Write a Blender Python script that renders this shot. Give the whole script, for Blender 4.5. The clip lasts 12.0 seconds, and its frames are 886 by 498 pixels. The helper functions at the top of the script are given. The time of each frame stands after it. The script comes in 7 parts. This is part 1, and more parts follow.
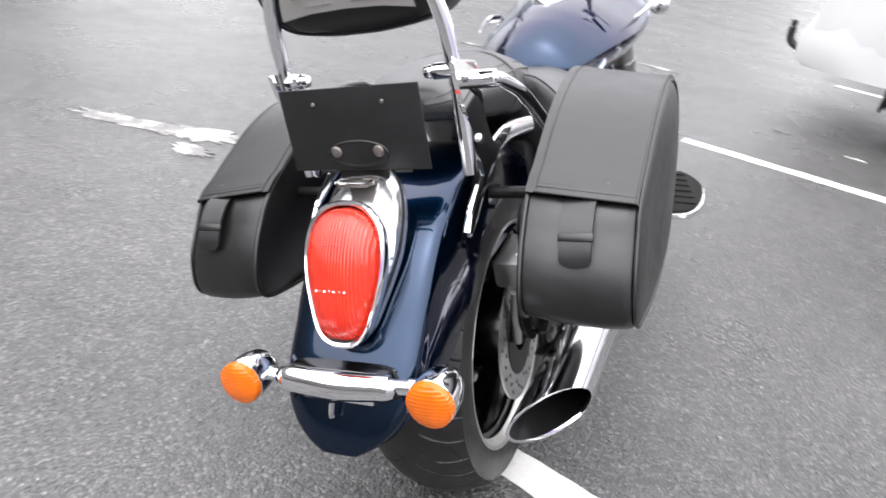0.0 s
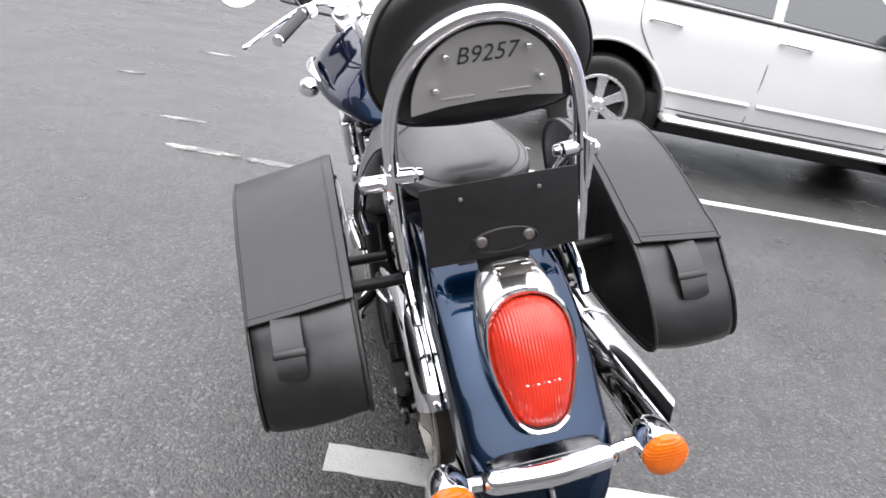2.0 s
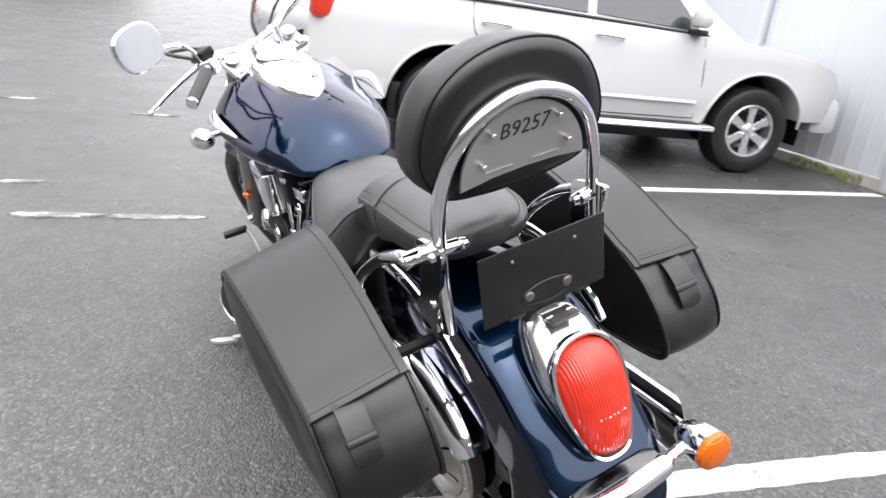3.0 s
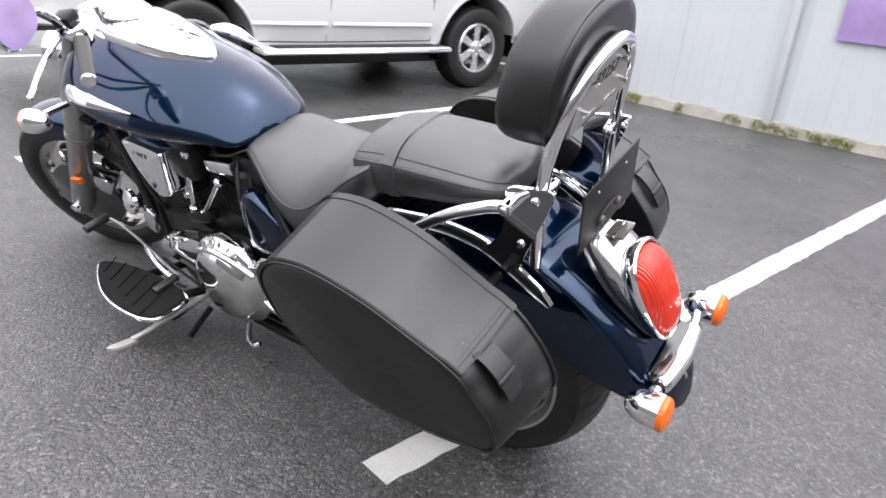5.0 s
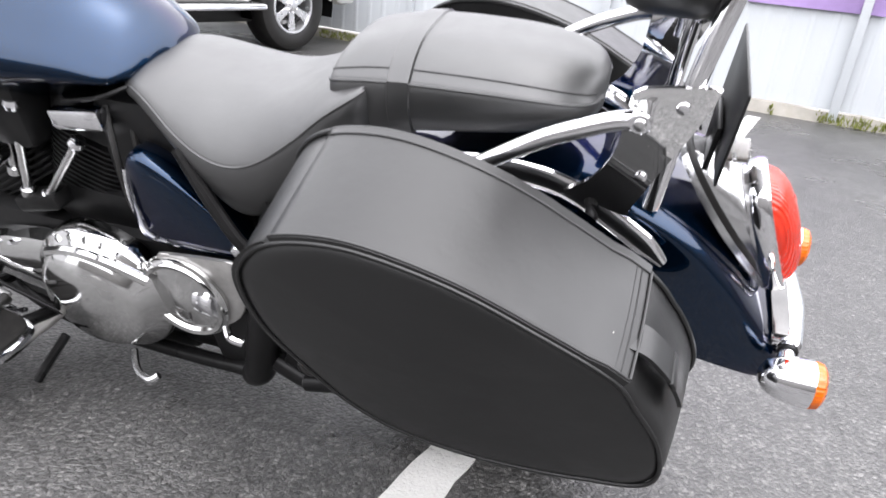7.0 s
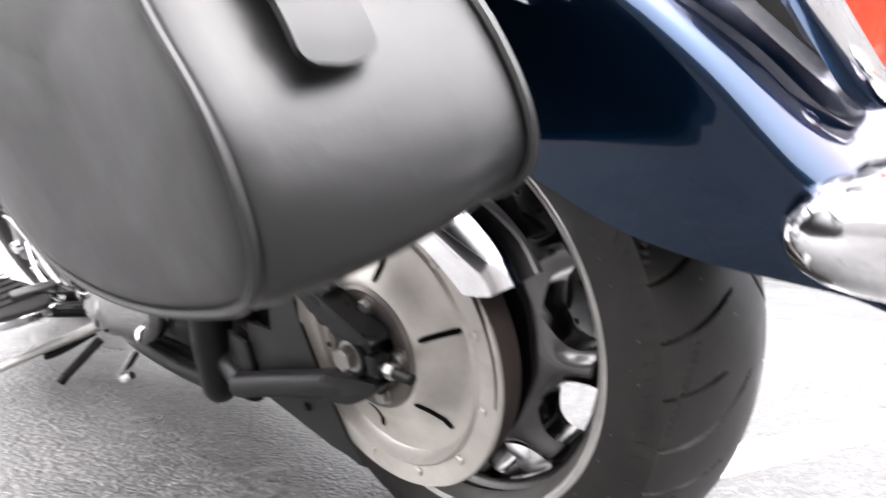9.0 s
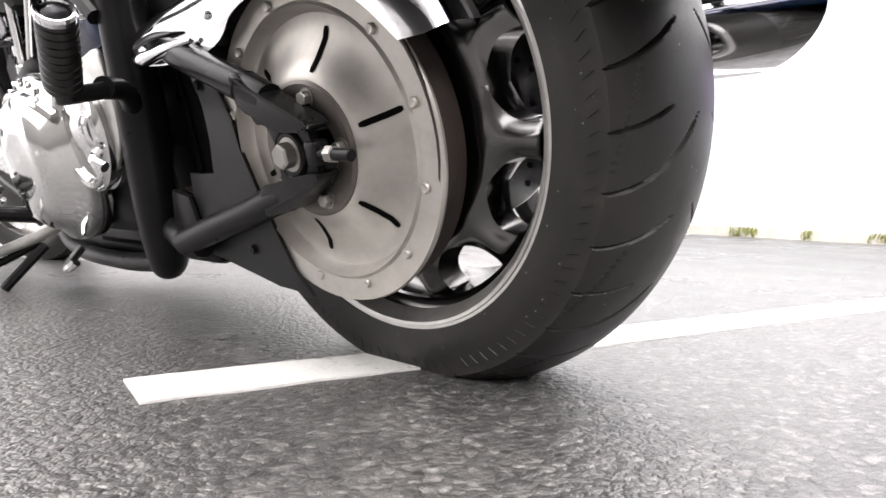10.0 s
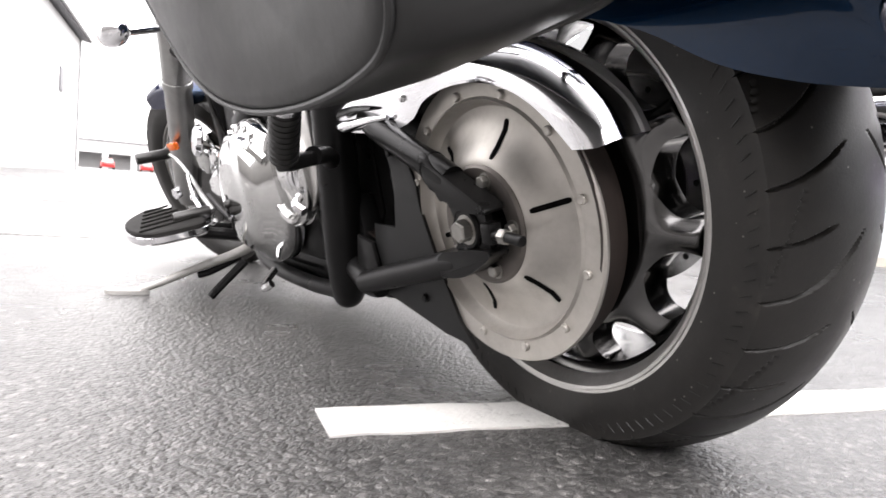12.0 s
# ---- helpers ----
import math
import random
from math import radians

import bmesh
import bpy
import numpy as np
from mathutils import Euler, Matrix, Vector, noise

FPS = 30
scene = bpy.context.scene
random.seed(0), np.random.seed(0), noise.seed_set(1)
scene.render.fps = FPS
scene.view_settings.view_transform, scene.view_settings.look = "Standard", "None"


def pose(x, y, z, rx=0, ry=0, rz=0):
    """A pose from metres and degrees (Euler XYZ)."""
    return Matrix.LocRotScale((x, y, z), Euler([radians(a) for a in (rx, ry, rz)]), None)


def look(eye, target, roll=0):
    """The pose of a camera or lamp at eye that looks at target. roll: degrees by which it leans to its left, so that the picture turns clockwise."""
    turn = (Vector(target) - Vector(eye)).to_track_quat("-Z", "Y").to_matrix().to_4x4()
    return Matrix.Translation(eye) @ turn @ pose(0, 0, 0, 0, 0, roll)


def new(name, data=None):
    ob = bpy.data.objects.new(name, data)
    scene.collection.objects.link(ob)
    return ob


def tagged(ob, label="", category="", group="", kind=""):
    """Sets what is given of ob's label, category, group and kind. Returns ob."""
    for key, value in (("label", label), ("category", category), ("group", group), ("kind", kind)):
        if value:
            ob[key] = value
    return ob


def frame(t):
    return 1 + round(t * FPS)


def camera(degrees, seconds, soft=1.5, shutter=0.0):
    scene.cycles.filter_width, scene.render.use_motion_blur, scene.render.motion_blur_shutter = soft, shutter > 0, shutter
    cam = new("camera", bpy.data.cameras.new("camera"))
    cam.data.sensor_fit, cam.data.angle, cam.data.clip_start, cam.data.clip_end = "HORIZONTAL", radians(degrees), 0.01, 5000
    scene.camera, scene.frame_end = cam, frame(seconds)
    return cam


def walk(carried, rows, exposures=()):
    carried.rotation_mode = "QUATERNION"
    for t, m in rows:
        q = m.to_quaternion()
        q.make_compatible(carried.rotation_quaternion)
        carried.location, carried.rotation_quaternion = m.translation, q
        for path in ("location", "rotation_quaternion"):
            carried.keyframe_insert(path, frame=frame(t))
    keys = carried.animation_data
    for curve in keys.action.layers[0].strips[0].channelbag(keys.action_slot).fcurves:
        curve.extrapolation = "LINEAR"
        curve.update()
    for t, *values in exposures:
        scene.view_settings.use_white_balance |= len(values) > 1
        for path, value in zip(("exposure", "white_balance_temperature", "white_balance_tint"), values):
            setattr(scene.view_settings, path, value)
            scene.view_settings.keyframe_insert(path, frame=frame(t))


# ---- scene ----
cam = camera(65.8, 12.0, 1.5, 0.35)
PATH = [
    (0, (0.44, -1.169, 1.15), (-0.203, 0.48, 0.219), 9.1),
    (0.5, (0.254, -1.151, 1.115), (0.003, 0.587, 0.159), 11.1),
    (1, (0.053, -1.167, 1.132), (0.007, 0.632, 0.259), 14.1),
    (1.5, (-0.169, -1.264, 1.154), (0.034, 0.541, 0.317), 10.1),
    (2, (-0.379, -1.24, 1.129), (0.032, 0.57, 0.384), 10.9),
    (2.5, (-0.554, -1.179, 1.175), (0.093, 0.576, 0.467), 9.3),
    (4.3, (-1.088, -0.965, 1.211), (0.208, 0.373, 0.485), 3.6),
    (4.5, (-1.133, -0.906, 1.207), (0.203, 0.367, 0.435), 4.5),
    (5, (-1.283, -0.767, 1.193), (0.214, 0.301, 0.407), 5.3),
    (5.5, (-1.37, -0.596, 1.181), (0.237, 0.225, 0.318), 4.2),
    (6, (-1.313, -0.407, 1.145), (0.355, 0.286, 0.286), 0.3),
    (6.5, (-1.218, -0.266, 1.057), (0.481, 0.357, 0.204), 1.9),
    (7, (-1.12, -0.219, 0.948), (0.633, 0.332, 0.157), 6.1),
    (7.2, (-1.043, -0.239, 0.879), (0.66, 0.436, 0.078), 3.8),
    (8.8, (-0.603, -0.581, 0.476), (0.676, 0.947, 0.3), 3.2),
    (9, (-0.548, -0.59, 0.424), (0.771, 0.907, 0.289), 3.4),
    (9.5, (-0.495, -0.595, 0.251), (0.977, 0.759, 0.238), 5.7),
    (10, (-0.507, -0.608, 0.199), (0.866, 0.84, 0.072), 1.6),
    (10.5, (-0.502, -0.611, 0.201), (0.707, 0.981, 0.149), 5.1),
    (11, (-0.503, -0.609, 0.203), (0.577, 1.073, 0.188), 5.0),
    (11.5, (-0.517, -0.621, 0.223), (0.55, 1.071, 0.225), 5.7),
    (12, (-0.572, -0.653, 0.287), (0.461, 1.052, 0.131), 4.8),
]
walk(cam, [(t, look(e, a, r)) for t, e, a, r in PATH], exposures=[(0.0, 1.46, 6500, 13), (0.5, 1.34, 6500, 13), (1.0, 1.16, 6500, 13), (2.7, 1.28, 6500, 13), (4.5, 0.98, 6500, 13), (5.0, 1.24, 6500, 13), (5.5, 1.35, 6500, 13), (6.0, 1.27, 6500, 13), (6.5, 1.46, 6500, 13), (7.2, 1.76, 6500, 13), (8.2, 1.98, 6500, 13), (8.8, 2.6, 6500, 13), (9.2, 2.72, 6800, 14), (10.0, 2.3, 6850, 14), (12.0, 2.2, 6800, 14)])

# ---- world and light ----
world = bpy.data.worlds.new("sky")
scene.world = world
world.use_nodes = True
wn, wl = world.node_tree.nodes, world.node_tree.links
sky = wn.new("ShaderNodeTexSky")
sky.sky_type = 'NISHITA'
sky.sun_disc = False
sky.sun_elevation = radians(74)
sky.sun_rotation = radians(200)
sky.air_density = 1.0
sky.dust_density = 0.8
grey = wn.new("ShaderNodeHueSaturation")
grey.inputs["Saturation"].default_value = 0.1
wl.new(sky.outputs[0], grey.inputs["Color"])
# overcast: the sky grows brighter towards the zenith
gen = wn.new("ShaderNodeTexCoord")
sep = wn.new("ShaderNodeSeparateXYZ")
lum = wn.new("ShaderNodeMapRange")
lum.inputs["From Max"].default_value = 0.7
lum.inputs["To Min"].default_value, lum.inputs["To Max"].default_value = 0.74, 2.9
cloud = wn.new("ShaderNodeMix")
cloud.data_type, cloud.blend_type = 'RGBA', 'MULTIPLY'
cloud.inputs["Factor"].default_value = 1
wl.new(gen.outputs["Generated"], sep.inputs[0])
wl.new(sep.outputs["Z"], lum.inputs[0])
wl.new(grey.outputs[0], cloud.inputs["A"])
wl.new(lum.outputs[0], cloud.inputs["B"])
wl.new(cloud.outputs["Result"], wn["Background"].inputs[0])
wn["Background"].inputs[1].default_value = 0.15

sun = new("sun", bpy.data.lights.new("sun", 'SUN'))
sun.data.energy = 0.5
sun.data.angle = radians(165)
sun.data.color = (1.0, 0.97, 0.93)
sun.matrix_world = look((1.8, -2.4, 10.5), (0, 0, 0))


# ---- materials ----
def node_mat(name):
    m = bpy.data.materials.new(name)
    m.use_nodes = True
    n, l = m.node_tree.nodes, m.node_tree.links
    return m, n, l, n["Principled BSDF"]


def noise_node(n, l, scale, detail=4.0, rough=0.55, coord=None):
    t = n.new("ShaderNodeTexNoise")
    t.inputs["Scale"].default_value = scale
    t.inputs["Detail"].default_value = detail
    t.inputs["Roughness"].default_value = rough
    if coord is not None:
        l.new(coord, t.inputs["Vector"])
    return t


def ramp_node(n, l, src, stops):
    r = n.new("ShaderNodeValToRGB")
    e = r.color_ramp.elements
    while len(e) < len(stops):
        e.new(0.5)
    for k, (pos, col) in zip(e, stops):
        k.position = pos
        k.color = (*col, 1) if len(col) == 3 else col
    l.new(src, r.inputs[0])
    return r


def g3(v):
    return (v, v, v)


def material(name, color, rough=0.5, metal=0.0, coat=0.0, vary=0.12, scale=9.0, grain=250.0, bump=0.05,
             rvary=0.12, dirt=0.0, dirt_color=(0.16, 0.14, 0.12), trans=0.0, ior=1.5, coat_rough=0.04, random_tint=0.0, coat_ior=1.5):
    """A surface with colour variation at two scales, uneven gloss, fine relief and an optional film of dust."""
    m, n, l, b = node_mat(name)
    co = n.new("ShaderNodeTexCoord").outputs["Object"]
    big = noise_node(n, l, scale, 5, 0.6, co)
    fine = noise_node(n, l, grain, 3, 0.5, co)
    lo = tuple(max(0, c * (1 - vary)) for c in color)
    hi = tuple(min(1, c * (1 + vary)) for c in color)
    r = ramp_node(n, l, big.outputs["Fac"], [(0.3, lo), (0.7, hi)])
    out = r.outputs[0]
    if random_tint:
        info = n.new("ShaderNodeObjectInfo")
        hs = n.new("ShaderNodeHueSaturation")
        mr = n.new("ShaderNodeMapRange")
        mr.inputs["To Min"].default_value, mr.inputs["To Max"].default_value = 1 - random_tint, 1 + random_tint
        l.new(info.outputs["Random"], mr.inputs[0])
        l.new(mr.outputs[0], hs.inputs["Value"])
        l.new(out, hs.inputs["Color"])
        out = hs.outputs[0]
    if dirt:
        mask = ramp_node(n, l, noise_node(n, l, scale * 3.1, 8, 0.7, co).outputs["Fac"], [(0.45, g3(0)), (0.75, g3(dirt))])
        mix = n.new("ShaderNodeMix")
        mix.data_type = 'RGBA'
        l.new(mask.outputs[0], mix.inputs["Factor"])
        l.new(out, mix.inputs["A"])
        mix.inputs["B"].default_value = (*dirt_color, 1)
        out = mix.outputs["Result"]
    l.new(out, b.inputs["Base Color"])
    rr = n.new("ShaderNodeMapRange")
    rr.inputs["To Min"].default_value, rr.inputs["To Max"].default_value = max(0.02, rough - rvary), min(1, rough + rvary)
    l.new(big.outputs["Fac"], rr.inputs[0])
    l.new(rr.outputs[0], b.inputs["Roughness"])
    b.inputs["Metallic"].default_value = metal
    b.inputs["Coat Weight"].default_value = coat
    b.inputs["Coat Roughness"].default_value = coat_rough
    b.inputs["Coat IOR"].default_value = coat_ior
    b.inputs["Transmission Weight"].default_value = trans
    b.inputs["IOR"].default_value = ior
    if bump:
        bp = n.new("ShaderNodeBump")
        bp.inputs["Strength"].default_value = bump
        bp.inputs["Distance"].default_value = 0.0008
        l.new(fine.outputs["Fac"], bp.inputs["Height"])
        l.new(bp.outputs[0], b.inputs["Normal"])
    return m


def leather_mat(name, color, rough, cell=900.0, ior=1.5):
    m, n, l, b = node_mat(name)
    co = n.new("ShaderNodeTexCoord").outputs["Object"]
    big = noise_node(n, l, 7, 5, 0.6, co)
    v = n.new("ShaderNodeTexVoronoi")
    v.feature = 'DISTANCE_TO_EDGE'
    v.inputs["Scale"].default_value = cell
    l.new(co, v.inputs["Vector"])
    soft = noise_node(n, l, 28, 4, 0.55, co)
    r = ramp_node(n, l, big.outputs["Fac"], [(0.3, tuple(c * 0.8 for c in color)), (0.7, tuple(c * 1.25 for c in color))])
    l.new(r.outputs[0], b.inputs["Base Color"])
    rr = n.new("ShaderNodeMapRange")
    rr.inputs["To Min"].default_value, rr.inputs["To Max"].default_value = rough - 0.07, rough + 0.1
    l.new(soft.outputs["Fac"], rr.inputs[0])
    l.new(rr.outputs[0], b.inputs["Roughness"])
    b.inputs["IOR"].default_value = ior
    b1 = n.new("ShaderNodeBump")
    b1.inputs["Strength"].default_value = 0.35
    b1.inputs["Distance"].default_value = 0.00025
    l.new(v.outputs["Distance"], b1.inputs["Height"])
    b2 = n.new("ShaderNodeBump")
    b2.inputs["Strength"].default_value = 0.12
    b2.inputs["Distance"].default_value = 0.006
    l.new(soft.outputs["Fac"], b2.inputs["Height"])
    l.new(b1.outputs[0], b2.inputs["Normal"])
    l.new(b2.outputs[0], b.inputs["Normal"])
    return m


def asphalt_mat():
    """Worn asphalt: two sizes of stone in a grey binder, blotched tone, damp sheen."""
    m, n, l, b = node_mat("asphalt")
    co = n.new("ShaderNodeTexCoord").outputs["Object"]
    warp = noise_node(n, l, 60, 2, 0.5, co)
    off = n.new("ShaderNodeVectorMath")
    off.operation = 'MULTIPLY_ADD'
    off.inputs[1].default_value = (0.008, 0.008, 0.0)
    l.new(warp.outputs["Color"], off.inputs[0])
    l.new(co, off.inputs[2])

    def stones(scale, stops):
        vo = n.new("ShaderNodeTexVoronoi")
        vo.inputs["Scale"].default_value = scale
        l.new(off.outputs[0], vo.inputs["Vector"])
        sep = n.new("ShaderNodeSeparateColor")
        l.new(vo.outputs["Color"], sep.inputs[0])
        return vo, ramp_node(n, l, sep.outputs[0], stops)
    v1, s1 = stones(120, [(0.0, (0.04, 0.039, 0.038)), (0.45, (0.061, 0.0595, 0.058)), (0.8, (0.08, 0.078, 0.076)), (0.96, (0.135, 0.131, 0.127))])
    v2, s2 = stones(320, [(0.0, g3(0.72)), (0.5, g3(1.0)), (0.9, g3(1.1)), (0.98, g3(1.32))])
    edge = ramp_node(n, l, v1.outputs["Distance"], [(0.3, g3(1)), (0.8, g3(0.66))])

    def times(a, c):
        x = n.new("ShaderNodeMix")
        x.data_type, x.blend_type = 'RGBA', 'MULTIPLY'
        x.inputs["Factor"].default_value = 1
        l.new(a, x.inputs["A"])
        l.new(c, x.inputs["B"])
        return x.outputs["Result"]
    tone = ramp_node(n, l, noise_node(n, l, 0.9, 7, 0.62, co).outputs["Fac"], [(0.3, g3(0.74)), (0.55, g3(1.0)), (0.75, g3(1.25))])
    mid = ramp_node(n, l, noise_node(n, l, 11, 5, 0.6, co).outputs["Fac"], [(0.3, g3(0.85)), (0.7, g3(1.12))])
    # sparse larger pits and pale chips
    v3, s3 = stones(70, [(0.0, g3(0.45)), (0.1, g3(0.55)), (0.13, g3(1.0)), (0.93, g3(1.0)), (0.955, g3(1.75))])
    spot = ramp_node(n, l, v3.outputs["Distance"], [(0.3, g3(1)), (0.42, g3(0))])
    chip = n.new("ShaderNodeMix")
    chip.data_type = 'RGBA'
    chip.inputs["A"].default_value = (1, 1, 1, 1)
    l.new(spot.outputs[0], chip.inputs["Factor"])
    l.new(s3.outputs[0], chip.inputs["B"])
    c = times(times(times(times(times(s1.outputs[0], s2.outputs[0]), edge.outputs[0]), tone.outputs[0]), mid.outputs[0]), chip.outputs["Result"])
    l.new(c, b.inputs["Base Color"])
    damp = ramp_node(n, l, noise_node(n, l, 1.7, 6, 0.6, co).outputs["Fac"], [(0.35, g3(0.24)), (0.65, g3(0.4))])
    l.new(damp.outputs[0], b.inputs["Roughness"])
    b.inputs["IOR"].default_value = 1.58
    h = n.new("ShaderNodeMath")
    h.operation = 'MULTIPLY_ADD'
    h.inputs[1].default_value = 0.5
    l.new(v2.outputs["Distance"], h.inputs[0])
    l.new(v1.outputs["Distance"], h.inputs[2])
    bp = n.new("ShaderNodeBump")
    bp.inputs["Strength"].default_value = 0.74
    bp.inputs["Distance"].default_value = 0.0036
    bp.invert = True
    l.new(h.outputs[0], bp.inputs["Height"])
    l.new(bp.outputs[0], b.inputs["Normal"])
    return m


def road_paint_mat(name, wear_lo, wear_hi):
    m, n, l, b = node_mat(name)
    co = n.new("ShaderNodeTexCoord").outputs["Object"]
    big = noise_node(n, l, 5, 8, 0.7, co)
    fine = noise_node(n, l, 160, 3, 0.5, co)
    add = n.new("ShaderNodeMath")
    add.operation = 'MULTIPLY_ADD'
    add.inputs[1].default_value = 0.3
    l.new(fine.outputs["Fac"], add.inputs[0])
    l.new(big.outputs["Fac"], add.inputs[2])
    r = ramp_node(n, l, add.outputs[0], [(wear_lo, (0.125, 0.122, 0.118)), (wear_hi, (0.5, 0.495, 0.475)), (1.0, (0.6, 0.595, 0.575))])
    l.new(r.outputs[0], b.inputs["Base Color"])
    b.inputs["Roughness"].default_value = 0.62
    bp = n.new("ShaderNodeBump")
    bp.inputs["Strength"].default_value = 0.6
    bp.inputs["Distance"].default_value = 0.003
    l.new(fine.outputs["Fac"], bp.inputs["Height"])
    l.new(bp.outputs[0], b.inputs["Normal"])
    return m


def ribbed_lens_mat(name, color, across, scale, bump, clear):
    """Coloured plastic lens with moulded ribs; clear lets the reflector behind it show."""
    m, n, l, b = node_mat(name)
    co = n.new("ShaderNodeTexCoord").outputs["Object"]
    w = n.new("ShaderNodeTexWave")
    w.bands_direction = across
    w.inputs["Scale"].default_value = scale
    w.inputs["Distortion"].default_value = 1.2
    w.inputs["Detail"].default_value = 1.0
    l.new(co, w.inputs["Vector"])
    ns = noise_node(n, l, 30, 3, 0.5, co)
    r = ramp_node(n, l, ns.outputs["Fac"], [(0.3, tuple(c * 0.8 for c in color)), (0.75, tuple(min(1, c * 1.15) for c in color))])
    l.new(r.outputs[0], b.inputs["Base Color"])
    b.inputs["Roughness"].default_value = 0.12
    b.inputs["Coat Weight"].default_value = 0.05
    b.inputs["Transmission Weight"].default_value = clear
    bp = n.new("ShaderNodeBump")
    bp.inputs["Strength"].default_value = bump
    bp.inputs["Distance"].default_value = 0.003
    l.new(w.outputs["Fac"], bp.inputs["Height"])
    l.new(bp.outputs[0], b.inputs["Normal"])
    return m


def tyre_mat():
    """Used tread rubber: brown-black, scuffed, with pale grit stuck to it."""
    m, n, l, b = node_mat("tyre_rubber")
    co = n.new("ShaderNodeTexCoord").outputs["Object"]
    scuff = ramp_node(n, l, noise_node(n, l, 22, 9, 0.75, co).outputs["Fac"], [(0.35, (0.009, 0.0083, 0.0077)), (0.58, (0.014, 0.0126, 0.0115)), (0.78, (0.036, 0.0315, 0.027))])
    grit = n.new("ShaderNodeTexVoronoi")
    grit.inputs["Scale"].default_value = 170
    l.new(co, grit.inputs["Vector"])
    sep = n.new("ShaderNodeSeparateColor")
    l.new(grit.outputs["Color"], sep.inputs[0])
    some = ramp_node(n, l, sep.outputs[0], [(0.978, g3(0)), (0.984, g3(1))])
    near = ramp_node(n, l, grit.outputs["Distance"], [(0.12, g3(1)), (0.22, g3(0))])
    both = n.new("ShaderNodeMath")
    both.operation = 'MULTIPLY'
    l.new(some.outputs[0], both.inputs[0])
    l.new(near.outputs[0], both.inputs[1])
    mix = n.new("ShaderNodeMix")
    mix.data_type = 'RGBA'
    l.new(both.outputs[0], mix.inputs["Factor"])
    l.new(scuff.outputs[0], mix.inputs["A"])
    mix.inputs["B"].default_value = (0.14, 0.13, 0.12, 1)
    l.new(mix.outputs["Result"], b.inputs["Base Color"])
    rr = ramp_node(n, l, noise_node(n, l, 9, 6, 0.65, co).outputs["Fac"], [(0.3, g3(0.3)), (0.7, g3(0.52))])
    l.new(rr.outputs[0], b.inputs["Roughness"])
    b.inputs["Specular IOR Level"].default_value = 0.42
    bp = n.new("ShaderNodeBump")
    bp.inputs["Strength"].default_value = 0.3
    bp.inputs["Distance"].default_value = 0.0006
    l.new(noise_node(n, l, 420, 4, 0.6, co).outputs["Fac"], bp.inputs["Height"])
    l.new(bp.outputs[0], b.inputs["Normal"])
    return m


TYRE = tyre_mat()
ASPHALT = asphalt_mat()
LINE = road_paint_mat("line_paint", 0.44, 0.56)
WORN = road_paint_mat("worn_paint", 0.62, 0.82)
BLUE = material("blue_metallic_paint", (0.001, 0.0128, 0.037), 0.21, 0.92, 1.0, 0.12, 6, 1400, 0.02, 0.05, coat_ior=1.41)
BLUE.node_tree.nodes["Principled BSDF"].inputs["Specular Tint"].default_value = (0.08, 0.26, 0.42, 1)
CHROME = material("chrome", (0.86, 0.86, 0.88), 0.07, 1.0, 0, 0.04, 14, 300, 0.01, 0.04)
DULL_CHROME = material("worn_chrome", (0.72, 0.72, 0.72), 0.2, 1.0, 0, 0.1, 20, 400, 0.04, 0.08, 0.15)
ALLOY = material("engine_alloy", (0.62, 0.62, 0.615), 0.08, 1.0, 0, 0.06, 14, 500, 0.04, 0.06, 0.12)
DARK_ALLOY = material("dark_wheel_alloy", (0.13, 0.128, 0.127), 0.17, 1.0, 0, 0.2, 12, 300, 0.03, 0.06, 0.1, (0.04, 0.036, 0.032))
RIM_LIP = material("machined_rim", (0.5, 0.49, 0.475), 0.34, 0.8, 0, 0.12, 20, 500, 0.05, 0.1, 0.2, (0.12, 0.11, 0.1))
HUB_GREY = material("cast_hub", (0.14, 0.125, 0.115), 0.45, 0.6, 0, 0.15, 14, 500, 0.08, 0.1, 0.3, (0.08, 0.07, 0.06))
ZINC = material("zinc_bolt", (0.34, 0.33, 0.31), 0.38, 0.9, 0, 0.12, 20, 500, 0.05, 0.08, 0.2, (0.12, 0.1, 0.09))
PULLEY = material("pulley_grey", (0.5, 0.475, 0.44), 0.4, 0.6, 0, 0.1, 12, 500, 0.06, 0.1, 0.3, (0.26, 0.23, 0.2))
LEATHER = leather_mat("black_vinyl", (0.004, 0.004, 0.0041), 0.38, 900, 1.54)
SEAT = leather_mat("seat_vinyl", (0.012, 0.012, 0.0122), 0.46, 1100, 1.9)
PAD = material("footboard_rubber", (0.01, 0.0096, 0.0092), 0.75, 0, 0, 0.2, 18, 500, 0.1, 0.1, 0.3, (0.03, 0.028, 0.025))
PAD.node_tree.nodes["Principled BSDF"].inputs["Specular IOR Level"].default_value = 0.1
FORK = material("dull_fork_alloy", (0.36, 0.36, 0.355), 0.32, 0.9, 0, 0.12, 10, 400, 0.05, 0.08, 0.2)
STAND = material("bare_stand_metal", (0.5, 0.49, 0.47), 0.45, 0.35, 0, 0.12, 25, 400, 0.1, 0.1, 0.2)
RUBBER = material("rubber", (0.009, 0.0085, 0.008), 0.4, 0, 0, 0.3, 18, 700, 0.15, 0.1, 0.22, (0.03, 0.026, 0.022))
BLACK = material("black_painted_metal", (0.009, 0.0088, 0.009), 0.3, 0, 0.0, 0.3, 15, 500, 0.05, 0.08, 0.1, (0.016, 0.014, 0.013))
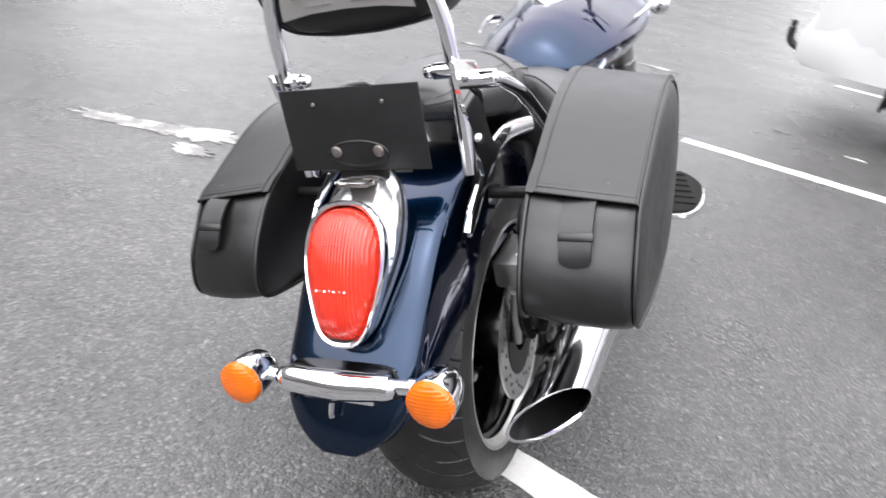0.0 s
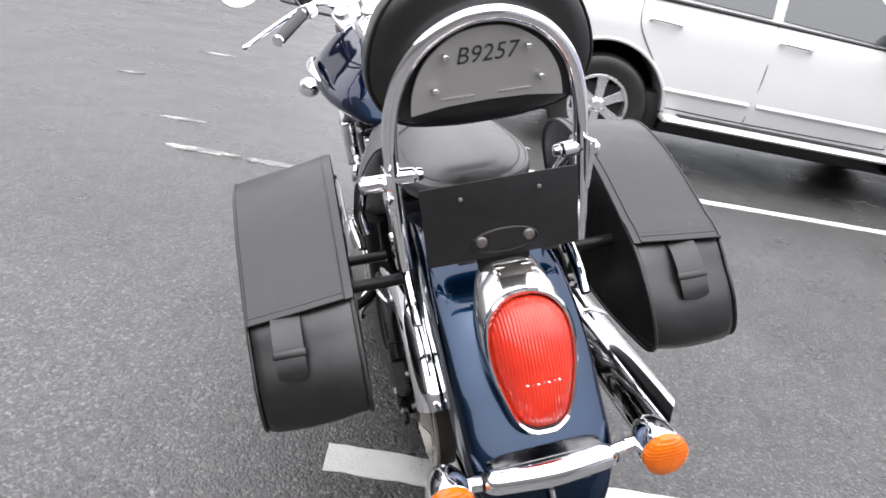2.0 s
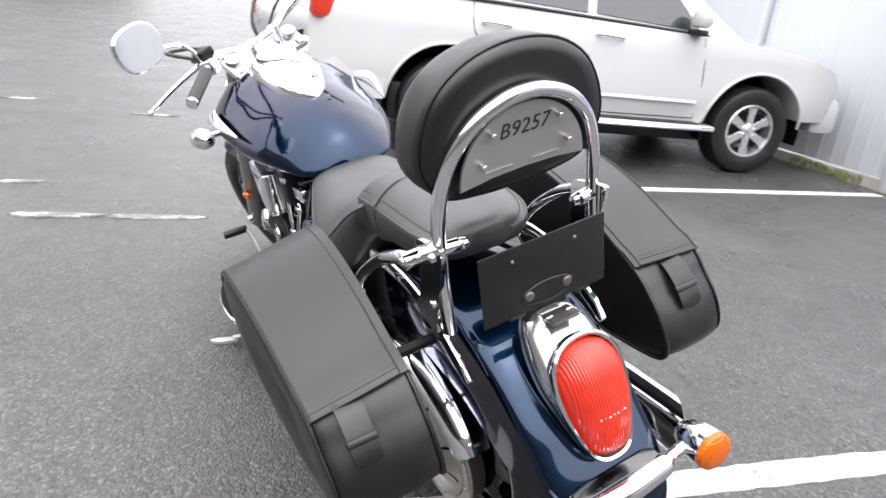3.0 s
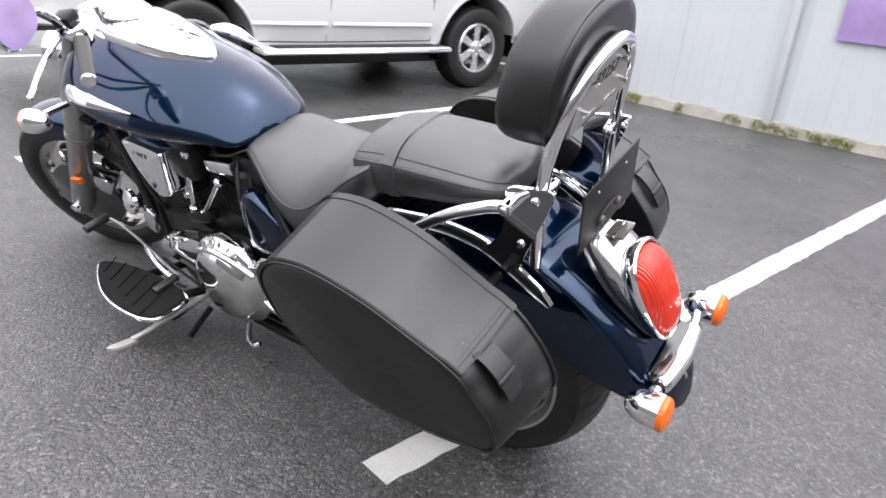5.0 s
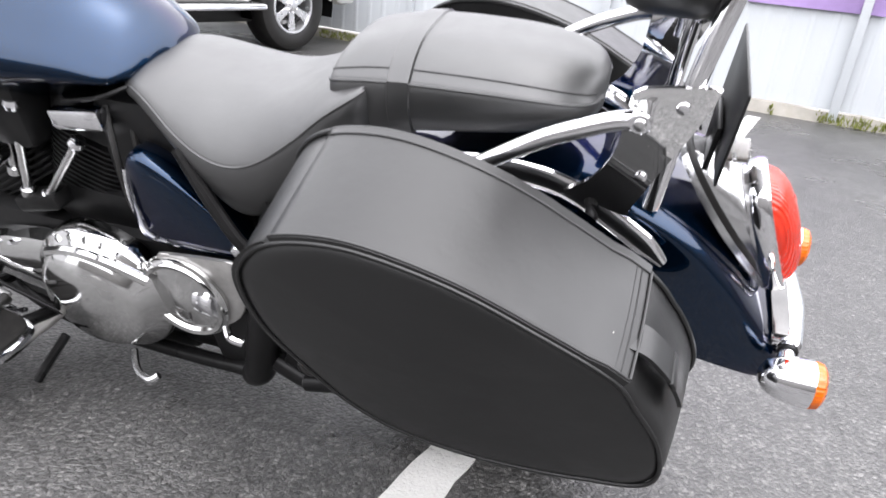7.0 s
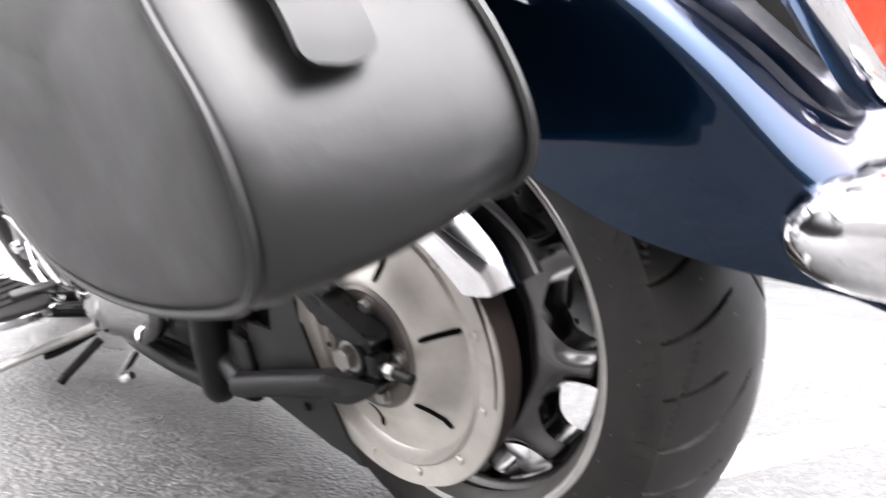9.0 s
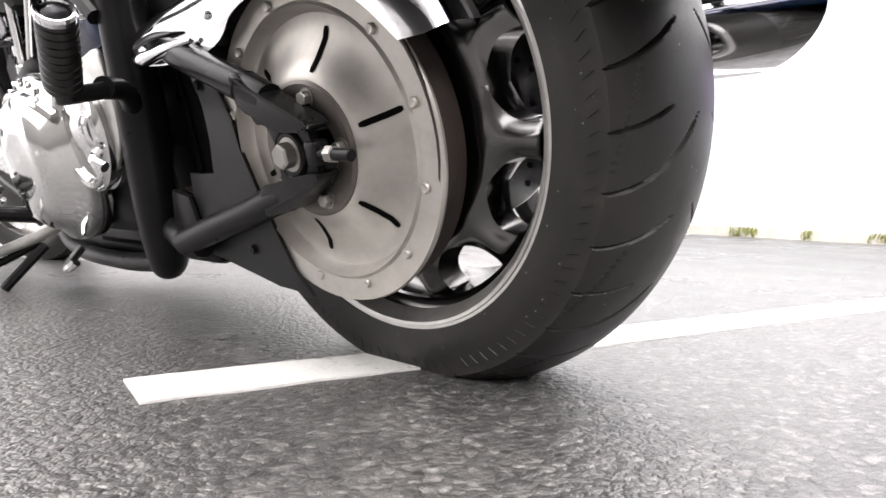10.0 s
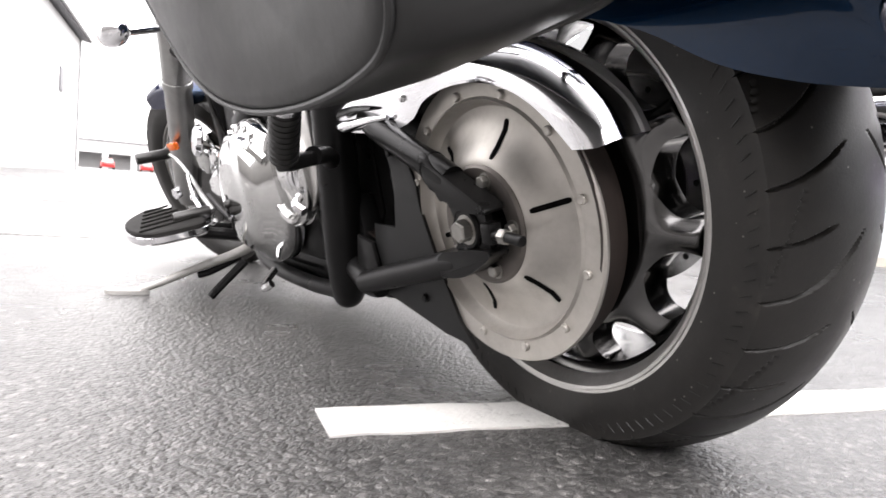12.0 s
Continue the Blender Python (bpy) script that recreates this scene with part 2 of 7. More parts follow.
BLACK.node_tree.nodes["Principled BSDF"].inputs["Specular IOR Level"].default_value = 0.15
# near-black colour that stands for the shade in slots and wheel wells
RECESS_SHADE = material("recess_shade", (0.003, 0.003, 0.003), 0.9, 0, 0, 0.2)
RECESS_SHADE.node_tree.nodes["Principled BSDF"].inputs["Specular IOR Level"].default_value = 0.05
PLASTIC = material("black_plastic", (0.011, 0.011, 0.0113), 0.42, 0, 0, 0.25, 12, 900, 0.12, 0.1, 0.2, (0.025, 0.024, 0.023))
PLASTIC.node_tree.nodes["Principled BSDF"].inputs["Specular IOR Level"].default_value = 0.3
ENGINE_BLACK = material("black_engine_enamel", (0.008, 0.008, 0.0084), 0.42, 0.2, 0, 0.3, 15, 300, 0.15, 0.12, 0.25, (0.03, 0.027, 0.024))
ENGINE_BLACK.node_tree.nodes["Principled BSDF"].inputs["Specular IOR Level"].default_value = 0.25
GREY_PANEL = material("grey_backplate", (0.3, 0.29, 0.28), 0.42, 0.5, 0, 0.08, 6, 500, 0.05, 0.08)
INK = material("marker_ink", (0.012, 0.012, 0.012), 0.6, 0, 0, 0.1)
RED_LENS = ribbed_lens_mat("red_lens", (1.0, 0.065, 0.028), 'X', 62, 0.4, 0.58)
HOUSING = material("satin_chrome_plastic", (0.62, 0.62, 0.63), 0.2, 0.95, 0, 0.05, 14, 400, 0.02, 0.05)
REFLECTOR = ribbed_lens_mat("faceted_reflector", (0.85, 0.85, 0.85), 'DIAGONAL', 40, 0.9, 0.0)
REFLECTOR.node_tree.nodes["Principled BSDF"].inputs["Metallic"].default_value = 1.0
AMBER_LENS = ribbed_lens_mat("amber_lens", (0.84, 0.16, 0.004), 'Z', 55, 0.22, 0.25)
CLEAR = material("clear_plastic", (0.9, 0.9, 0.9), 0.12, 0, 0.5, 0.02, 5, 300, 0.02, 0.05, trans=0.8)
PANE = material("clear_pane", (0.95, 0.95, 0.95), 0.03, 0, 0, 0.01, 5, 300, 0.0, 0.02, trans=1.0)
BELT = material("drive_belt", (0.03, 0.022, 0.019), 0.5, 0, 0, 0.3, 30, 600, 0.15)
MIRROR = material("mirror_glass", (0.9, 0.9, 0.9), 0.03, 1.0, 0, 0.01, 4, 100, 0.0, 0.01)
CAR_WHITE = material("white_car_paint", (0.5, 0.5, 0.496), 0.3, 0, 1.0, 0.03, 1.2, 400, 0.01, 0.06, 0.06, (0.5, 0.48, 0.45))
CAR_GLASS = material("tinted_glass", (0.02, 0.026, 0.026), 0.05, 0, 1.0, 0.05, 1, 50, 0, 0.02)
CAR_BLACK = material("car_black_trim", (0.008, 0.008, 0.008), 0.5, 0, 0, 0.2, 6, 300, 0.1)
SILVER = material("silver_wheel", (0.66, 0.66, 0.67), 0.28, 0.85, 0.4, 0.06, 8, 300, 0.02, 0.06)
FENCE = material("light_grey_steel_sheet", (0.47, 0.492, 0.513), 0.45, 0.05, 0, 0.04, 0.8, 60, 0.03, 0.08, 0.15, (0.5, 0.5, 0.48))
CONCRETE = material("weathered_concrete", (0.24, 0.225, 0.2), 0.85, 0, 0, 0.2, 5, 90, 0.5, 0.08, 0.5, (0.18, 0.17, 0.13))
MOSS = material("moss", (0.13, 0.15, 0.03), 0.95, 0, 0, 0.5, 30, 300, 0.6, 0.05, 0.5, (0.2, 0.16, 0.07))
WALL_WHITE = material("white_wall_sheet", (0.4, 0.4, 0.405), 0.6, 0, 0, 0.04, 0.5, 40, 0.05, 0.08)
BLOCKER = material("dark_blocker", (0.17, 0.165, 0.16), 0.85, 0, 0, 0.15, 0.8, 60, 0.3, 0.06, 0.3, (0.11, 0.1, 0.09))
ROOF_GREY = material("grey_roof", (0.16, 0.16, 0.17), 0.6, 0, 0, 0.1, 0.7, 30, 0.1)
CAR_RED = material("red_car_paint", (0.45, 0.02, 0.02), 0.3, 0, 1.0, 0.05, 1.2, 400, 0.01)
POSTER = material("purple_poster", (0.36, 0.25, 0.5), 0.35, 0, 0.2, 0.35, 1.6, 200, 0.02)
BANNER_WHITE = material("white_banner", (0.78, 0.78, 0.8), 0.45, 0, 0, 0.03, 1.6, 200, 0.03)
BANNER_BLUE = material("blue_banner", (0.10, 0.42, 0.72), 0.45, 0, 0, 0.06, 1.6, 200, 0.03)


# ---- mesh helpers ----
def part(name, bm, mat, parent, label="", sharp=32, kind=""):
    """Links a bmesh as one mesh object under a thing or a part; parent None makes it top-level."""
    bmesh.ops.remove_doubles(bm, verts=bm.verts, dist=1e-6)
    bmesh.ops.recalc_face_normals(bm, faces=bm.faces)
    me = bpy.data.meshes.new(name)
    bm.to_mesh(me)
    bm.free()
    me.polygons.foreach_set("use_smooth", [True] * len(me.polygons))
    me.set_sharp_from_angle(angle=radians(sharp))
    me.materials.append(mat)
    ob = new(name, me)
    if parent is not None:
        ob.parent = parent
    return tagged(ob, label, kind=kind)


def again(name, ob, parent, m):
    """Another part on the same mesh, placed by m."""
    o = new(name, ob.data)
    o.parent = parent
    o.matrix_basis = m
    return o


def loft(bm, rings, closed=True, cap=(True, True), wrap=False):
    """Skins rings of equally many points."""
    vs = [[bm.verts.new(p) for p in r] for r in rings]
    n = len(vs[0])
    pairs = list(zip(vs, vs[1:])) + ([(vs[-1], vs[0])] if wrap else [])
    for a, b in pairs:
        for i in range(n if closed else n - 1):
            j = (i + 1) % n
            bm.faces.new((a[i], a[j], b[j], b[i]))
    if not wrap and closed:
        if cap[0]:
            bm.faces.new(vs[0])
        if cap[1]:
            bm.faces.new(list(reversed(vs[-1])))
    return bm


def spline(pts, per=6, closed=False):
    """Catmull-Rom through the points."""
    p = [Vector(q) for q in pts]
    n = len(p)
    out = []
    for i in range(n if closed else n - 1):
        if closed:
            a, b, c, d = p[i - 1], p[i], p[(i + 1) % n], p[(i + 2) % n]
        else:
            a, b, c, d = p[max(0, i - 1)], p[i], p[i + 1], p[min(n - 1, i + 2)]
        for k in range(per):
            t = k / per
            out.append(0.5 * (2 * b + (c - a) * t + (2 * a - 5 * b + 4 * c - d) * t * t + (3 * b - a - 3 * c + d) * t ** 3))
    if not closed:
        out.append(p[-1])
    return out


def tube(pts, r, seg=12, per=6, closed=False, bm=None, flat=1.0):
    """A round bar swept along a curve; r is a radius or one for each point."""
    bm = bm or bmesh.new()
    path = spline(pts, per, closed) if per > 1 else [Vector(q) for q in pts]
    n = len(path)
    if isinstance(r, (int, float)):
        rad = [r] * n
    else:
        rad = [float(v) for v in np.interp(np.linspace(0, len(r) - 1, n), range(len(r)), r)]
    up = None
    rings = []
    for i, p in enumerate(path):
        if closed:
            d = (path[(i + 1) % n] - path[i - 1]).normalized()
        else:
            d = (path[min(n - 1, i + 1)] - path[max(0, i - 1)]).normalized()
        if up is None:
            up = d.orthogonal().normalized()
        up = (up - d * up.dot(d)).normalized()
        side = d.cross(up)
        rings.append([p + rad[i] * (math.cos(a) * up + flat * math.sin(a) * side) for a in (2 * math.pi * k / seg for k in range(seg))])
    return loft(bm, rings, True, (True, True), closed)


def lathe(profile, centre, axis, seg=32, bm=None, closed=False):
    """Turns (radius, height) pairs about an axis."""
    bm = bm or bmesh.new()
    ax = Vector(axis).normalized()
    u = ax.orthogonal().normalized()
    if abs(ax.x) > 0.9:
        u = Vector((0, 0, 1)) - ax * ax.z
        u.normalize()
    w = ax.cross(u)
    c = Vector(centre)
    rings = []
    for r, h in profile:
        rings.append([c + ax * h + max(r, 1e-5) * (math.cos(a) * u + math.sin(a) * w) for a in (2 * math.pi * k / seg for k in range(seg))])
    return loft(bm, rings, True, (False, False), closed)


def rod(p0, p1, r, r1=None, seg=14, bm=None, bevel=0.15):
    """A round bar with softened ends."""
    p0, p1 = Vector(p0), Vector(p1)
    h = (p1 - p0).length
    r1 = r if r1 is None else r1
    e = min(r, r1) * bevel
    return lathe([(0, 0), (r - e, 0), (r, e), (r1, h - e), (r1 - e, h), (0, h)], p0, p1 - p0, seg, bm)


def rbox(size, centre, bevel=0.004, rot=(0, 0, 0), bm=None, segs=2):
    """A box with rounded edges."""
    own = bmesh.new()
    bmesh.ops.create_cube(own, size=1)
    bmesh.ops.scale(own, vec=size, verts=own.verts)
    if bevel:
        bmesh.ops.bevel(own, geom=own.edges[:], offset=min(bevel, min(size) * 0.45), segments=segs, profile=0.5, affect='EDGES')
    bmesh.ops.transform(own, matrix=pose(*centre, *rot), verts=own.verts)
    return join(bm, own)


def join(bm, own):
    if bm is None:
        return own
    me = bpy.data.meshes.new("tmp")
    own.to_mesh(me)
    own.free()
    bm.from_mesh(me)
    bpy.data.meshes.remove(me)
    return bm


def slab(outline, x0, x1, bevel=0.002, plane="yz", bm=None):
    """A plate of the given outline between two places on the third axis, with rounded rims."""
    own = bmesh.new()

    def at(u, v, w):
        return {"yz": (w, u, v), "xz": (u, w, v), "xy": (u, v, w)}[plane]
    loft(own, [[at(u, v, x0) for u, v in outline], [at(u, v, x1) for u, v in outline]])
    if bevel:
        rim = [e for e in own.edges if len(e.link_faces) == 2 and any(len(f.verts) == len(outline) for f in e.link_faces)]
        bmesh.ops.bevel(own, geom=rim, offset=bevel, segments=2, profile=0.5, affect='EDGES')
    return join(bm, own)


def oval(cu, cv, ru, rv, n=28, power=1.0):
    out = []
    for k in range(n):
        a = 2 * math.pi * k / n
        c, s = math.cos(a), math.sin(a)
        out.append((cu + ru * math.copysign(abs(c) ** power, c), cv + rv * math.copysign(abs(s) ** power, s)))
    return out


def smooth2(pts, per=6, closed=True):
    return [(p.x, p.y) for p in spline([(a, b, 0) for a, b in pts], per, closed)]


def hexbolt(p, axis, r, h, bm=None):
    """A hexagonal bolt head with a washer."""
    own = lathe([(0, 0), (r * 1.35, 0), (r * 1.35, h * 0.18), (r, h * 0.2)], p, axis, 16)
    lathe([(r, h * 0.15), (r, h * 0.85), (r * 0.85, h), (0, h)], p, axis, 6, own)
    return join(bm, own)


def dome_bolt(p, axis, r, h, bm=None):
    return lathe([(r, 0), (r, h * 0.4), (r * 0.8, h * 0.8), (r * 0.4, h), (0, h)], p, axis, 14, bm)


def empty(name, m=None, parent=None):
    o = new(name)
    o.empty_display_size = 0.2
    if m is not None:
        o.matrix_basis = m
    if parent is not None:
        o.parent = parent
    return o


# ---- ground, lines, fence ----
def build_ground():
    bm = bmesh.new()
    n = 24
    ks = [math.copysign(abs(k / n) ** 3, k) * 420 for k in range(-n, n + 1)]
    vs = [[bm.verts.new((x, y, 0)) for x in ks] for y in ks]
    for i in range(2 * n):
        for j in range(2 * n):
            bm.faces.new((vs[i][j], vs[i][j + 1], vs[i + 1][j + 1], vs[i + 1][j]))
    return tagged(part("ground", bm, ASPHALT, None), "worn grey asphalt of a car park with pale chippings", "ground", kind="structure")


def painted_line(p0, p1, width, label, mat, rough=0.004, seed=1):
    rnd = random.Random(seed)
    a, b = Vector((*p0, 0)), Vector((*p1, 0))
    d = (b - a).normalized()
    s = Vector((-d.y, d.x, 0))
    n = max(6, int((b - a).length / 0.045))
    left = [a + d * (b - a).length * k / n + s * (width / 2 + rnd.uniform(-rough, rough)) for k in range(n + 1)]
    right = [a + d * (b - a).length * k / n - s * (width / 2 + rnd.uniform(-rough, rough)) for k in range(n + 1)]
    bm = bmesh.new()
    lift = Vector((0, 0, 0.003))
    lv, rv = [bm.verts.new(p + lift) for p in left], [bm.verts.new(p + lift) for p in right]
    lb, rb = [bm.verts.new(p) for p in left], [bm.verts.new(p) for p in right]
    for k in range(n):
        bm.faces.new((lv[k], rv[k], rv[k + 1], lv[k + 1]))
        bm.faces.new((lv[k], lv[k + 1], lb[k + 1], lb[k]))
        bm.faces.new((rv[k], rb[k], rb[k + 1], rv[k + 1]))
    bm.faces.new((lv[0], lb[0], rb[0], rv[0]))
    bm.faces.new((lv[-1], rv[-1], rb[-1], lb[-1]))
    return tagged(part("bay_line", bm, mat, None), label, "road marking", kind="structure")


def worn_patch(cx, cy, w, h, turn, seed, top):
    """A ragged remnant of old paint."""
    rnd = random.Random(seed)
    pts = []
    for k in range(34):
        a = 2 * math.pi * k / 34
        r = rnd.uniform(0.55, 1.05)
        pts.append((math.cos(a) * w / 2 * r, math.sin(a) * h / 2 * r))
    bm = bmesh.new()
    mid = bm.verts.new((0, 0, top))
    rim = [bm.verts.new((a, b, top)) for a, b in pts]
    low = [bm.verts.new((a * 1.01, b * 1.01, 0)) for a, b in pts]
    for k in range(len(rim)):
        q = (k + 1) % len(rim)
        bm.faces.new((mid, rim[k], rim[q]))
        bm.faces.new((rim[k], low[k], low[q], rim[q]))
    bmesh.ops.transform(bm, matrix=pose(cx, cy, 0, 0, 0, turn), verts=bm.verts)
    return tagged(part("paint_remnant", bm, WORN, None), "ragged remnant of worn white paint on asphalt", "road marking", kind="structure")


build_ground()
painted_line((-0.262, 0.107), (4.83, -0.80), 0.10, "white painted bay line running under the motorcycle", LINE, seed=3)
painted_line((0.2, 3.125), (5.35, 2.385), 0.10, "white painted bay line beside the white car", LINE, seed=4)
painted_line((1.2, 6.35), (5.9, 5.4), 0.10, "white painted bay line beyond the white car", LINE, seed=5)
for k, q in enumerate([(-2.0, 1.02, 0.75, 0.16, 12), (-1.72, 1.12, 0.5, 0.22, 20), (-1.6, 0.95, 0.22, 0.12, 0), (-0.95, 2.53, 0.45, 0.1, -10), (-0.5, 2.45, 0.5, 0.1, -8),
                       (-1.16, 3.15, 0.28, 0.09, -4), (-1.32, 5.8, 0.36, 0.1, -5), (-1.75, 4.34, 0.2, 0.08, 0), (1.2, 3.7, 0.14, 0.06, -12), (0.75, 3.95, 0.13, 0.05, -12), (-0.3, 5.2, 0.4, 0.08, -8)]):
    worn_patch(*q, seed=20 + k, top=0.003 + 0.0015 * (k % 4))

FA, FD = Vector((5.72, 3.5, 0)), Vector((-0.123, -0.9924, 0))   # a point of the fence's foot and its direction
FN = Vector((-FD.y, FD.x, 0))                                   # away from the car park
FENCE_H = 2.75


def build_fence():
    fence = empty("fence")
    tagged(fence, "tall light grey corrugated steel fence with square posts", "fence")
    post_mesh = None
    base = pose(0, 0, 0, 0, 0, 0)
    s0 = 1.03 - 1.95 * 6
    for k in range(13):
        s = s0 + 1.95 * k
        p = FA + FD * s
        ang = math.degrees(math.atan2(FD.y, FD.x))
        m = pose(p.x, p.y, 0, 0, 0, ang)
        if post_mesh is None:
            post_mesh = part("post", rbox((0.065, 0.065, FENCE_H + 0.05), (0, -0.045, FENCE_H / 2 + 0.025), 0.004), FENCE, fence)
            post_mesh.matrix_basis = m
            cap = part("post_cap", rbox((0.075, 0.075, 0.02), (0, -0.045, FENCE_H + 0.06), 0.004), FENCE, post_mesh)
            # one sheet with shallow vertical ribs
            bm = bmesh.new()
            prof = []
            x = 0.0
            while x < 1.94:
                prof += [(x, 0.0), (x + 0.1, 0.0), (x + 0.118, -0.0055), (x + 0.142, -0.0055), (x + 0.16, 0.0)]
                if 0.8 < x < 0.96:
                    prof += [(x + 0.1605, 0.014), (x + 0.1635, 0.014), (x + 0.164, 0.0)]
                x += 0.165
            prof.append((1.95, 0.0))
            prof = [(min(a, 1.95), b) for a, b in prof]
            front = [[(a, b, z) for a, b in prof] for z in (0.098, FENCE_H)]
            loft(bm, front, False)
            loft(bm, [[(a, b + 0.004, z) for a, b in prof] for z in (0.098, FENCE_H)], False)
            sheet = part("sheet", bm, FENCE, fence, sharp=15)
            sheet.matrix_basis = m
            rail = part("rail", rbox((1.95, 0.03, 0.05), (0.975, 0.028, 0.4), 0.003), FENCE, fence)
            rail.matrix_basis = m
        else:
            again("post", post_mesh, fence, m)
            again("sheet", sheet, fence, m)
            again("rail", rail, fence, m)
        again("rail", rail, fence, m @ pose(0, 0, 1.6))


def build_plinth():
    rnd = random.Random(8)
    a, b = FA - FD * 11 - FN * 0.01, FA + FD * 14.5 - FN * 0.01
    bm = bmesh.new()
    n = 150
    rings = []
    for k in range(n + 1):
        p = a.lerp(b, k / n)
        h = 0.085 + rnd.uniform(-0.014, 0.01)
        w = 0.045 + rnd.uniform(-0.015, 0.02)
        rings.append([p - FN * (w + 0.03), p - FN * w + Vector((0, 0, h * 0.6)), p - FN * (w * 0.6) + Vector((0, 0, h)), p + FN * 0.06 + Vector((0, 0, h)), p + FN * 0.06])
    loft(bm, rings)
    tagged(part("kerb_plinth", bm, CONCRETE, None), "rough stained concrete plinth under the fence", "plinth", kind="structure")
    bm = bmesh.new()
    for k in range(15000):
        u = rnd.random()
        if noise.noise(Vector((u * 26, 0, 0))) + 0.5 * noise.noise(Vector((u * 90, 3, 0))) < 0.02:
            continue
        p = a.lerp(b, u) - FN * (0.02 + rnd.random() * 0.085)
        h, w = rnd.uniform(0.003, 0.01) + 0.02 * rnd.random() ** 9, rnd.uniform(0.004, 0.009)
        ang = rnd.uniform(0, math.pi)
        dx, dy = math.cos(ang) * w, math.sin(ang) * w
        lx, ly = rnd.uniform(-0.012, 0.012), rnd.uniform(-0.012, 0.012)
        z = 0.012 + rnd.random() * 0.075
        v = [bm.verts.new(q) for q in ((p.x - dx, p.y - dy, z - 0.03), (p.x + dx, p.y + dy, z - 0.03), (p.x + lx + dx * 0.4, p.y + ly + dy * 0.4, z + h * 0.6), (p.x + lx * 1.5, p.y + ly * 1.5, z + h))]
        bm.faces.new((v[0], v[1], v[2]))
        bm.faces.new((v[0], v[2], v[3]))
    tagged(part("moss_tufts", bm, MOSS, None), "patches of moss and small weeds along the fence foot", "moss", kind="stuff")


def fence_sheet_sign(name, s, z, w, h, mat, label, outline=None):
    """A thin printed board on the fence; s runs along the fence."""
    pts = outline or [(0, 0), (w, 0), (w, h), (0, h)]
    bm = slab(pts, -0.036, -0.026, 0.002, "xz")
    p = FA + FD * s
    ob = part(name, bm, mat, None)
    ob.matrix_basis = pose(p.x, p.y, z, 0, 0, math.degrees(math.atan2(FD.y, FD.x)))
    tagged(ob, label, "sign")
    return ob


build_fence()
build_plinth()
fence_sheet_sign("poster", 3.33, 0.83, 1.75, 1.2, POSTER, "purple and pink printed poster fixed to the fence")
banner = fence_sheet_sign("banner", 0.2, 1.98, 1.75, 0.7, BANNER_WHITE, "white banner with a pale blue triangle on the fence")
tri = slab([(0.45, 0.08), (1.2, 0.2), (0.45, 0.6)], -0.041, -0.036, 0.001, "xz")
part("blue_triangle", tri, BANNER_BLUE, banner, "pale blue triangle")
part("purple_band", slab([(0.9, 0.62), (1.7, 0.5), (1.7, 0.66), (0.9, 0.68)], -0.041, -0.036, 0.001, "xz"), POSTER, banner, "purple band")


# ---- buildings and far vehicles ----
def build_shed():
    """Long white metal shed; its long wall runs away from the car park."""
    m = pose(-0.58 - 5.5 * 0.985, -0.66 + 5.5 * 0.174, 0, 0, 0, 80 - 90)
    shed = empty("shed", m)
    tagged(shed, "long white sheet-metal shed with a dark eave", "building")
    y0, y1, w, h = 20.0, 43.0, 16.0, 7.0
    bm = bmesh.new()
    outer = [(0, y0), (-w, y0), (-w, y1), (0, y1)]
    inner = [(-0.2, y0 + 0.2), (-w + 0.2, y0 + 0.2), (-w + 0.2, y1 - 0.2), (-0.2, y1 - 0.2)]
    for ring in ((outer, inner),):
        for z0, z1 in ((0, h),):
            loft(bm, [[(x, y, z0) for x, y in outer], [(x, y, z1) for x, y in outer], [(x, y, z1) for x, y in inner], [(x, y, z0) for x, y in inner]], True, (False, False))
    part("wall", bm, WALL_WHITE, shed)
    bm = bmesh.new()
    e = 0.45
    loft(bm, [[(e, y, h), (e, y, h + 0.16), (-w / 2, y, h + 2.0), (-w - e, y, h + 0.16), (-w - e, y, h), (-w / 2, y, h + 1.8)] for y in (y0 - e, y1 + e)])
    part("roof", bm, ROOF_GREY, shed)
    part("gutter", tube([(e + 0.06, y0 - e, h + 0.1), (e + 0.06, y1 + e, h + 0.1)], 0.07, 10, 1), WALL_WHITE, shed)
    for y in (24.0, 42.7):
        part("downpipe", rod((0.06, y, 0), (0.06, y, h), 0.05), WALL_WHITE, shed)
    v = rbox((0.06, 0.75, 1.1), (0.03, 37.0, 4.2), 0.01)
    part("vent", v, ROOF_GREY, shed)


def build_garages():
    m = pose(9, 118, 0, 0, 0, -10)
    b = empty("garage_block", m)
    tagged(b, "low white garage block with open dark bays", "building")
    part("back_wall", rbox((34, 0.25, 4.2), (0, 4, 2.1), 0.01), WALL_WHITE, b)
    part("fascia", rbox((34, 0.3, 1.9), (0, 0, 3.3), 0.02), WALL_WHITE, b)
    part("roof", rbox((34.6, 4.9, 0.18), (0, 2, 4.34), 0.02), ROOF_GREY, b)
    pil = None
    for k in range(9):
        if pil is None:
            pil = part("pier", rbox((0.9, 0.35, 2.35), (-16.4, 0, 1.175), 0.02), WALL_WHITE, b)
        else:
            again("pier", pil, b, pose(4.1 * k, 0, 0))


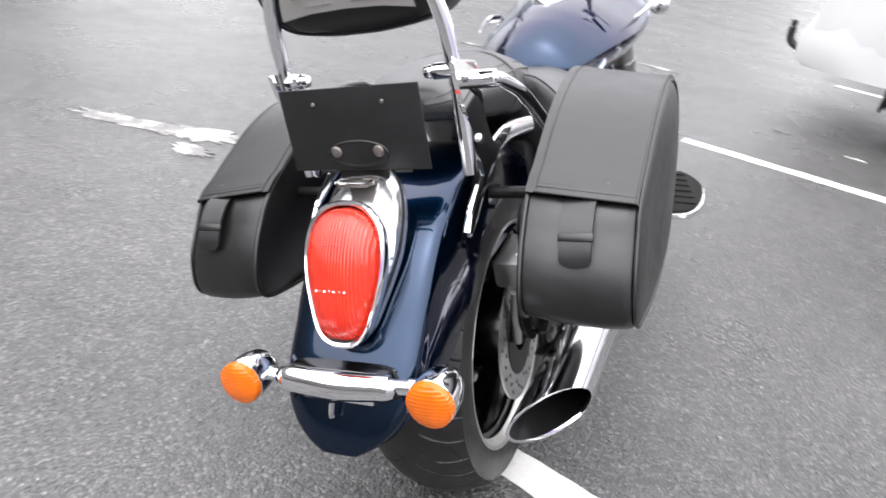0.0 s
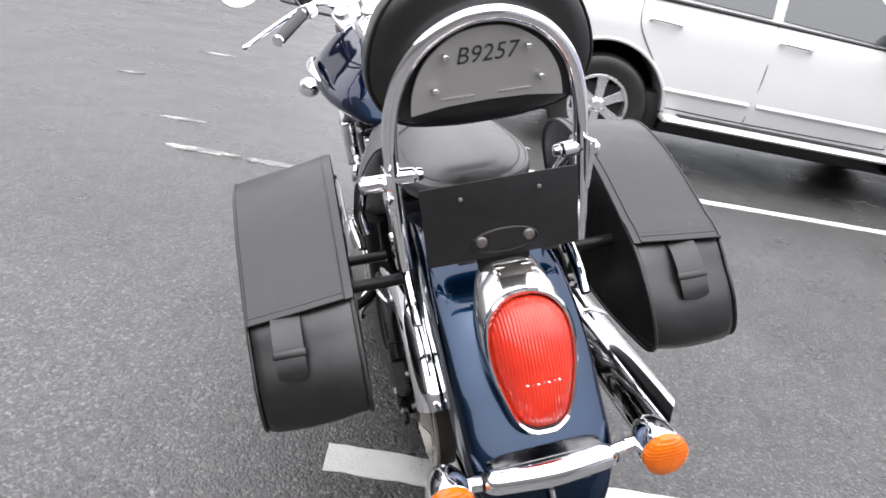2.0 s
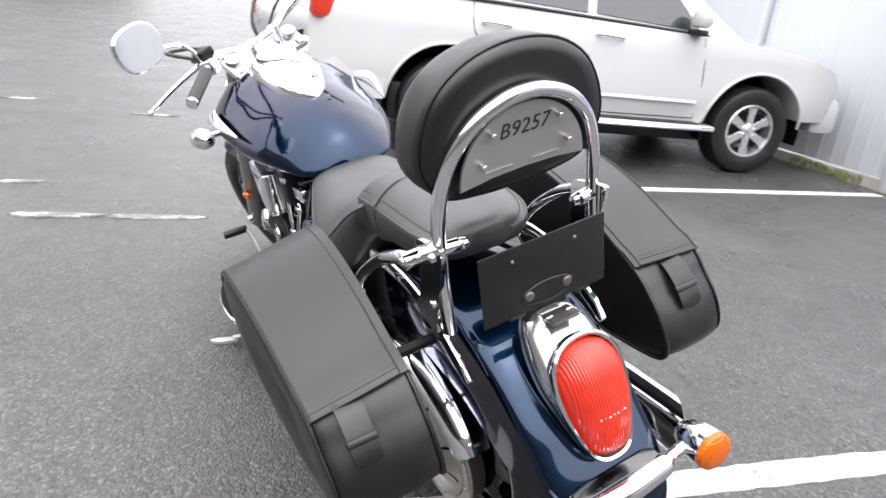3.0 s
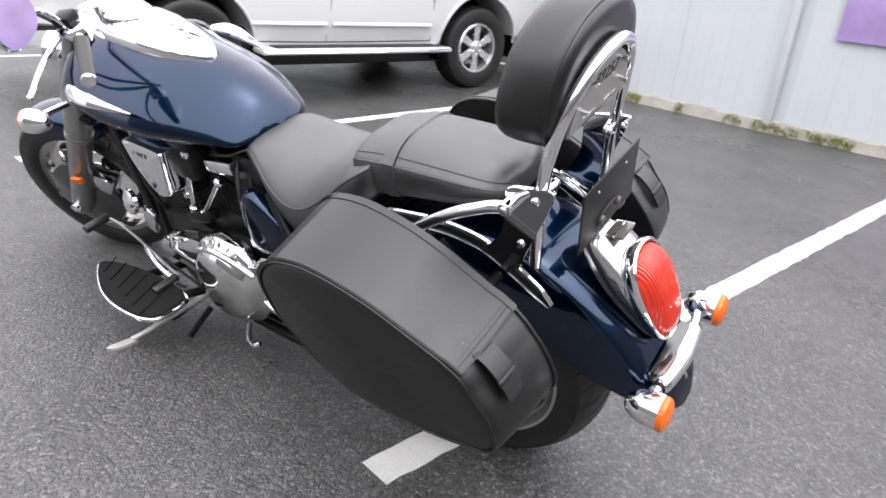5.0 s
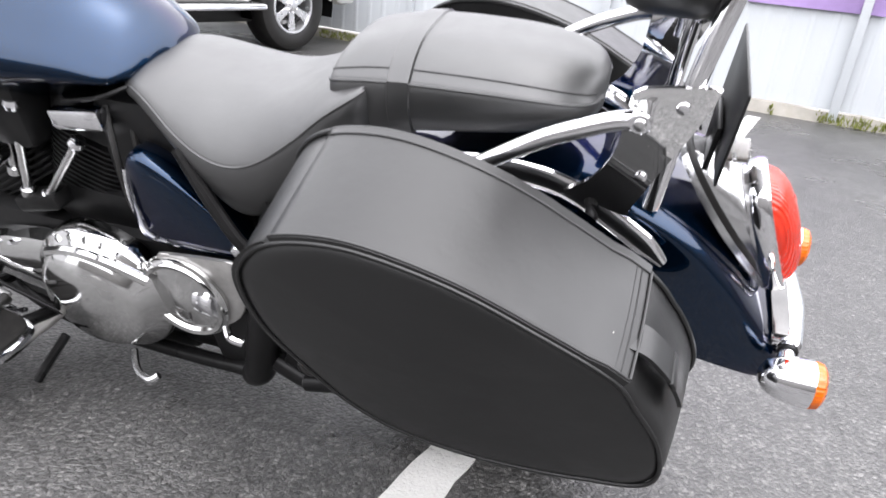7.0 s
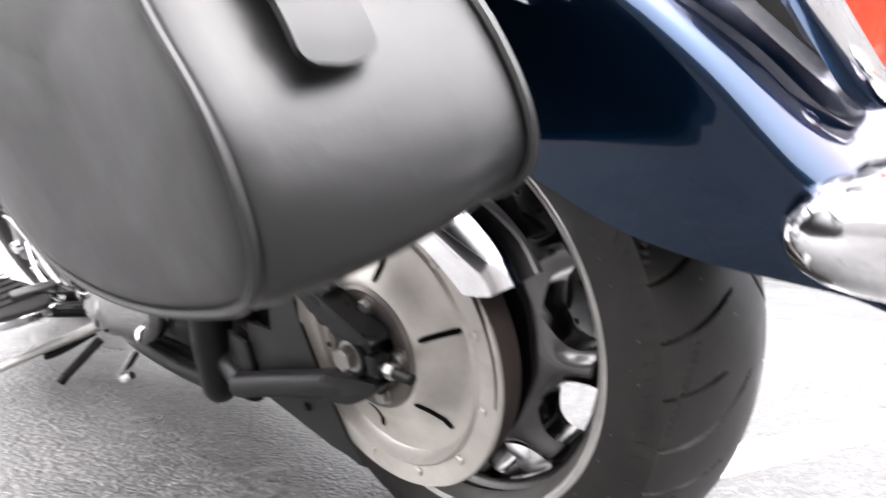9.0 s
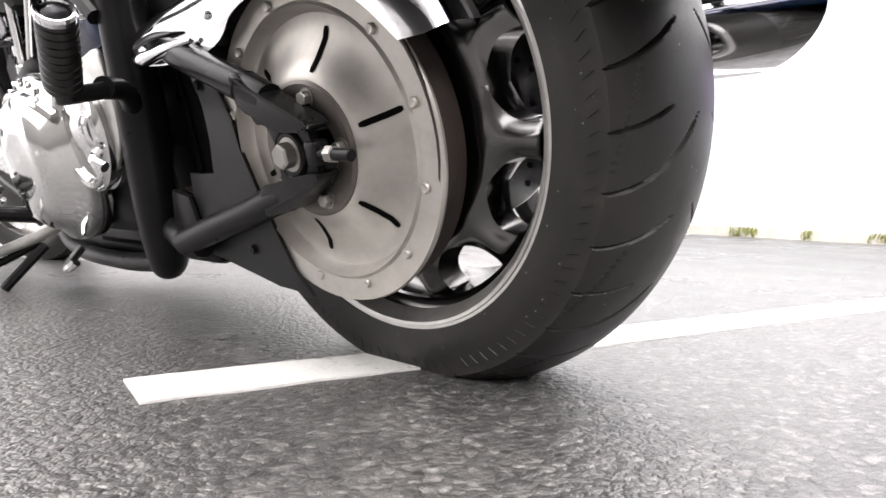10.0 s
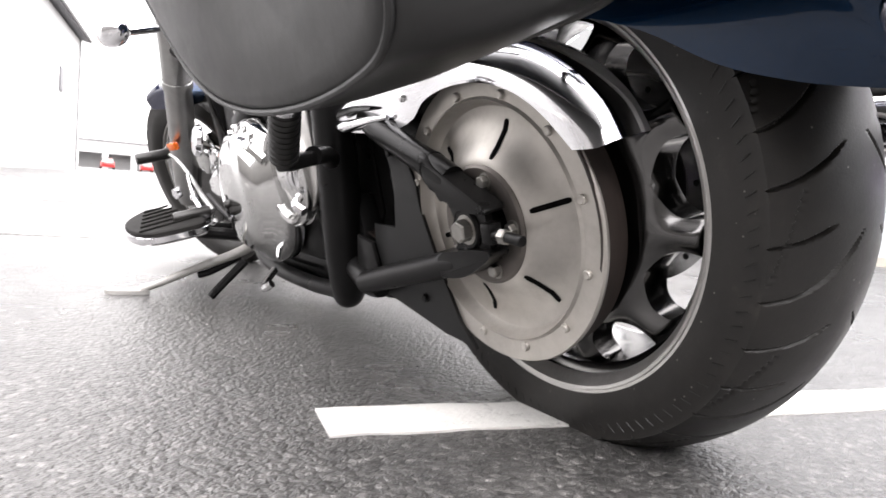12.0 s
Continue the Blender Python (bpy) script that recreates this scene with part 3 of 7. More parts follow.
def far_car(x, y, turn, mat, label):
    """A parked car seen far off: shaped body, glazed cabin, wheels, lamps."""
    c = empty("parked_car", pose(x, y, 0, 0, 0, turn))
    tagged(c, label, "car")
    bm = bmesh.new()
    st = [(-2.1, 0.55, 0.8, 0.7), (-1.95, 0.3, 0.95, 0.8), (-1.2, 0.25, 1.0, 0.86), (0.8, 0.25, 0.98, 0.86), (1.7, 0.28, 0.85, 0.82), (2.1, 0.4, 0.65, 0.66)]
    loft(bm, [[(xx, -w, a), (xx, -w * 1.02, (a + b) / 2), (xx, -w * 0.95, b), (xx, w * 0.95, b), (xx, w * 1.02, (a + b) / 2), (xx, w, a)] for xx, a, b, w in st])
    body = part("body", bm, mat, c)
    bm = bmesh.new()
    loft(bm, [[(xx, -w, z) for xx, w in ((-1.7, 0.76), (1.0, 0.76))] + [(xx, w, z) for xx, w in ((1.0, 0.76), (-1.7, 0.76))] for z in (0.95,)] + [[(-1.2, -0.6, 1.42), (0.3, -0.6, 1.42), (0.3, 0.6, 1.42), (-1.2, 0.6, 1.42)]])
    part("cabin_glass", bm, CAR_GLASS, c)
    part("roof_panel", rbox((1.5, 1.2, 0.05), (-0.45, 0, 1.44), 0.02), mat, c)
    for sx in (-1.3, 1.3):
        for sy in (-0.78, 0.78):
            part("wheel", lathe([(0.12, -0.08), (0.31, -0.09), (0.31, 0.09), (0.12, 0.08), (0, 0.06)], (sx, sy, 0.31), (0, 1 if sy > 0 else -1, 0), 20), RUBBER, c)
    for sy in (-0.6, 0.6):
        part("tail_lamp", rbox((0.05, 0.3, 0.16), (-2.06, sy, 0.82), 0.02), RED_LENS, c)
    return c


# two dark walls added out of view; they block low sky and darken reflections
for blocker_name, size, centre in (("blocker_south", (19, 0.3, 5.2), (-1.4, -9.6, 2.6)), ("blocker_west", (0.3, 17, 5.2), (-11.05, -0.95, 2.6))):
    tagged(part(blocker_name, rbox(size, centre, 0.01), BLOCKER, None), "plain dark wall added out of view to block low sky light", "wall", kind="structure")
build_shed()
build_garages()
far_car(7.9, 101, 88, CAR_RED, "small red car parked far off before the garages")
far_car(2.1, 106, 88, CAR_WHITE, "silver white car parked far off beside the shed")
far_car(14.0, 111, 88, CAR_RED, "red hatchback parked far off before the garages")
far_car(3.4, 9.2, -12, SILVER, "silver car parked beyond the white car")


# ---- white car in the next bay ----
def build_suv():
    car = empty("white_suv", pose(1.955, 4.685, 0, 0, 0, -13.5))
    tagged(car, "white four-wheel-drive car with silver six-spoke wheels and side steps", "car")
    WB, HR = 2.79, 0.385

    def half(z):
        return float(np.interp(z, [0.3, 0.42, 0.6, 0.75, 1.0, 1.12, 1.22], [0.87, 0.90, 0.935, 0.94, 0.93, 0.91, 0.88]))

    def taper(x):
        if x < -0.55:
            return 1 - 0.16 * ((-0.55 - x) / 0.6) ** 2.2
        if x > 3.2:
            return 1 - 0.22 * ((x - 3.2) / 0.55) ** 2
        return 1.0

    def zbot(x):
        z = 0.42 if -0.4 < x < 3.2 else 0.5
        for ax in (0.0, WB):
            d = abs(x - ax)
            if d < 0.49:
                z = max(z, HR + math.sqrt(0.49 ** 2 - d * d))
        return z

    def belt(x):
        return float(np.interp(x, [-1.1, 0, 2.3, 2.6, 3.3, 3.62, 3.75], [1.24, 1.22, 1.15, 1.12, 1.03, 0.93, 0.82]))
    xs = sorted(set([round(v, 3) for v in np.linspace(-1.08, 3.75, 46)] + [round(ax + 0.49 * math.sin(a), 3) for ax in (0, WB) for a in np.linspace(-1.565, 1.565, 25)]))
    bm = bmesh.new()
    rings = []
    for x in xs:
        zb, zt = zbot(x), belt(x)
        right = []
        for t in np.linspace(0, 1, 13):
            z = zb + (zt - zb) * t
            right.append((x, -half(z) * taper(x), z))
        top = [(x, -0.5, zt + 0.05), (x, 0, zt + 0.07), (x, 0.5, zt + 0.05)]
        rings.append(right + top + [(a, -b, c) for a, b, c in reversed(right)])
    loft(bm, rings)
    body = part("body", bm, CAR_WHITE, car, sharp=50)
    # cabin
    bm = bmesh.new()
    cab = []
    for x, zr, wr in ((-1.05, 1.26, 0.8), (-1.0, 1.56, 0.76), (-0.85, 1.8, 0.72), (-0.4, 1.88, 0.7), (0.6, 1.91, 0.7), (1.2, 1.88, 0.7), (1.55, 1.8, 0.7), (2.0, 1.54, 0.76), (2.55, 1.15, 0.84)):
        zb = belt(x) - 0.03
        wb = 0.885 * taper(x)
        cab.append([(x, -wb, zb), (x, -(wb * 0.35 + wr * 0.65), zb + (zr - zb) * 0.7), (x, -wr, zr - 0.04), (x, -wr * 0.85, zr), (x, 0, zr + 0.02),
                    (x, wr * 0.85, zr), (x, wr, zr - 0.04), (x, wb * 0.35 + wr * 0.65, zb + (zr - zb) * 0.7), (x, wb, zb)])
    loft(bm, cab)
    part("cabin", bm, CAR_WHITE, car, sharp=40)

    def pane(name, poly):
        """A side window, bulging a little with the cabin."""
        own = bmesh.new()

        def yat(x, z):
            zb = belt(x) - 0.03
            return -(0.885 - (0.885 - 0.715) * min(1, max(0, (z - zb) / 0.62)) ** 1.05) - 0.012
        ring = [Vector((x, yat(x, z), z)) for x, z in poly]
        loft(own, [ring, [p + Vector((0, 0.02, 0)) for p in ring]])
        part(name, own, CAR_GLASS, car)
    pane("side_window", [(1.17, 1.22), (2.12, 1.17), (1.85, 1.46), (1.55, 1.7), (1.17, 1.75)])
    pane("side_window", [(0.2, 1.26), (1.09, 1.22), (1.09, 1.75), (0.2, 1.77)])
    pane("side_window", [(-0.8, 1.28), (0.12, 1.26), (0.12, 1.77), (-0.6, 1.72)])
    part("belt_trim", tube([(-0.8, -0.895, 1.24), (0.2, -0.895, 1.22), (1.3, -0.895, 1.18), (2.2, -0.893, 1.14)], 0.012, 8), CAR_BLACK, car)
    part("windscreen", slab([(-0.62, 0), (0.62, 0), (0.56, 0.74), (-0.56, 0.74)], -0.005, 0.005, 0, "xy"), CAR_GLASS, car).matrix_basis = pose(2.5, 0, 1.22, 0, -52, 90) @ pose(0, 0, 0.02, 0, 0, 0)
    # doors: recessed seams
    for pts in ([(0.15, 1.2), (0.17, 1.0), (0.34, 0.75), (0.5, 0.46)], [(1.14, 1.18), (1.14, 0.8), (1.11, 0.46)], [(2.16, 1.12), (2.2, 0.8), (2.2, 0.46)], [(0.5, 0.46), (1.11, 0.452), (2.2, 0.46)]):
        part("door_seam", tube([(x, -half(z) - 0.0005, z) for x, z in pts], 0.004, 6), CAR_BLACK, car)
    for x0, x1 in ((0.45, 1.1), (1.16, 2.18)):
        part("door_moulding", tube([(x0, -half(0.6) - 0.006, 0.6), ((x0 + x1) / 2, -half(0.6) - 0.009, 0.6), (x1, -half(0.6) - 0.006, 0.6)], 0.018, 8, flat=0.5), CAR_WHITE, car)
    for x in (0.34, 1.3):
        h = part("door_handle", tube([(x - 0.11, -0.925, 1.06), (x - 0.09, -0.955, 1.07), (x + 0.09, -0.955, 1.06), (x + 0.11, -0.925, 1.05)], 0.013, 8), DULL_CHROME, car)
    # side step
    st = part("side_step", rbox((1.86, 0.2, 0.05), (1.4, -0.99, 0.40), 0.02), CAR_WHITE, car)
    part("step_tread", rbox((1.6, 0.12, 0.012), (1.4, -0.985, 0.43), 0.004), CAR_BLACK, st)
    part("step_edge", tube([(0.5, -1.09, 0.395), (1.4, -1.1, 0.395), (2.3, -1.09, 0.395)], 0.016, 8), CHROME, st)
    part("underbody", rbox((3.6, 1.6, 0.3), (1.35, 0, 0.4), 0.03), CAR_BLACK, car)
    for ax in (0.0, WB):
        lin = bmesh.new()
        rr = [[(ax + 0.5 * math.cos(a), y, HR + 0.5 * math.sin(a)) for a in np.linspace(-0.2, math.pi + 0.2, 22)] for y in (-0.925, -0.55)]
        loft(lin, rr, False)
        # near-black sheet and block put the shade of the wheel well into colour
        part("arch_shade", lin, RECESS_SHADE, car)
        part("well_shade", rbox((1.1, 1.08, 0.78), (ax, 0, 0.66), 0.05), RECESS_SHADE, car)
        part("arch_lip", tube([(ax + 0.497 * math.cos(a), -half(HR + 0.497 * math.sin(a)) * taper(ax + 0.497 * math.cos(a)) - 0.002, HR + 0.497 * math.sin(a)) for a in np.linspace(0.1, math.pi - 0.1, 16)], 0.014, 8, 2), CAR_WHITE, car)
        for side in (-1, 1):
            wheel = empty("wheel", pose(ax, side * 0.80, HR, 0, 0, 0 if side < 0 else 180), car)
            tread = [(0.225, -0.11), (0.25, -0.125), (0.33, -0.135), (0.365, -0.12), (0.382, -0.09), (0.385, 0), (0.382, 0.09), (0.365, 0.12), (0.33, 0.135), (0.25, 0.125), (0.225, 0.11)]
            part("tyre", lathe(tread, (0, 0, 0), (0, -1, 0), 48), RUBBER, wheel)
            rim = lathe([(0.235, 0.115), (0.228, 0.122), (0.212, 0.118), (0.205, 0.09), (0.2, -0.1)], (0, 0, 0), (0, -1, 0), 48)
            part("rim", rim, SILVER, wheel)
            part("brake", lathe([(0, -0.02), (0.17, -0.02), (0.17, -0.04)], (0, 0, 0), (0, -1, 0), 28), DARK_ALLOY, wheel)
            sp = bmesh.new()
            loft(sp, [[(-0.036 * k, -y, r), (0.036 * k, -y, r), (0.024 * k, -y + 0.035, r), (-0.024 * k, -y + 0.035, r)] for r, k, y in ((0.03, 0.9, 0.095), (0.08, 0.95, 0.1), (0.14, 1.0, 0.1), (0.208, 1.25, 0.105))])
            bmesh.ops.bevel(sp, geom=sp.edges[:], offset=0.005, segments=2, affect='EDGES')
            spoke = part("spoke", sp, SILVER, wheel)
            for k in range(1, 6):
                again("spoke", spoke, wheel, pose(0, 0, 0, 0, 60 * k, 0))
            part("hub_cap", lathe([(0.06, 0.08), (0.058, 0.1), (0.04, 0.115), (0.03, 0.118), (0, 0.118)], (0, 0, 0), (0, -1, 0), 24), SILVER, wheel)
            nut = part("wheel_nut", rod((0, -0.09, 0.055), (0, -0.118, 0.055), 0.011, seg=6), CHROME, wheel)
            for k in range(1, 6):
                again("wheel_nut", nut, wheel, pose(0, 0, 0, 0, 60 * k + 0, 0))
    # rear corner
    bump = bmesh.new()
    loft(bump, [[(x, y, 0.42), (x - 0.06, y, 0.47), (x - 0.07, y, 0.62), (x - 0.02, y, 0.72), (x + 0.12, y, 0.72), (x + 0.12, y, 0.42)] for x, y in ((-0.62, -0.93), (-0.85, -0.9), (-1.08, -0.8), (-1.14, -0.4), (-1.15, 0), (-1.14, 0.4), (-1.08, 0.8), (-0.85, 0.9), (-0.62, 0.93))])
    part("rear_bumper", bump, CAR_WHITE, car, sharp=45)
    for s in (-1, 1):
        part("tail_lamp", rbox((0.3, 0.14, 0.26), (-0.93, s * 0.8, 1.1), 0.04, (0, 0, s * -14)), RED_LENS, car)
        part("headlamp", rbox((0.32, 0.12, 0.16), (3.48, s * 0.78, 0.86), 0.05, (0, 0, s * -22)), CLEAR, car)
        part("indicator_lens", rbox((0.1, 0.06, 0.08), (3.34, s * 0.86, 0.84), 0.02, (0, 0, s * -16)), RED_LENS, car)
        m = part("door_mirror", rbox((0.13, 0.18, 0.14), (2.02, s * 1.03, 1.27), 0.045), CAR_WHITE, car)
        part("mirror_base", rbox((0.12, 0.14, 0.05), (2.06, s * 0.94, 1.16), 0.015), CAR_BLACK, car)
        part("mud_flap", rbox((0.02, 0.24, 0.22), (-0.52, s * 0.8, 0.38), 0.006), CAR_BLACK, car)
        part("roof_rail", tube([(-0.7, s * 0.66, 1.8), (-0.5, s * 0.66, 1.87), (1.2, s * 0.66, 1.89), (1.45, s * 0.66, 1.83)], 0.018, 8), SILVER, car)
    part("front_bumper", rbox((0.3, 1.6, 0.35), (3.65, 0, 0.55), 0.08), CAR_WHITE, car)
    hitch = part("tow_hitch", tube([(-1.0, 0.02, 0.42), (-1.25, 0.02, 0.42), (-1.36, 0.02, 0.46), (-1.38, 0.02, 0.54)], 0.028, 10), CAR_BLACK, car)
    part("tow_ball", lathe([(0.0, 0.06), (0.02, 0.055), (0.025, 0.035), (0.02, 0.01), (0.03, 0.0), (0.03, -0.02)], (-1.38, 0.02, 0.56), (0, 0, 1), 14), CAR_BLACK, hitch)
    return car


build_suv()


# ---- motorcycle ----
# Built upright with the rear axle over the origin and the front to +y, then leaned onto its side stand.
BIKE = empty("motorcycle", pose(0.145, 0.044, 0, 0, -16.7, 2.5))
tagged(BIKE, "dark blue cruiser motorcycle with black saddlebags leaning on its side stand", "motorcycle")
AXZ = 0.32


def tread_tyre(R, bead, rc, phi, bulge, pitch, seg=1700):
    """A tyre with cut grooves: crown radius rc swept to +-phi, then the sidewalls."""
    nt = 81
    t = np.linspace(-1, 1, nt)
    ph = t * phi
    x = rc * np.sin(ph)
    r = R - rc * (1 - np.cos(ph))
    xe, re = x[-1], r[-1]
    sx = np.array([xe - 0.0005, xe + bulge, xe + bulge * 0.9, xe + bulge * 0.1, xe - 0.012])
    sr = np.array([re - 0.006, re - 0.03, re - 0.042, re - 0.058, bead])
    xs = np.concatenate([-sx[::-1], x, sx])
    rs = np.concatenate([sr[::-1], r, sr])
    tt = np.concatenate([-np.ones(5) * 2, t, np.ones(5) * 2])
    a = np.linspace(0, 2 * np.pi, seg, endpoint=False)
    A, T = np.meshgrid(a, tt, indexing="ij")
    RR = np.repeat(rs[None], seg, 0)
    P = 2 * np.pi / pitch
    u = np.clip(np.abs(T), 0, 1)
    tread = np.abs(T) <= 1
    side = np.sign(T)
    cut = np.zeros_like(A)

    def groove(offset, u0, u1, curve, width, depth):
        c = offset * P + curve(u) * P + (side < 0) * 0.5 * P
        d = np.abs((A - c + P / 2) % P - P / 2) * R
        slope = (curve(u + 0.005) - curve(u - 0.005)) / 0.01 * P * R / (phi * rc)
        d = d / np.sqrt(1 + slope ** 2)
        w = width * np.clip((u - u0) / 0.12, 0, 1) * np.clip((u1 - u) / 0.1, 0, 1)
        return depth * np.clip((w - d) / 0.0012 + 0.5, 0, 1) * (w > 0.0003)
    cut = np.maximum(cut, groove(0.0, 0.05, 1.04, lambda v: -0.42 * np.abs(1 - v) ** 1.8, 0.0018, 0.005))
    cut = np.maximum(cut, groove(1 / 3, 0.25, 1.04, lambda v: -0.3 * np.abs(1 - v) ** 1.7, 0.0016, 0.005))
    cut = np.maximum(cut, groove(2 / 3, 0.38, 1.04, lambda v: -0.24 * np.abs(1 - v) ** 1.7, 0.0016, 0.005))
    cut = np.maximum(cut, groove(0.55, 0.66, 1.0, lambda v: 1.9 * (v - 0.8), 0.0012, 0.003))
    RR = RR - cut * tread
    X = np.repeat(xs[None], seg, 0)
    v = np.stack([X, RR * np.cos(A), RR * np.sin(A)], -1).reshape(-1, 3)
    m = len(xs)
    faces = [(i * m + j, i * m + j + 1, ((i + 1) % seg) * m + j + 1, ((i + 1) % seg) * m + j) for i in range(seg) for j in range(m - 1)]
    me = bpy.data.meshes.new("tyre")
    me.from_pydata(v.tolist(), [], faces)
    bm = bmesh.new()
    bm.from_mesh(me)
    bpy.data.meshes.remove(me)
    return bm


def cast_spokes(wheel, count, r0, r1, mat, w0, w1, tilt=Matrix(), depth=0.03):
    """Broad spokes that merge into a dish at the hub and part into rounded openings towards the rim.
    w0: share of the pitch kept at the waist; w1: where along the radius the waist lies."""
    bm = bmesh.new()
    cols = [math.sin(math.pi / 2 * k / 7) for k in range(-7, 8)]
    open_at = 0.66
    rings = []
    for k in range(29):
        f = k / 28
        r = r0 + (r1 - r0) * f
        if f < open_at:
            s = 1.0
        elif f < w1:
            u = (f - open_at) / (w1 - open_at)
            s = 1 - (1 - w0) * math.sqrt(max(0, 1 - (1 - u) ** 2))
        else:
            u = (f - w1) / (1 - w1)
            s = w0 + (0.42 - w0) * u ** 4
        half = s * math.pi / count
        off = -0.05 * (1 - f) ** 0.6 - 0.06
        bow = 0.0045 * min(1, 2.2 * (1 - s))
        front = [(off + bow * c * c - 0.004 * math.cos(math.pi * c) * f, c * half) for c in cols]
        back = [(off + depth - 0.5 * bow * c * c, c * half) for c in reversed(cols)]
        rings.append([(x, r * math.sin(a), r * math.cos(a)) for x, a in front + back])
    loft(bm, rings)
    spoke = part("spoke", bm, mat, wheel, sharp=50)
    spoke.matrix_basis = tilt
    for k in range(1, count):
        again("spoke", spoke, wheel, tilt @ pose(0, 0, 0, 360 * k / count, 0, 0))


def brake_disc(wheel, x, r):
    """A steel disc; black caps on its faces paint the shade of drilled holes."""
    bm = lathe([(r * 0.62, -0.0025), (r, -0.0025), (r, 0.0025), (r * 0.62, 0.0025)], (x, 0, 0), (1, 0, 0), 64, closed=True)
    part("brake_disc", bm, DULL_CHROME, wheel)
    part("disc_carrier", lathe([(0.045, -0.004), (r * 0.64, -0.004), (r * 0.64, 0.004), (0.045, 0.004)], (x, 0, 0), (1, 0, 0), 40, closed=True), BLACK, wheel)
    holes = bmesh.new()
    for k in range(36):
        a = 2 * math.pi * k / 36
        rr = r * (0.74 + 0.08 * (k % 3))
        lathe([(0.0045, -0.0032), (0.0045, 0.0032), (0, 0.0032)], (x, rr * math.cos(a), rr * math.sin(a)), (1, 0, 0), 8, holes)
        lathe([(0.0045, 0.0032), (0.0045, -0.0032), (0, -0.0032)], (x, rr * math.cos(a), rr * math.sin(a)), (1, 0, 0), 8, holes)
    part("hole_shade", holes, BLACK, wheel, kind="stuff")


def build_rear_wheel():
    w = empty("rear_wheel", pose(0, 0.0115, 0.3118, 0, 0.9, 2.36), BIKE)
    seat = pose(0.007, -0.028, 0.0104, 0, 1.65, -1.31)
    part("tyre", tread_tyre(0.34, 0.236, 0.15, 0.72, 0.002, 12), TYRE, w, "wide black tyre with curved tread grooves", sharp=40).matrix_basis = seat
    mk = bmesh.new()
    for k in range(110):
        a = 2 * math.pi * k / 110
        c, s = math.cos(a), math.sin(a)
        tube([(-0.1005, 0.282 * s - 0.004 * c, 0.282 * c + 0.004 * s), (-0.1005, 0.293 * s + 0.002 * c, 0.293 * c - 0.002 * s)], 0.0005, 5, 1, False, mk)
    part("sidewall_mark", mk, RUBBER, w, kind="stuff").matrix_basis = seat
    half_rim = [(0.236, -0.08), (0.244, -0.086), (0.248, -0.082), (0.244, -0.076), (0.228, -0.073), (0.216, -0.065)]
    rim = half_rim + [(0.212, 0)] + [(r, -x) for r, x in reversed(half_rim)]
    part("rim", lathe(rim, (0, 0, 0), (1, 0, 0), 96), DARK_ALLOY, w, "dark glossy alloy rim").matrix_basis = seat
    lip = [(0.231, -0.088), (0.2355, -0.0972), (0.2395, -0.0985), (0.2405, -0.0972), (0.2465, -0.0985), (0.2492, -0.096), (0.2475, -0.088), (0.236, -0.0825), (0.228, -0.077), (0.224, -0.0795), (0.2275, -0.085)]
    for side in (1, -1):
        part("rim_lip", lathe([(r, x * side) for r, x in lip], (0, 0, 0), (1, 0, 0), 96, closed=True), RIM_LIP, w, "machined bright rim lip").matrix_basis = seat
    part("rim_well", lathe([(0.219, -0.067), (0.21, -0.045), (0.206, 0), (0.21, 0.045), (0.219, 0.067)], (0, 0, 0), (1, 0, 0), 72), DARK_ALLOY, w).matrix_basis = seat
    cast_spokes(w, 10, 0.07, 0.216, DARK_ALLOY, 0.3, 0.86, seat @ pose(0, 0, 0, -261, 0, 0), 0.046)
    part("hub", lathe([(0, -0.09), (0.05, -0.09), (0.062, -0.05), (0.058, 0), (0.062, 0.05), (0.05, 0.1), (0, 0.1)], (0, 0, 0), (1, 0, 0), 40), DARK_ALLOY, w)
    # belt pulley: drum, flange, dished web, black bars painting the slots' shade, bolts
    part("pulley_drum", lathe([(0.16, -0.145), (0.174, -0.145), (0.174, -0.104), (0.16, -0.1)], (0, 0, 0), (1, 0, 0), 96, closed=True), BELT, w, "black toothed belt round the pulley")
    face = [(0.179, -0.1385), (0.1802, -0.143), (0.1785, -0.1465), (0.153, -0.1465), (0.1495, -0.1495), (0.1465, -0.143), (0.144, -0.135), (0.1405, -0.1315), (0.134, -0.1305), (0.115, -0.1335), (0.097, -0.1435), (0.082, -0.1545), (0.0735, -0.1585),
            (0.07, -0.1585), (0.0685, -0.154), (0.067, -0.1465), (0.064, -0.1455), (0.042, -0.1455), (0.04, -0.125)]
    part("pulley", lathe(face, (0, 0, 0), (1, 0, 0), 120), PULLEY, w, "grey dished belt pulley with radial slots")
    part("pulley_back", lathe([(0.172, -0.126), (0.03, -0.12), (0.03, -0.1), (0.16, -0.1)], (0, 0, 0), (1, 0, 0), 64), BLACK, w)
    b = bmesh.new()
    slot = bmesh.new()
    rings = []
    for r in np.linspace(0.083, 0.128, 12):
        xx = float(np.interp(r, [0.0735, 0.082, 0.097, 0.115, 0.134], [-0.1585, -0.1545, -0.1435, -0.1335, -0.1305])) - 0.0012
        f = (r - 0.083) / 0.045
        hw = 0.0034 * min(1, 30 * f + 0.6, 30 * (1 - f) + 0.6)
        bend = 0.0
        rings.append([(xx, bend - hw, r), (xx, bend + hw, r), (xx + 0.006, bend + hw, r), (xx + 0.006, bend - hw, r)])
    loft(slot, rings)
    s0 = part("slot_shade", slot, RECESS_SHADE, w)
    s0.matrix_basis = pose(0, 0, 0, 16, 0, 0)
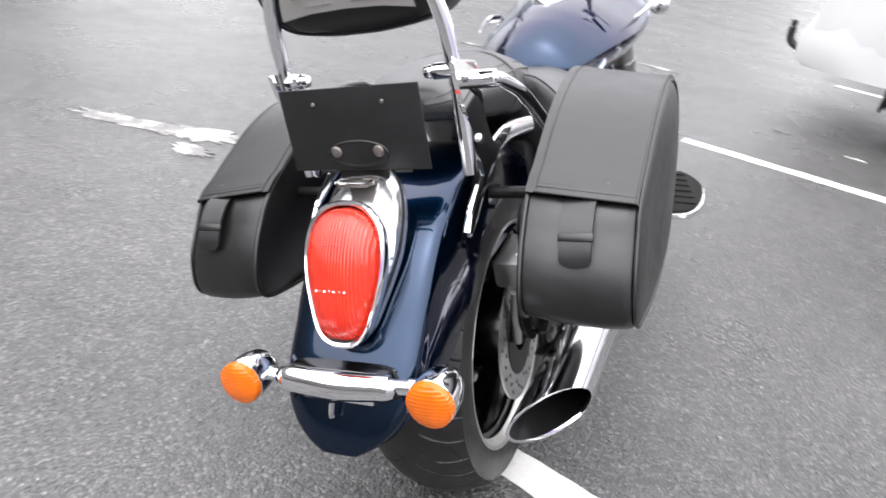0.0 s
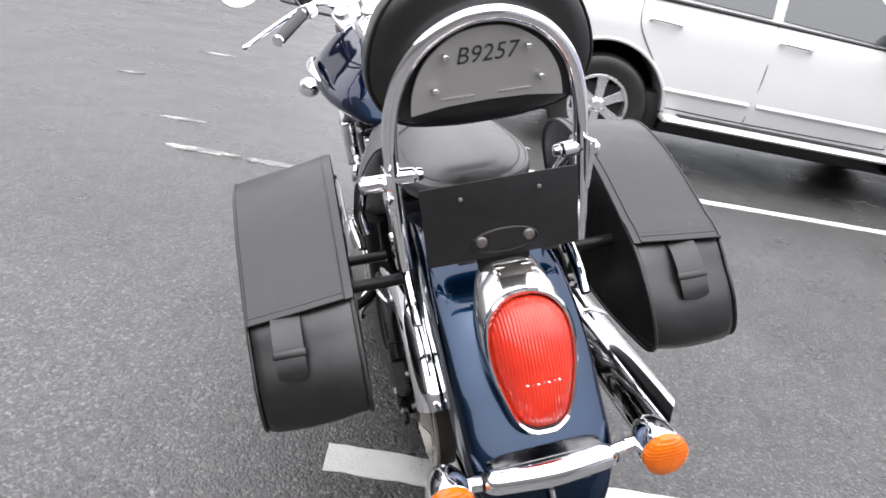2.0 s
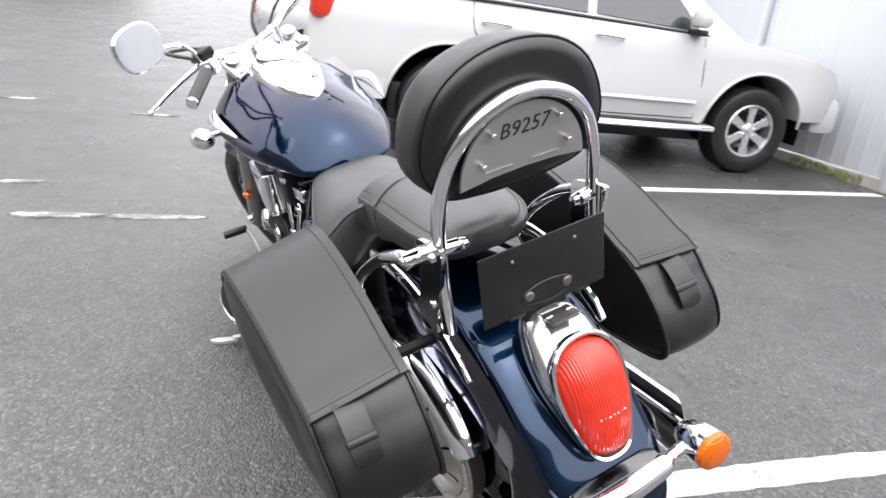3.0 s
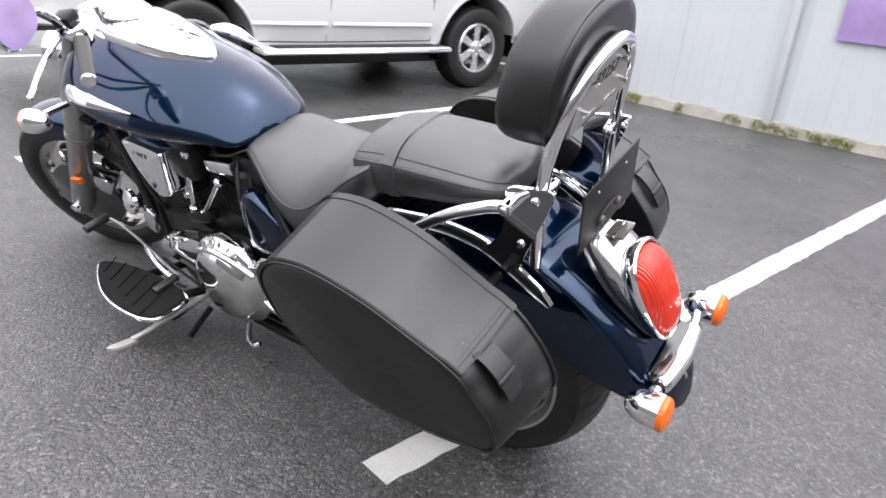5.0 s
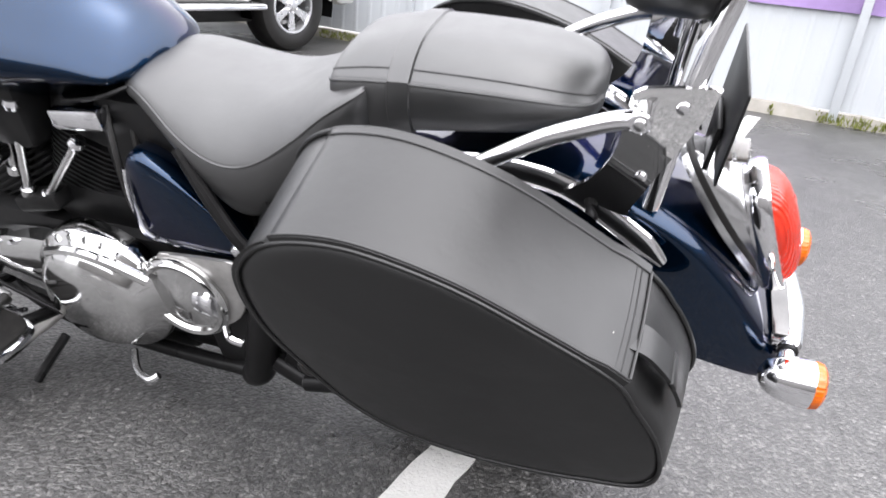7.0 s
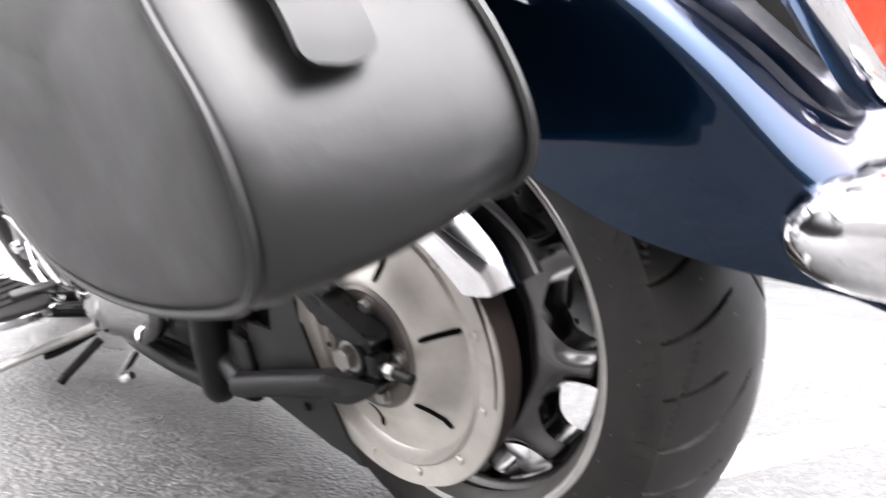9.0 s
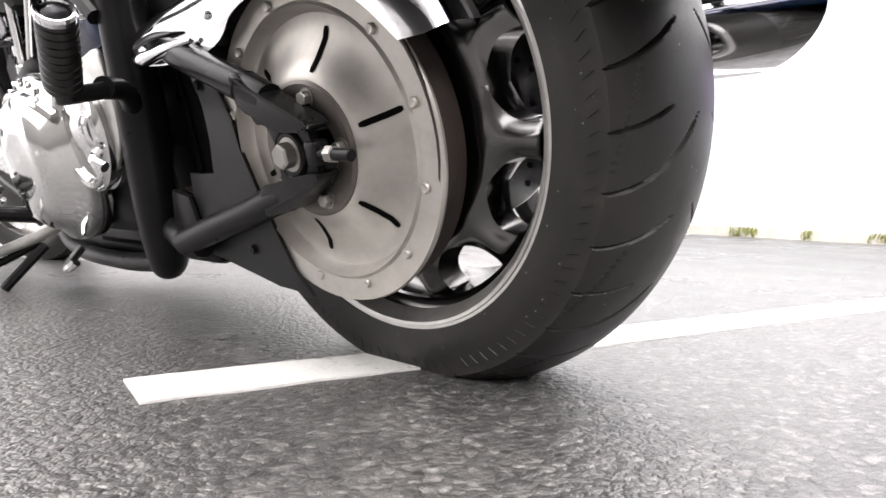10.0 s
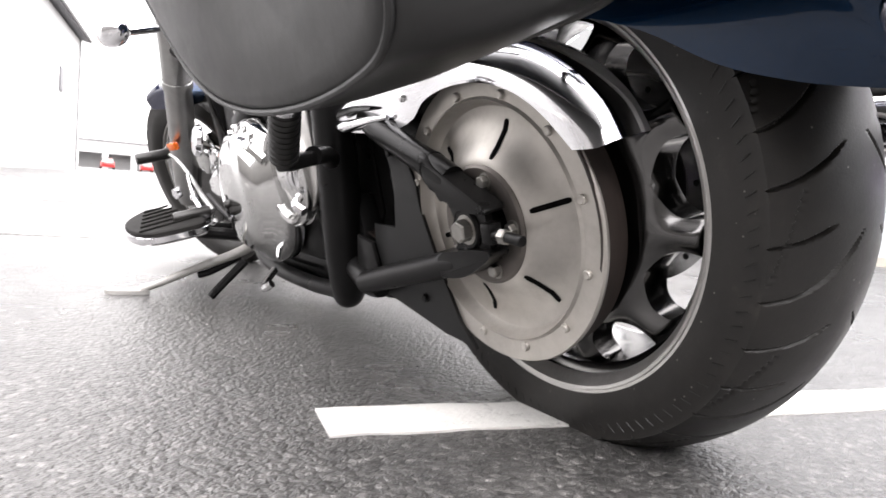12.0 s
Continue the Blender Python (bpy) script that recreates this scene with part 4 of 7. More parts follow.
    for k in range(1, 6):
        again("slot_shade", s0, w, pose(0, 0, 0, 16 + 60 * k, 0, 0))
    rv = part("flange_rivet", lathe([(0.0058, 0), (0.0058, 0.003), (0.0045, 0.0048), (0.002, 0.0042), (0, 0.0042)], (-0.146, 0, 0.159), (-1, 0, 0), 12), PULLEY, w)
    rv.matrix_basis = pose(0, 0, 0, -13, 0, 0)
    for k in range(1, 12):
        again("flange_rivet", rv, w, pose(0, 0, 0, -13 + 30 * k, 0, 0))
    part("hub_ring", lathe([(0.0745, -0.15), (0.0745, -0.1595), (0.071, -0.1625), (0.05, -0.1625), (0.044, -0.159), (0.041, -0.13)], (0, 0, 0), (1, 0, 0), 72), HUB_GREY, w, "cast grey hub ring")
    pb = part("pulley_bolt", hexbolt((-0.162, 0, 0.0575), (-1, 0, 0), 0.008, 0.01), ZINC, w)
    pb.matrix_basis = pose(0, 0, 0, 90, 0, 0)
    for k in range(1, 5):
        again("pulley_bolt", pb, w, pose(0, 0, 0, 90 + 72 * k, 0, 0))
    part("bearing_seal", lathe([(0.041, -0.125), (0.041, -0.147), (0.036, -0.151), (0.033, -0.147), (0.031, -0.135), (0.019, -0.135), (0.017, -0.165), (0, -0.165)], (0, 0, 0), (1, 0, 0), 32), BLACK, w)
    brake_disc(w, 0.115, 0.149)
    return w


def build_swingarm():
    sa = empty("swingarm", None, BIKE)
    for s in (-1, 1):
        x = 0.178 * s
        part("upper_arm", tube([(x, 0.03, 0.374), (x, 0.055, 0.384), (x, 0.13, 0.414), (x * 0.98, 0.2, 0.44), (x * 0.92, 0.25, 0.455)], [0.0175, 0.0185, 0.0175, 0.018, 0.018], 18), BLACK, sa)
        part("arm_collar", rod((x, 0.068, 0.389), (x, 0.074, 0.3915), 0.0198, seg=20), BLACK, sa)
        part("lower_arm", tube([(x, 0.035, 0.268), (x, 0.06, 0.264), (x, 0.13, 0.245), (x * 1.01, 0.22, 0.223), (x * 1.03, 0.32, 0.197)], [0.0175, 0.0185, 0.018, 0.0185, 0.019], 20), BLACK, sa)
        part("arm_plug", rod((x * 1.03, 0.319, 0.197), (x * 1.03, 0.325, 0.1955), 0.0165, seg=20), RUBBER, sa)
        part("arm_stub", tube([(x * 0.98, 0.29, 0.19), (x * 0.95, 0.34, 0.19), (x * 0.85, 0.44, 0.22)], [0.016, 0.02, 0.022], 14), BLACK, sa)
        xa, xb = (x - 0.017, x + 0.012) if s < 0 else (x - 0.012, x + 0.017)
        part("upper_bracket", slab(smooth2([(0.075, 0.409), (0.04, 0.389), (-0.004, 0.3685), (-0.046, 0.3475), (-0.05, 0.341), (-0.04, 0.338), (0.0, 0.34), (0.026, 0.345), (0.04, 0.357), (0.075, 0.374)], 4), xa, xb, 0.005), BLACK, sa)
        part("lower_bracket", slab(smooth2([(0.07, 0.279), (0.03, 0.286), (-0.01, 0.293), (-0.046, 0.295), (-0.048, 0.29), (-0.03, 0.277), (0.01, 0.257), (0.05, 0.249), (0.07, 0.247)], 4), xa, xb, 0.006), BLACK, sa)
        part("axle_plate", slab(smooth2([(0.036, 0.345), (-0.024, 0.345), (-0.034, 0.335), (-0.036, 0.3), (-0.03, 0.288), (0.03, 0.284), (0.036, 0.29), (0.03, 0.3), (0.03, 0.33)], 4), x - 0.006, x + 0.004, 0.002), BLACK, sa)
    part("axle_nut", hexbolt((-0.184, 0.004, 0.315), (-1, 0, 0), 0.014, 0.017), ZINC, sa)
    part("axle_washer", rod((-0.182, 0.004, 0.315), (-0.187, 0.004, 0.315), 0.027, seg=24), BLACK, sa)
    part("adjuster_block", rbox((0.02, 0.02, 0.026), (-0.184, -0.043, 0.315), 0.004), BLACK, sa)
    part("adjuster_bolt", rod((-0.186, -0.045, 0.315), (-0.186, -0.1, 0.311), 0.0065), BLACK, sa)
    part("adjuster_nut", rod((-0.186, -0.062, 0.3138), (-0.186, -0.074, 0.3128), 0.0092, seg=6), ZINC, sa)
    # chrome belt guard: rolled top with a broad side lip
    bm = bmesh.new()
    top = [(0.33, 0.482), (0.25, 0.496), (0.17, 0.503), (0.1, 0.511), (0.03, 0.516), (-0.03, 0.513), (-0.09, 0.5), (-0.14, 0.476), (-0.18, 0.442), (-0.2, 0.407)]
    low = [(0.326, 0.444), (0.25, 0.436), (0.175, 0.436), (0.12, 0.449), (0.085, 0.471), (0.03, 0.483), (-0.03, 0.483), (-0.085, 0.47), (-0.13, 0.444), (-0.17, 0.406)]
    tp, lp = [(p.y, p.z) for p in spline([(0, a, b) for a, b in top], 5)], [(p.y, p.z) for p in spline([(0, a, b) for a, b in low], 5)]
    rings = []
    for (ty, tz), (ly, lz) in zip(tp, lp):
        f = max(0.0, min(1.0, (ty - 0.12) / 0.18))
        xo = -0.166 - 0.012 * f
        my, mz = (ty * 0.65 + ly * 0.35), (tz * 0.65 + lz * 0.35)
        oy, oz = ty - 0.0, tz - AXZ
        k = math.hypot(oy, oz)
        out = (ty + oy / k * 0.012, tz + oz / k * 0.012)
        rings.append([(xo, ly, lz), (xo, my, mz), (xo + 0.004, ty, tz), (xo + 0.016, *out), (-0.135, ty + oy / k * 0.016, tz + oz / k * 0.016), (-0.1, ty + oy / k * 0.014, tz + oz / k * 0.014), (-0.092, ty, tz)])
    loft(bm, rings, False)
    bmesh.ops.solidify(bm, geom=bm.faces[:], thickness=0.002)
    g = part("belt_guard", bm, CHROME, sa, "curved chrome belt guard", sharp=50)
    part("guard_bolt", dome_bolt((-0.167, 0.135, 0.478), (-1, 0, 0), 0.0055, 0.004), DULL_CHROME, g)
    # uncut guard: a black bar gives the shade of its front slot
    part("guard_slot_shade", tube([(-0.181, 0.205, 0.47), (-0.184, 0.25, 0.472), (-0.183, 0.3, 0.468)], [0.002, 0.0065, 0.009], 10, flat=0.45), BLACK, g, "black bar painting the shade of a slot in the guard's front end")
    part("guard_fold", tube([(-0.176, 0.17, 0.455), (-0.186, 0.22, 0.452), (-0.187, 0.28, 0.449), (-0.18, 0.322, 0.452)], [0.003, 0.008, 0.01, 0.006], 12), CHROME, g)
    boss = [(0.02, 0.0), (0.036, 0.0), (0.039, 0.004), (0.039, 0.014), (0.034, 0.017), (0.034, 0.022), (0.04, 0.025), (0.041, 0.036), (0.035, 0.039), (0.035, 0.046), (0.04, 0.049), (0.04, 0.062), (0.036, 0.066), (0.02, 0.066)]
    part("output_boss", lathe(boss, (-0.168, 0.545, 0.372), (-0.12, -1, -0.02), 40), CHROME, sa, "ringed chrome drive boss")
    # lower belt guard: black plate with a pointed tail
    part("lower_belt_guard", slab([(0.232, 0.425), (0.2, 0.428), (0.17, 0.39), (0.155, 0.355), (0.156, 0.32), (0.138, 0.27), (0.12, 0.22), (0.098, 0.165), (0.066, 0.133), (0.082, 0.131), (0.1, 0.139), (0.14, 0.139), (0.245, 0.162), (0.3, 0.172), (0.315, 0.25), (0.305, 0.292), (0.235, 0.289), (0.222, 0.34), (0.218, 0.38)], -0.158, -0.153, 0.0015), PLASTIC, sa)
    part("guard_screw", hexbolt((-0.158, 0.212, 0.405), (-1, 0, 0), 0.006, 0.006), BLACK, sa)
    part("guard_screw", hexbolt((-0.158, 0.18, 0.188), (-1, 0, 0), 0.006, 0.005), BLACK, sa)
    part("belt_back_plate", slab([(0.2, 0.44), (0.46, 0.5), (0.48, 0.16), (0.25, 0.17)], -0.105, -0.1, 0.001), BLACK, sa)
    belt = bmesh.new()
    yf, zf, rf = 0.52, 0.37, 0.06
    pts = [(0.172 * math.cos(a), AXZ + 0.172 * math.sin(a)) for a in np.linspace(math.radians(88), math.radians(272), 30)] + [(yf + rf * math.cos(a), zf + rf * math.sin(a)) for a in np.linspace(math.radians(-92), math.radians(90), 14)]
    loft(belt, [[(x, y, z) for x in (-0.14, -0.112)] + [(x, y * 0.985, AXZ + (z - AXZ) * 0.975) for x in (-0.112, -0.14)] for y, z in pts], True, (False, False), True)
    part("drive_belt", belt, BELT, sa)
    # shock linkage and frame rails
    fr = empty("frame", None, BIKE)
    for s in (-1, 1):
        x = 0.15 * s
        part("rear_frame_tube", tube([(x * 1.08, 0.32, 0.62), (x * 1.1, 0.348, 0.54), (x * 1.1, 0.39, 0.37), (x * 1.1, 0.424, 0.24), (x * 1.08, 0.444, 0.168), (x * 1.05, 0.47, 0.14)], [0.03, 0.033, 0.035, 0.035, 0.033, 0.026], 20), BLACK, fr)
        part("lower_frame_tube", tube([(x * 1.03, 0.45, 0.148), (x * 0.95, 0.7, 0.125), (x * 0.85, 1.0, 0.13), (x * 0.6, 1.2, 0.19)], 0.017, 12), BLACK, fr)
        part("downtube", tube([(x * 0.6, 1.2, 0.19), (x * 0.45, 1.24, 0.45), (x * 0.25, 1.24, 0.75), (0.02 * s, 1.22, 0.9)], 0.017, 12), BLACK, fr)
        part("pivot_cover", rbox((0.05, 0.2, 0.17), (0.125 * s, 0.465, 0.235), 0.018, (-8, 0, 0)), PLASTIC, fr, "black plastic swingarm pivot cover")
        part("side_plate", slab([(0.36, 0.29), (0.47, 0.18), (0.5, 0.3), (0.48, 0.46), (0.43, 0.5), (0.36, 0.46)], x * 0.72 - 0.003, x * 0.72 + 0.003, 0.002), BLACK, fr)
    part("backbone", tube([(0, 1.22, 0.88), (0, 0.9, 0.8), (0, 0.55, 0.72), (0, 0.3, 0.66)], 0.03, 12), BLACK, fr)
    part("battery_box", rbox((0.2, 0.24, 0.26), (0, 0.34, 0.55), 0.02), ENGINE_BLACK, fr)
    part("rear_shock", tube([(0, 0.3, 0.32), (0, 0.55, 0.3)], 0.035, 14, 1), BLACK, fr)
    # right-hand caliper
    cal = part("brake_caliper", rbox((0.062, 0.12, 0.062), (0.136, -0.02, 0.49), 0.012, (10, 0, 0)), FORK, BIKE, "dull cast brake caliper over the rear disc")
    part("caliper_bridge", rbox((0.046, 0.1, 0.03), (0.15, -0.02, 0.455), 0.008, (10, 0, 0)), RIM_LIP, cal)
    part("slide_pin", rod((0.14, -0.05, 0.452), (0.133, -0.05, 0.318), 0.0115, seg=18), FORK, cal)
    part("pin_boot", lathe([(0.0125, -0.012), (0.0165, -0.008), (0.014, -0.003), (0.0165, 0.002), (0.014, 0.006), (0.0125, 0.01)], (0.14, -0.05, 0.446), (0, 0, 1), 18), RUBBER, cal)
    part("caliper_bracket", slab(smooth2([(0.03, 0.46), (-0.04, 0.45), (-0.07, 0.4), (-0.05, 0.34), (0.0, 0.3), (0.03, 0.33), (0.035, 0.4)], 4), 0.145, 0.155, 0.003), BLACK, cal)
    for y, z in ((0.022, 0.5), (-0.062, 0.486)):
        part("caliper_bolt", hexbolt((0.167, y, z), (1, 0, 0), 0.0085, 0.01), ZINC, cal)
    part("bleed_nipple", rod((0.16, -0.07, 0.515), (0.164, -0.085, 0.532), 0.0045, seg=8), DULL_CHROME, cal)
    part("brake_hose", tube([(0.15, 0.03, 0.515), (0.175, 0.02, 0.55), (0.187, 0.06, 0.575), (0.175, 0.16, 0.54), (0.15, 0.3, 0.47), (0.14, 0.4, 0.45)], 0.006, 10), RUBBER, cal)
    part("hose_fitting", rod((0.15, 0.03, 0.51), (0.163, 0.026, 0.53), 0.009, seg=6), ZINC, cal)
    part("sensor_lead", tube([(0.187, -0.06, 0.6), (0.186, -0.05, 0.52), (0.178, -0.04, 0.44), (0.17, -0.03, 0.38), (0.16, -0.02, 0.33)], 0.0042, 8), DULL_CHROME, cal)
    part("hanger_bracket", slab(smooth2([(0.06, 0.62), (-0.06, 0.63), (-0.1, 0.6), (-0.1, 0.54), (-0.07, 0.46), (-0.08, 0.38), (-0.05, 0.36), (-0.02, 0.42), (-0.02, 0.52), (0.05, 0.57)], 4), 0.172, 0.18, 0.003), BLACK, cal)
    for x, z in ((0.188, 0.565), (0.21, 0.548)):
        part("hanger_bolt", hexbolt((x, -0.088, z), (0, -1, 0), 0.007, 0.01), CHROME, cal)
        part("hanger_stud", rod((0.176, -0.08, z), (x + 0.004, -0.08, z), 0.0065, seg=10), BLACK, cal)
    part("axle_head", hexbolt((0.184, 0.004, 0.315), (1, 0, 0), 0.016, 0.014), ZINC, cal)


def fender_section(P, N, w, crown, zlow, n=26):
    """One arch of the rear fender: crowned top, then straight skirts."""
    ring = []
    for k in range(-n, n + 1):
        u = abs(k) / n
        s = 1 if k >= 0 else -1
        if u <= 0.65:
            th = u / 0.65 * math.pi / 2
            x = w * math.sin(th) ** 0.5
            d = crown * (1 - math.cos(th) ** 0.55)
            q = P + N * d
            ring.append((s * x, q.y, q.z))
        else:
            f = (u - 0.65) / 0.35
            q = P + N * crown
            zl = min(zlow, q.z)
            ring.append((s * w * (1 + 0.02 * math.sin(f * math.pi)), q.y, q.z + (zl - q.z) * f))
    return ring


def build_rear_fender():
    st = [(0.3, 0.60, 0.09, 0.5), (0.2, 0.665, 0.1, 0.52), (0.08, 0.715, 0.11, 0.53), (-0.04, 0.738, 0.116, 0.535), (-0.15, 0.735, 0.119, 0.53), (-0.24, 0.71, 0.12, 0.506), (-0.32, 0.665, 0.12, 0.469), (-0.385, 0.605, 0.12, 0.45),
          (-0.43, 0.55, 0.118, 0.441), (-0.47, 0.50, 0.116, 0.435), (-0.5, 0.455, 0.106, 0.426), (-0.518, 0.42, 0.086, 0.408), (-0.527, 0.396, 0.06, 0.39), (-0.531, 0.382, 0.034, 0.38)]
    c = spline([(a, b, 0) for a, b, _, _ in st], 4)
    rest = spline([(w, z, 0) for _, _, w, z in st], 4)
    rings = []
    for i, p in enumerate(c):
        d = (c[min(i + 1, len(c) - 1)] - c[max(i - 1, 0)]).normalized()
        N = Vector((0, d.y, -d.x))          # towards the wheel
        if N.z > 0.2:
            N = -N
        w, zl = rest[i].x, rest[i].y
        crown = 0.034 * min(1, w / 0.11)
        rings.append(fender_section(Vector((0, p.x, p.y)), N, w, crown, zl))
    bm = bmesh.new()
    loft(bm, rings, False)
    bmesh.ops.solidify(bm, geom=bm.faces[:], thickness=0.003)
    f = part("rear_fender", bm, BLUE, BIKE, "deep dark blue metallic rear fender", sharp=60)
    # chrome struts with spear tips along the fender sides
    for s in (-1, 1):
        bm = bmesh.new()
        pts = spline([(0.143 * s, 0.12, 0.735), (0.146 * s, 0.0, 0.752), (0.148 * s, -0.08, 0.752), (0.149 * s, -0.14, 0.738), (0.149 * s, -0.2, 0.703), (0.149 * s, -0.242, 0.675), (0.148 * s, -0.277, 0.647)], 5)
        rings = []
        for i, p in enumerate(pts):
            k = i / (len(pts) - 1)
            h = 0.018 if k < 0.85 else 0.018 * (1 - 0.55 * (k - 0.85) / 0.15)
            d = (pts[min(i + 1, len(pts) - 1)] - pts[max(i - 1, 0)]).normalized()
            nrm = Vector((0, -d.z, d.y)) * (1 if d.y < 0 else -1)
            rings.append([p + nrm * h * math.cos(b) + Vector((0.009 * math.sin(b), 0, 0)) for b in (2 * math.pi * q / 14 for q in range(14))])
        loft(bm, rings)
        part("fender_strut", bm, CHROME, BIKE, "polished chrome fender strut")
    return f


def teardrop(scale=1.0, n=48):
    """Outline of the tail lamp: a wide round head tapering to a small round foot (u across, v up)."""
    half = [(0.0, 0.104), (0.022, 0.101), (0.042, 0.09), (0.058, 0.067), (0.0645, 0.032), (0.061, -0.012), (0.05, -0.056), (0.038, -0.088), (0.02, -0.104), (0.0, -0.107)]
    return smooth2([(u * scale, v * scale) for u, v in half] + [(-u * scale, v * scale) for u, v in reversed(half[1:-1])], 4)


def build_tail_lamp():
    C, V = Vector((0.005, -0.424, 0.6385)), Vector((0, 0.383, 0.924))
    N = Vector((0, -0.924, 0.383))
    o = teardrop()
    foot, head = Vector((0.005, -0.466, 0.548)), Vector((0.005, -0.286, 0.764))   # where the housing meets the fender

    def ring(scale, depth, up=0.0):
        return [C + Vector((u * scale, 0, 0)) + V * (v * scale + up) + N * depth for u, v in o]

    def base(scale, out=0.0):
        """The housing's seat on the fender, which slopes away under its head."""
        return [foot.lerp(head, (v * (1 + (scale - 1) * 0.5) + 0.107) / 0.211) + Vector((u * scale * (1 - 0.16 * max(0, v / 0.1)), out * -0.75, out * 0.65)) for u, v in o]
    near, far = ring(1.0, -0.004), base(1.08)
    mid = [Vector(p).lerp(q, 0.5) + Vector((0.004 * (u / 0.065), 0, 0.003)) for p, q, (u, v) in zip(near, far, o)]
    bm = bmesh.new()
    loft(bm, [base(1.08, -0.02), far, mid, ring(1.0, -0.02), near, ring(0.9, -0.006)], True, (True, True))
    lamp = part("tail_lamp", bm, HOUSING, BIKE, "teardrop tail lamp in a chrome housing", sharp=50)
    part("gasket", loft(bmesh.new(), [base(1.03, -0.01), base(1.085, -0.009), base(1.094, -0.003), base(1.085, 0.001), base(1.03, 0.002)], True, (False, False)), RUBBER, lamp, "black rubber gasket on the fender")
    bm = bmesh.new()
    loft(bm, [[C + Vector((u * (1 + e), 0, 0)) + V * (v * (1 + e * 0.7)) + N * d for u, v in o] for e, d in ((0.02, -0.016), (0.07, -0.01), (0.1, 0.0), (0.085, 0.009), (0.04, 0.013), (-0.02, 0.011), (-0.05, 0.0))], True, (False, False))
    part("lens_rim", bm, CHROME, lamp, "bright chrome rim")
    bowl = [[p if (p - C).dot(V) > -0.04 else p - V * ((p - C).dot(V) + 0.04) for p in r] for r in (ring(0.95, 0.004), ring(0.7, -0.001), ring(0.3, -0.003))]
    part("reflector", loft(bmesh.new(), bowl, True, (False, True)), REFLECTOR, lamp, "faceted silver reflector")
    bm = bmesh.new()
    loft(bm, [ring(0.96, 0.002), ring(0.93, 0.013), ring(0.86, 0.024), ring(0.74, 0.033), ring(0.57, 0.04), ring(0.36, 0.044), ring(0.12, 0.046)])
    lens = part("red_lens", bm, RED_LENS, lamp, "ribbed red lens")
    part("bulb", lathe([(0, 0.014), (0.006, 0.013), (0.011, 0.007), (0.0125, 0.0), (0.011, -0.006)], C + N * 0.008 + V * 0.012, N, 20), CLEAR, lamp)

    def over(v):
        """Height of the lens over its rim plane along the middle."""
        return 0.046 * max(0, 1 - abs(v / 0.1) ** 2.4) ** 0.55
    # a raised arc across the lens and a row of small studs under it
    part("lens_arc", tube([C + Vector((u, 0, 0)) + V * (0.03 + 0.012 * math.cos(u / 0.042 * 1.4)) + N * (over(0.04) * (1 - (u / 0.062) ** 2) ** 0.5 + 0.0005) for u in np.linspace(-0.042, 0.042, 9)], 0.0011, 6), RED_LENS, lens)
    for u in np.linspace(-0.024, 0.024, 7):
        part("lens_stud", dome_bolt(C + Vector((u, 0, 0)) + V * -0.026 + N * (over(0.026) * (1 - (u / 0.06) ** 2) ** 0.5 - 0.001), N, 0.0021, 0.002), REFLECTOR, lens)
    part("plate_light_recess", rbox((0.054, 0.036, 0.006), (0.005, -0.347, 0.7555), 0.0025, (-6, 0, 0)), HUB_GREY, lamp)
    part("plate_light_window", rbox((0.058, 0.04, 0.005), (0.005, -0.347, 0.761), 0.0022, (-6, 0, 0)), PANE, lamp, "clear plate light window")
    for x in (-0.018, 0.026):
        part("festoon_bulb", rod((x - 0.009, -0.345, 0.7575), (x + 0.009, -0.345, 0.7575), 0.0035, seg=10), DULL_CHROME, lamp)


def build_indicators():
    bar = part("indicator_bar", tube([(-0.15, -0.488, 0.486), (-0.1, -0.494, 0.487), (-0.085, -0.497, 0.487), (0, -0.503, 0.488), (0.085, -0.497, 0.491), (0.1, -0.494, 0.492), (0.16, -0.488, 0.494)],
                                         [0.011, 0.012, 0.0205, 0.023, 0.0205, 0.012, 0.011], 18), CHROME, BIKE, "chrome indicator cross bar")
    part("bar_mount", slab(smooth2([(-0.08, 0.485), (0.08, 0.489), (0.086, 0.502), (0.07, 0.511), (-0.07, 0.508), (-0.086, 0.5)], 3), -0.494, -0.468, 0.004, "xz"), DARK_ALLOY, bar)
    part("bar_mount_lower", rbox((0.13, 0.04, 0.02), (0, -0.485, 0.468), 0.006), CHROME, bar)
    for k in (-1, 1):
        part("collar", rod((0.096 * k, -0.4945, 0.4875), (0.106 * k, -0.493, 0.4875), 0.0145), BLACK, bar)
    part("mount_hook", tube([(-0.004, -0.513, 0.462), (-0.004, -0.519, 0.448), (-0.003, -0.52, 0.442)], 0.0045, 8), DULL_CHROME, bar)
    for s, cx, cz in ((-1, -0.159, 0.487), (1, 0.171, 0.495)):
        ind = part("rear_indicator", lathe([(0, 0.072), (0.012, 0.07), (0.023, 0.062), (0.031, 0.046), (0.035, 0.028), (0.0365, 0.01), (0.0365, 0.0), (0.034, -0.002)], (cx, -0.521, cz), (0, 1, 0), 32), CHROME, BIKE, "bullet-shaped chrome indicator with amber lens")
        part("amber_lens", lathe([(0.0348, 0.004), (0.036, -0.004), (0.0345, -0.012), (0.028, -0.017), (0.017, -0.0195), (0, -0.02)], (cx, -0.521, cz), (0, 1, 0), 32), AMBER_LENS, ind, "amber lens")
        part("stem", rod((cx - s * 0.01, -0.488, cz), (cx - s * 0.05, -0.49, cz), 0.011), CHROME, ind)


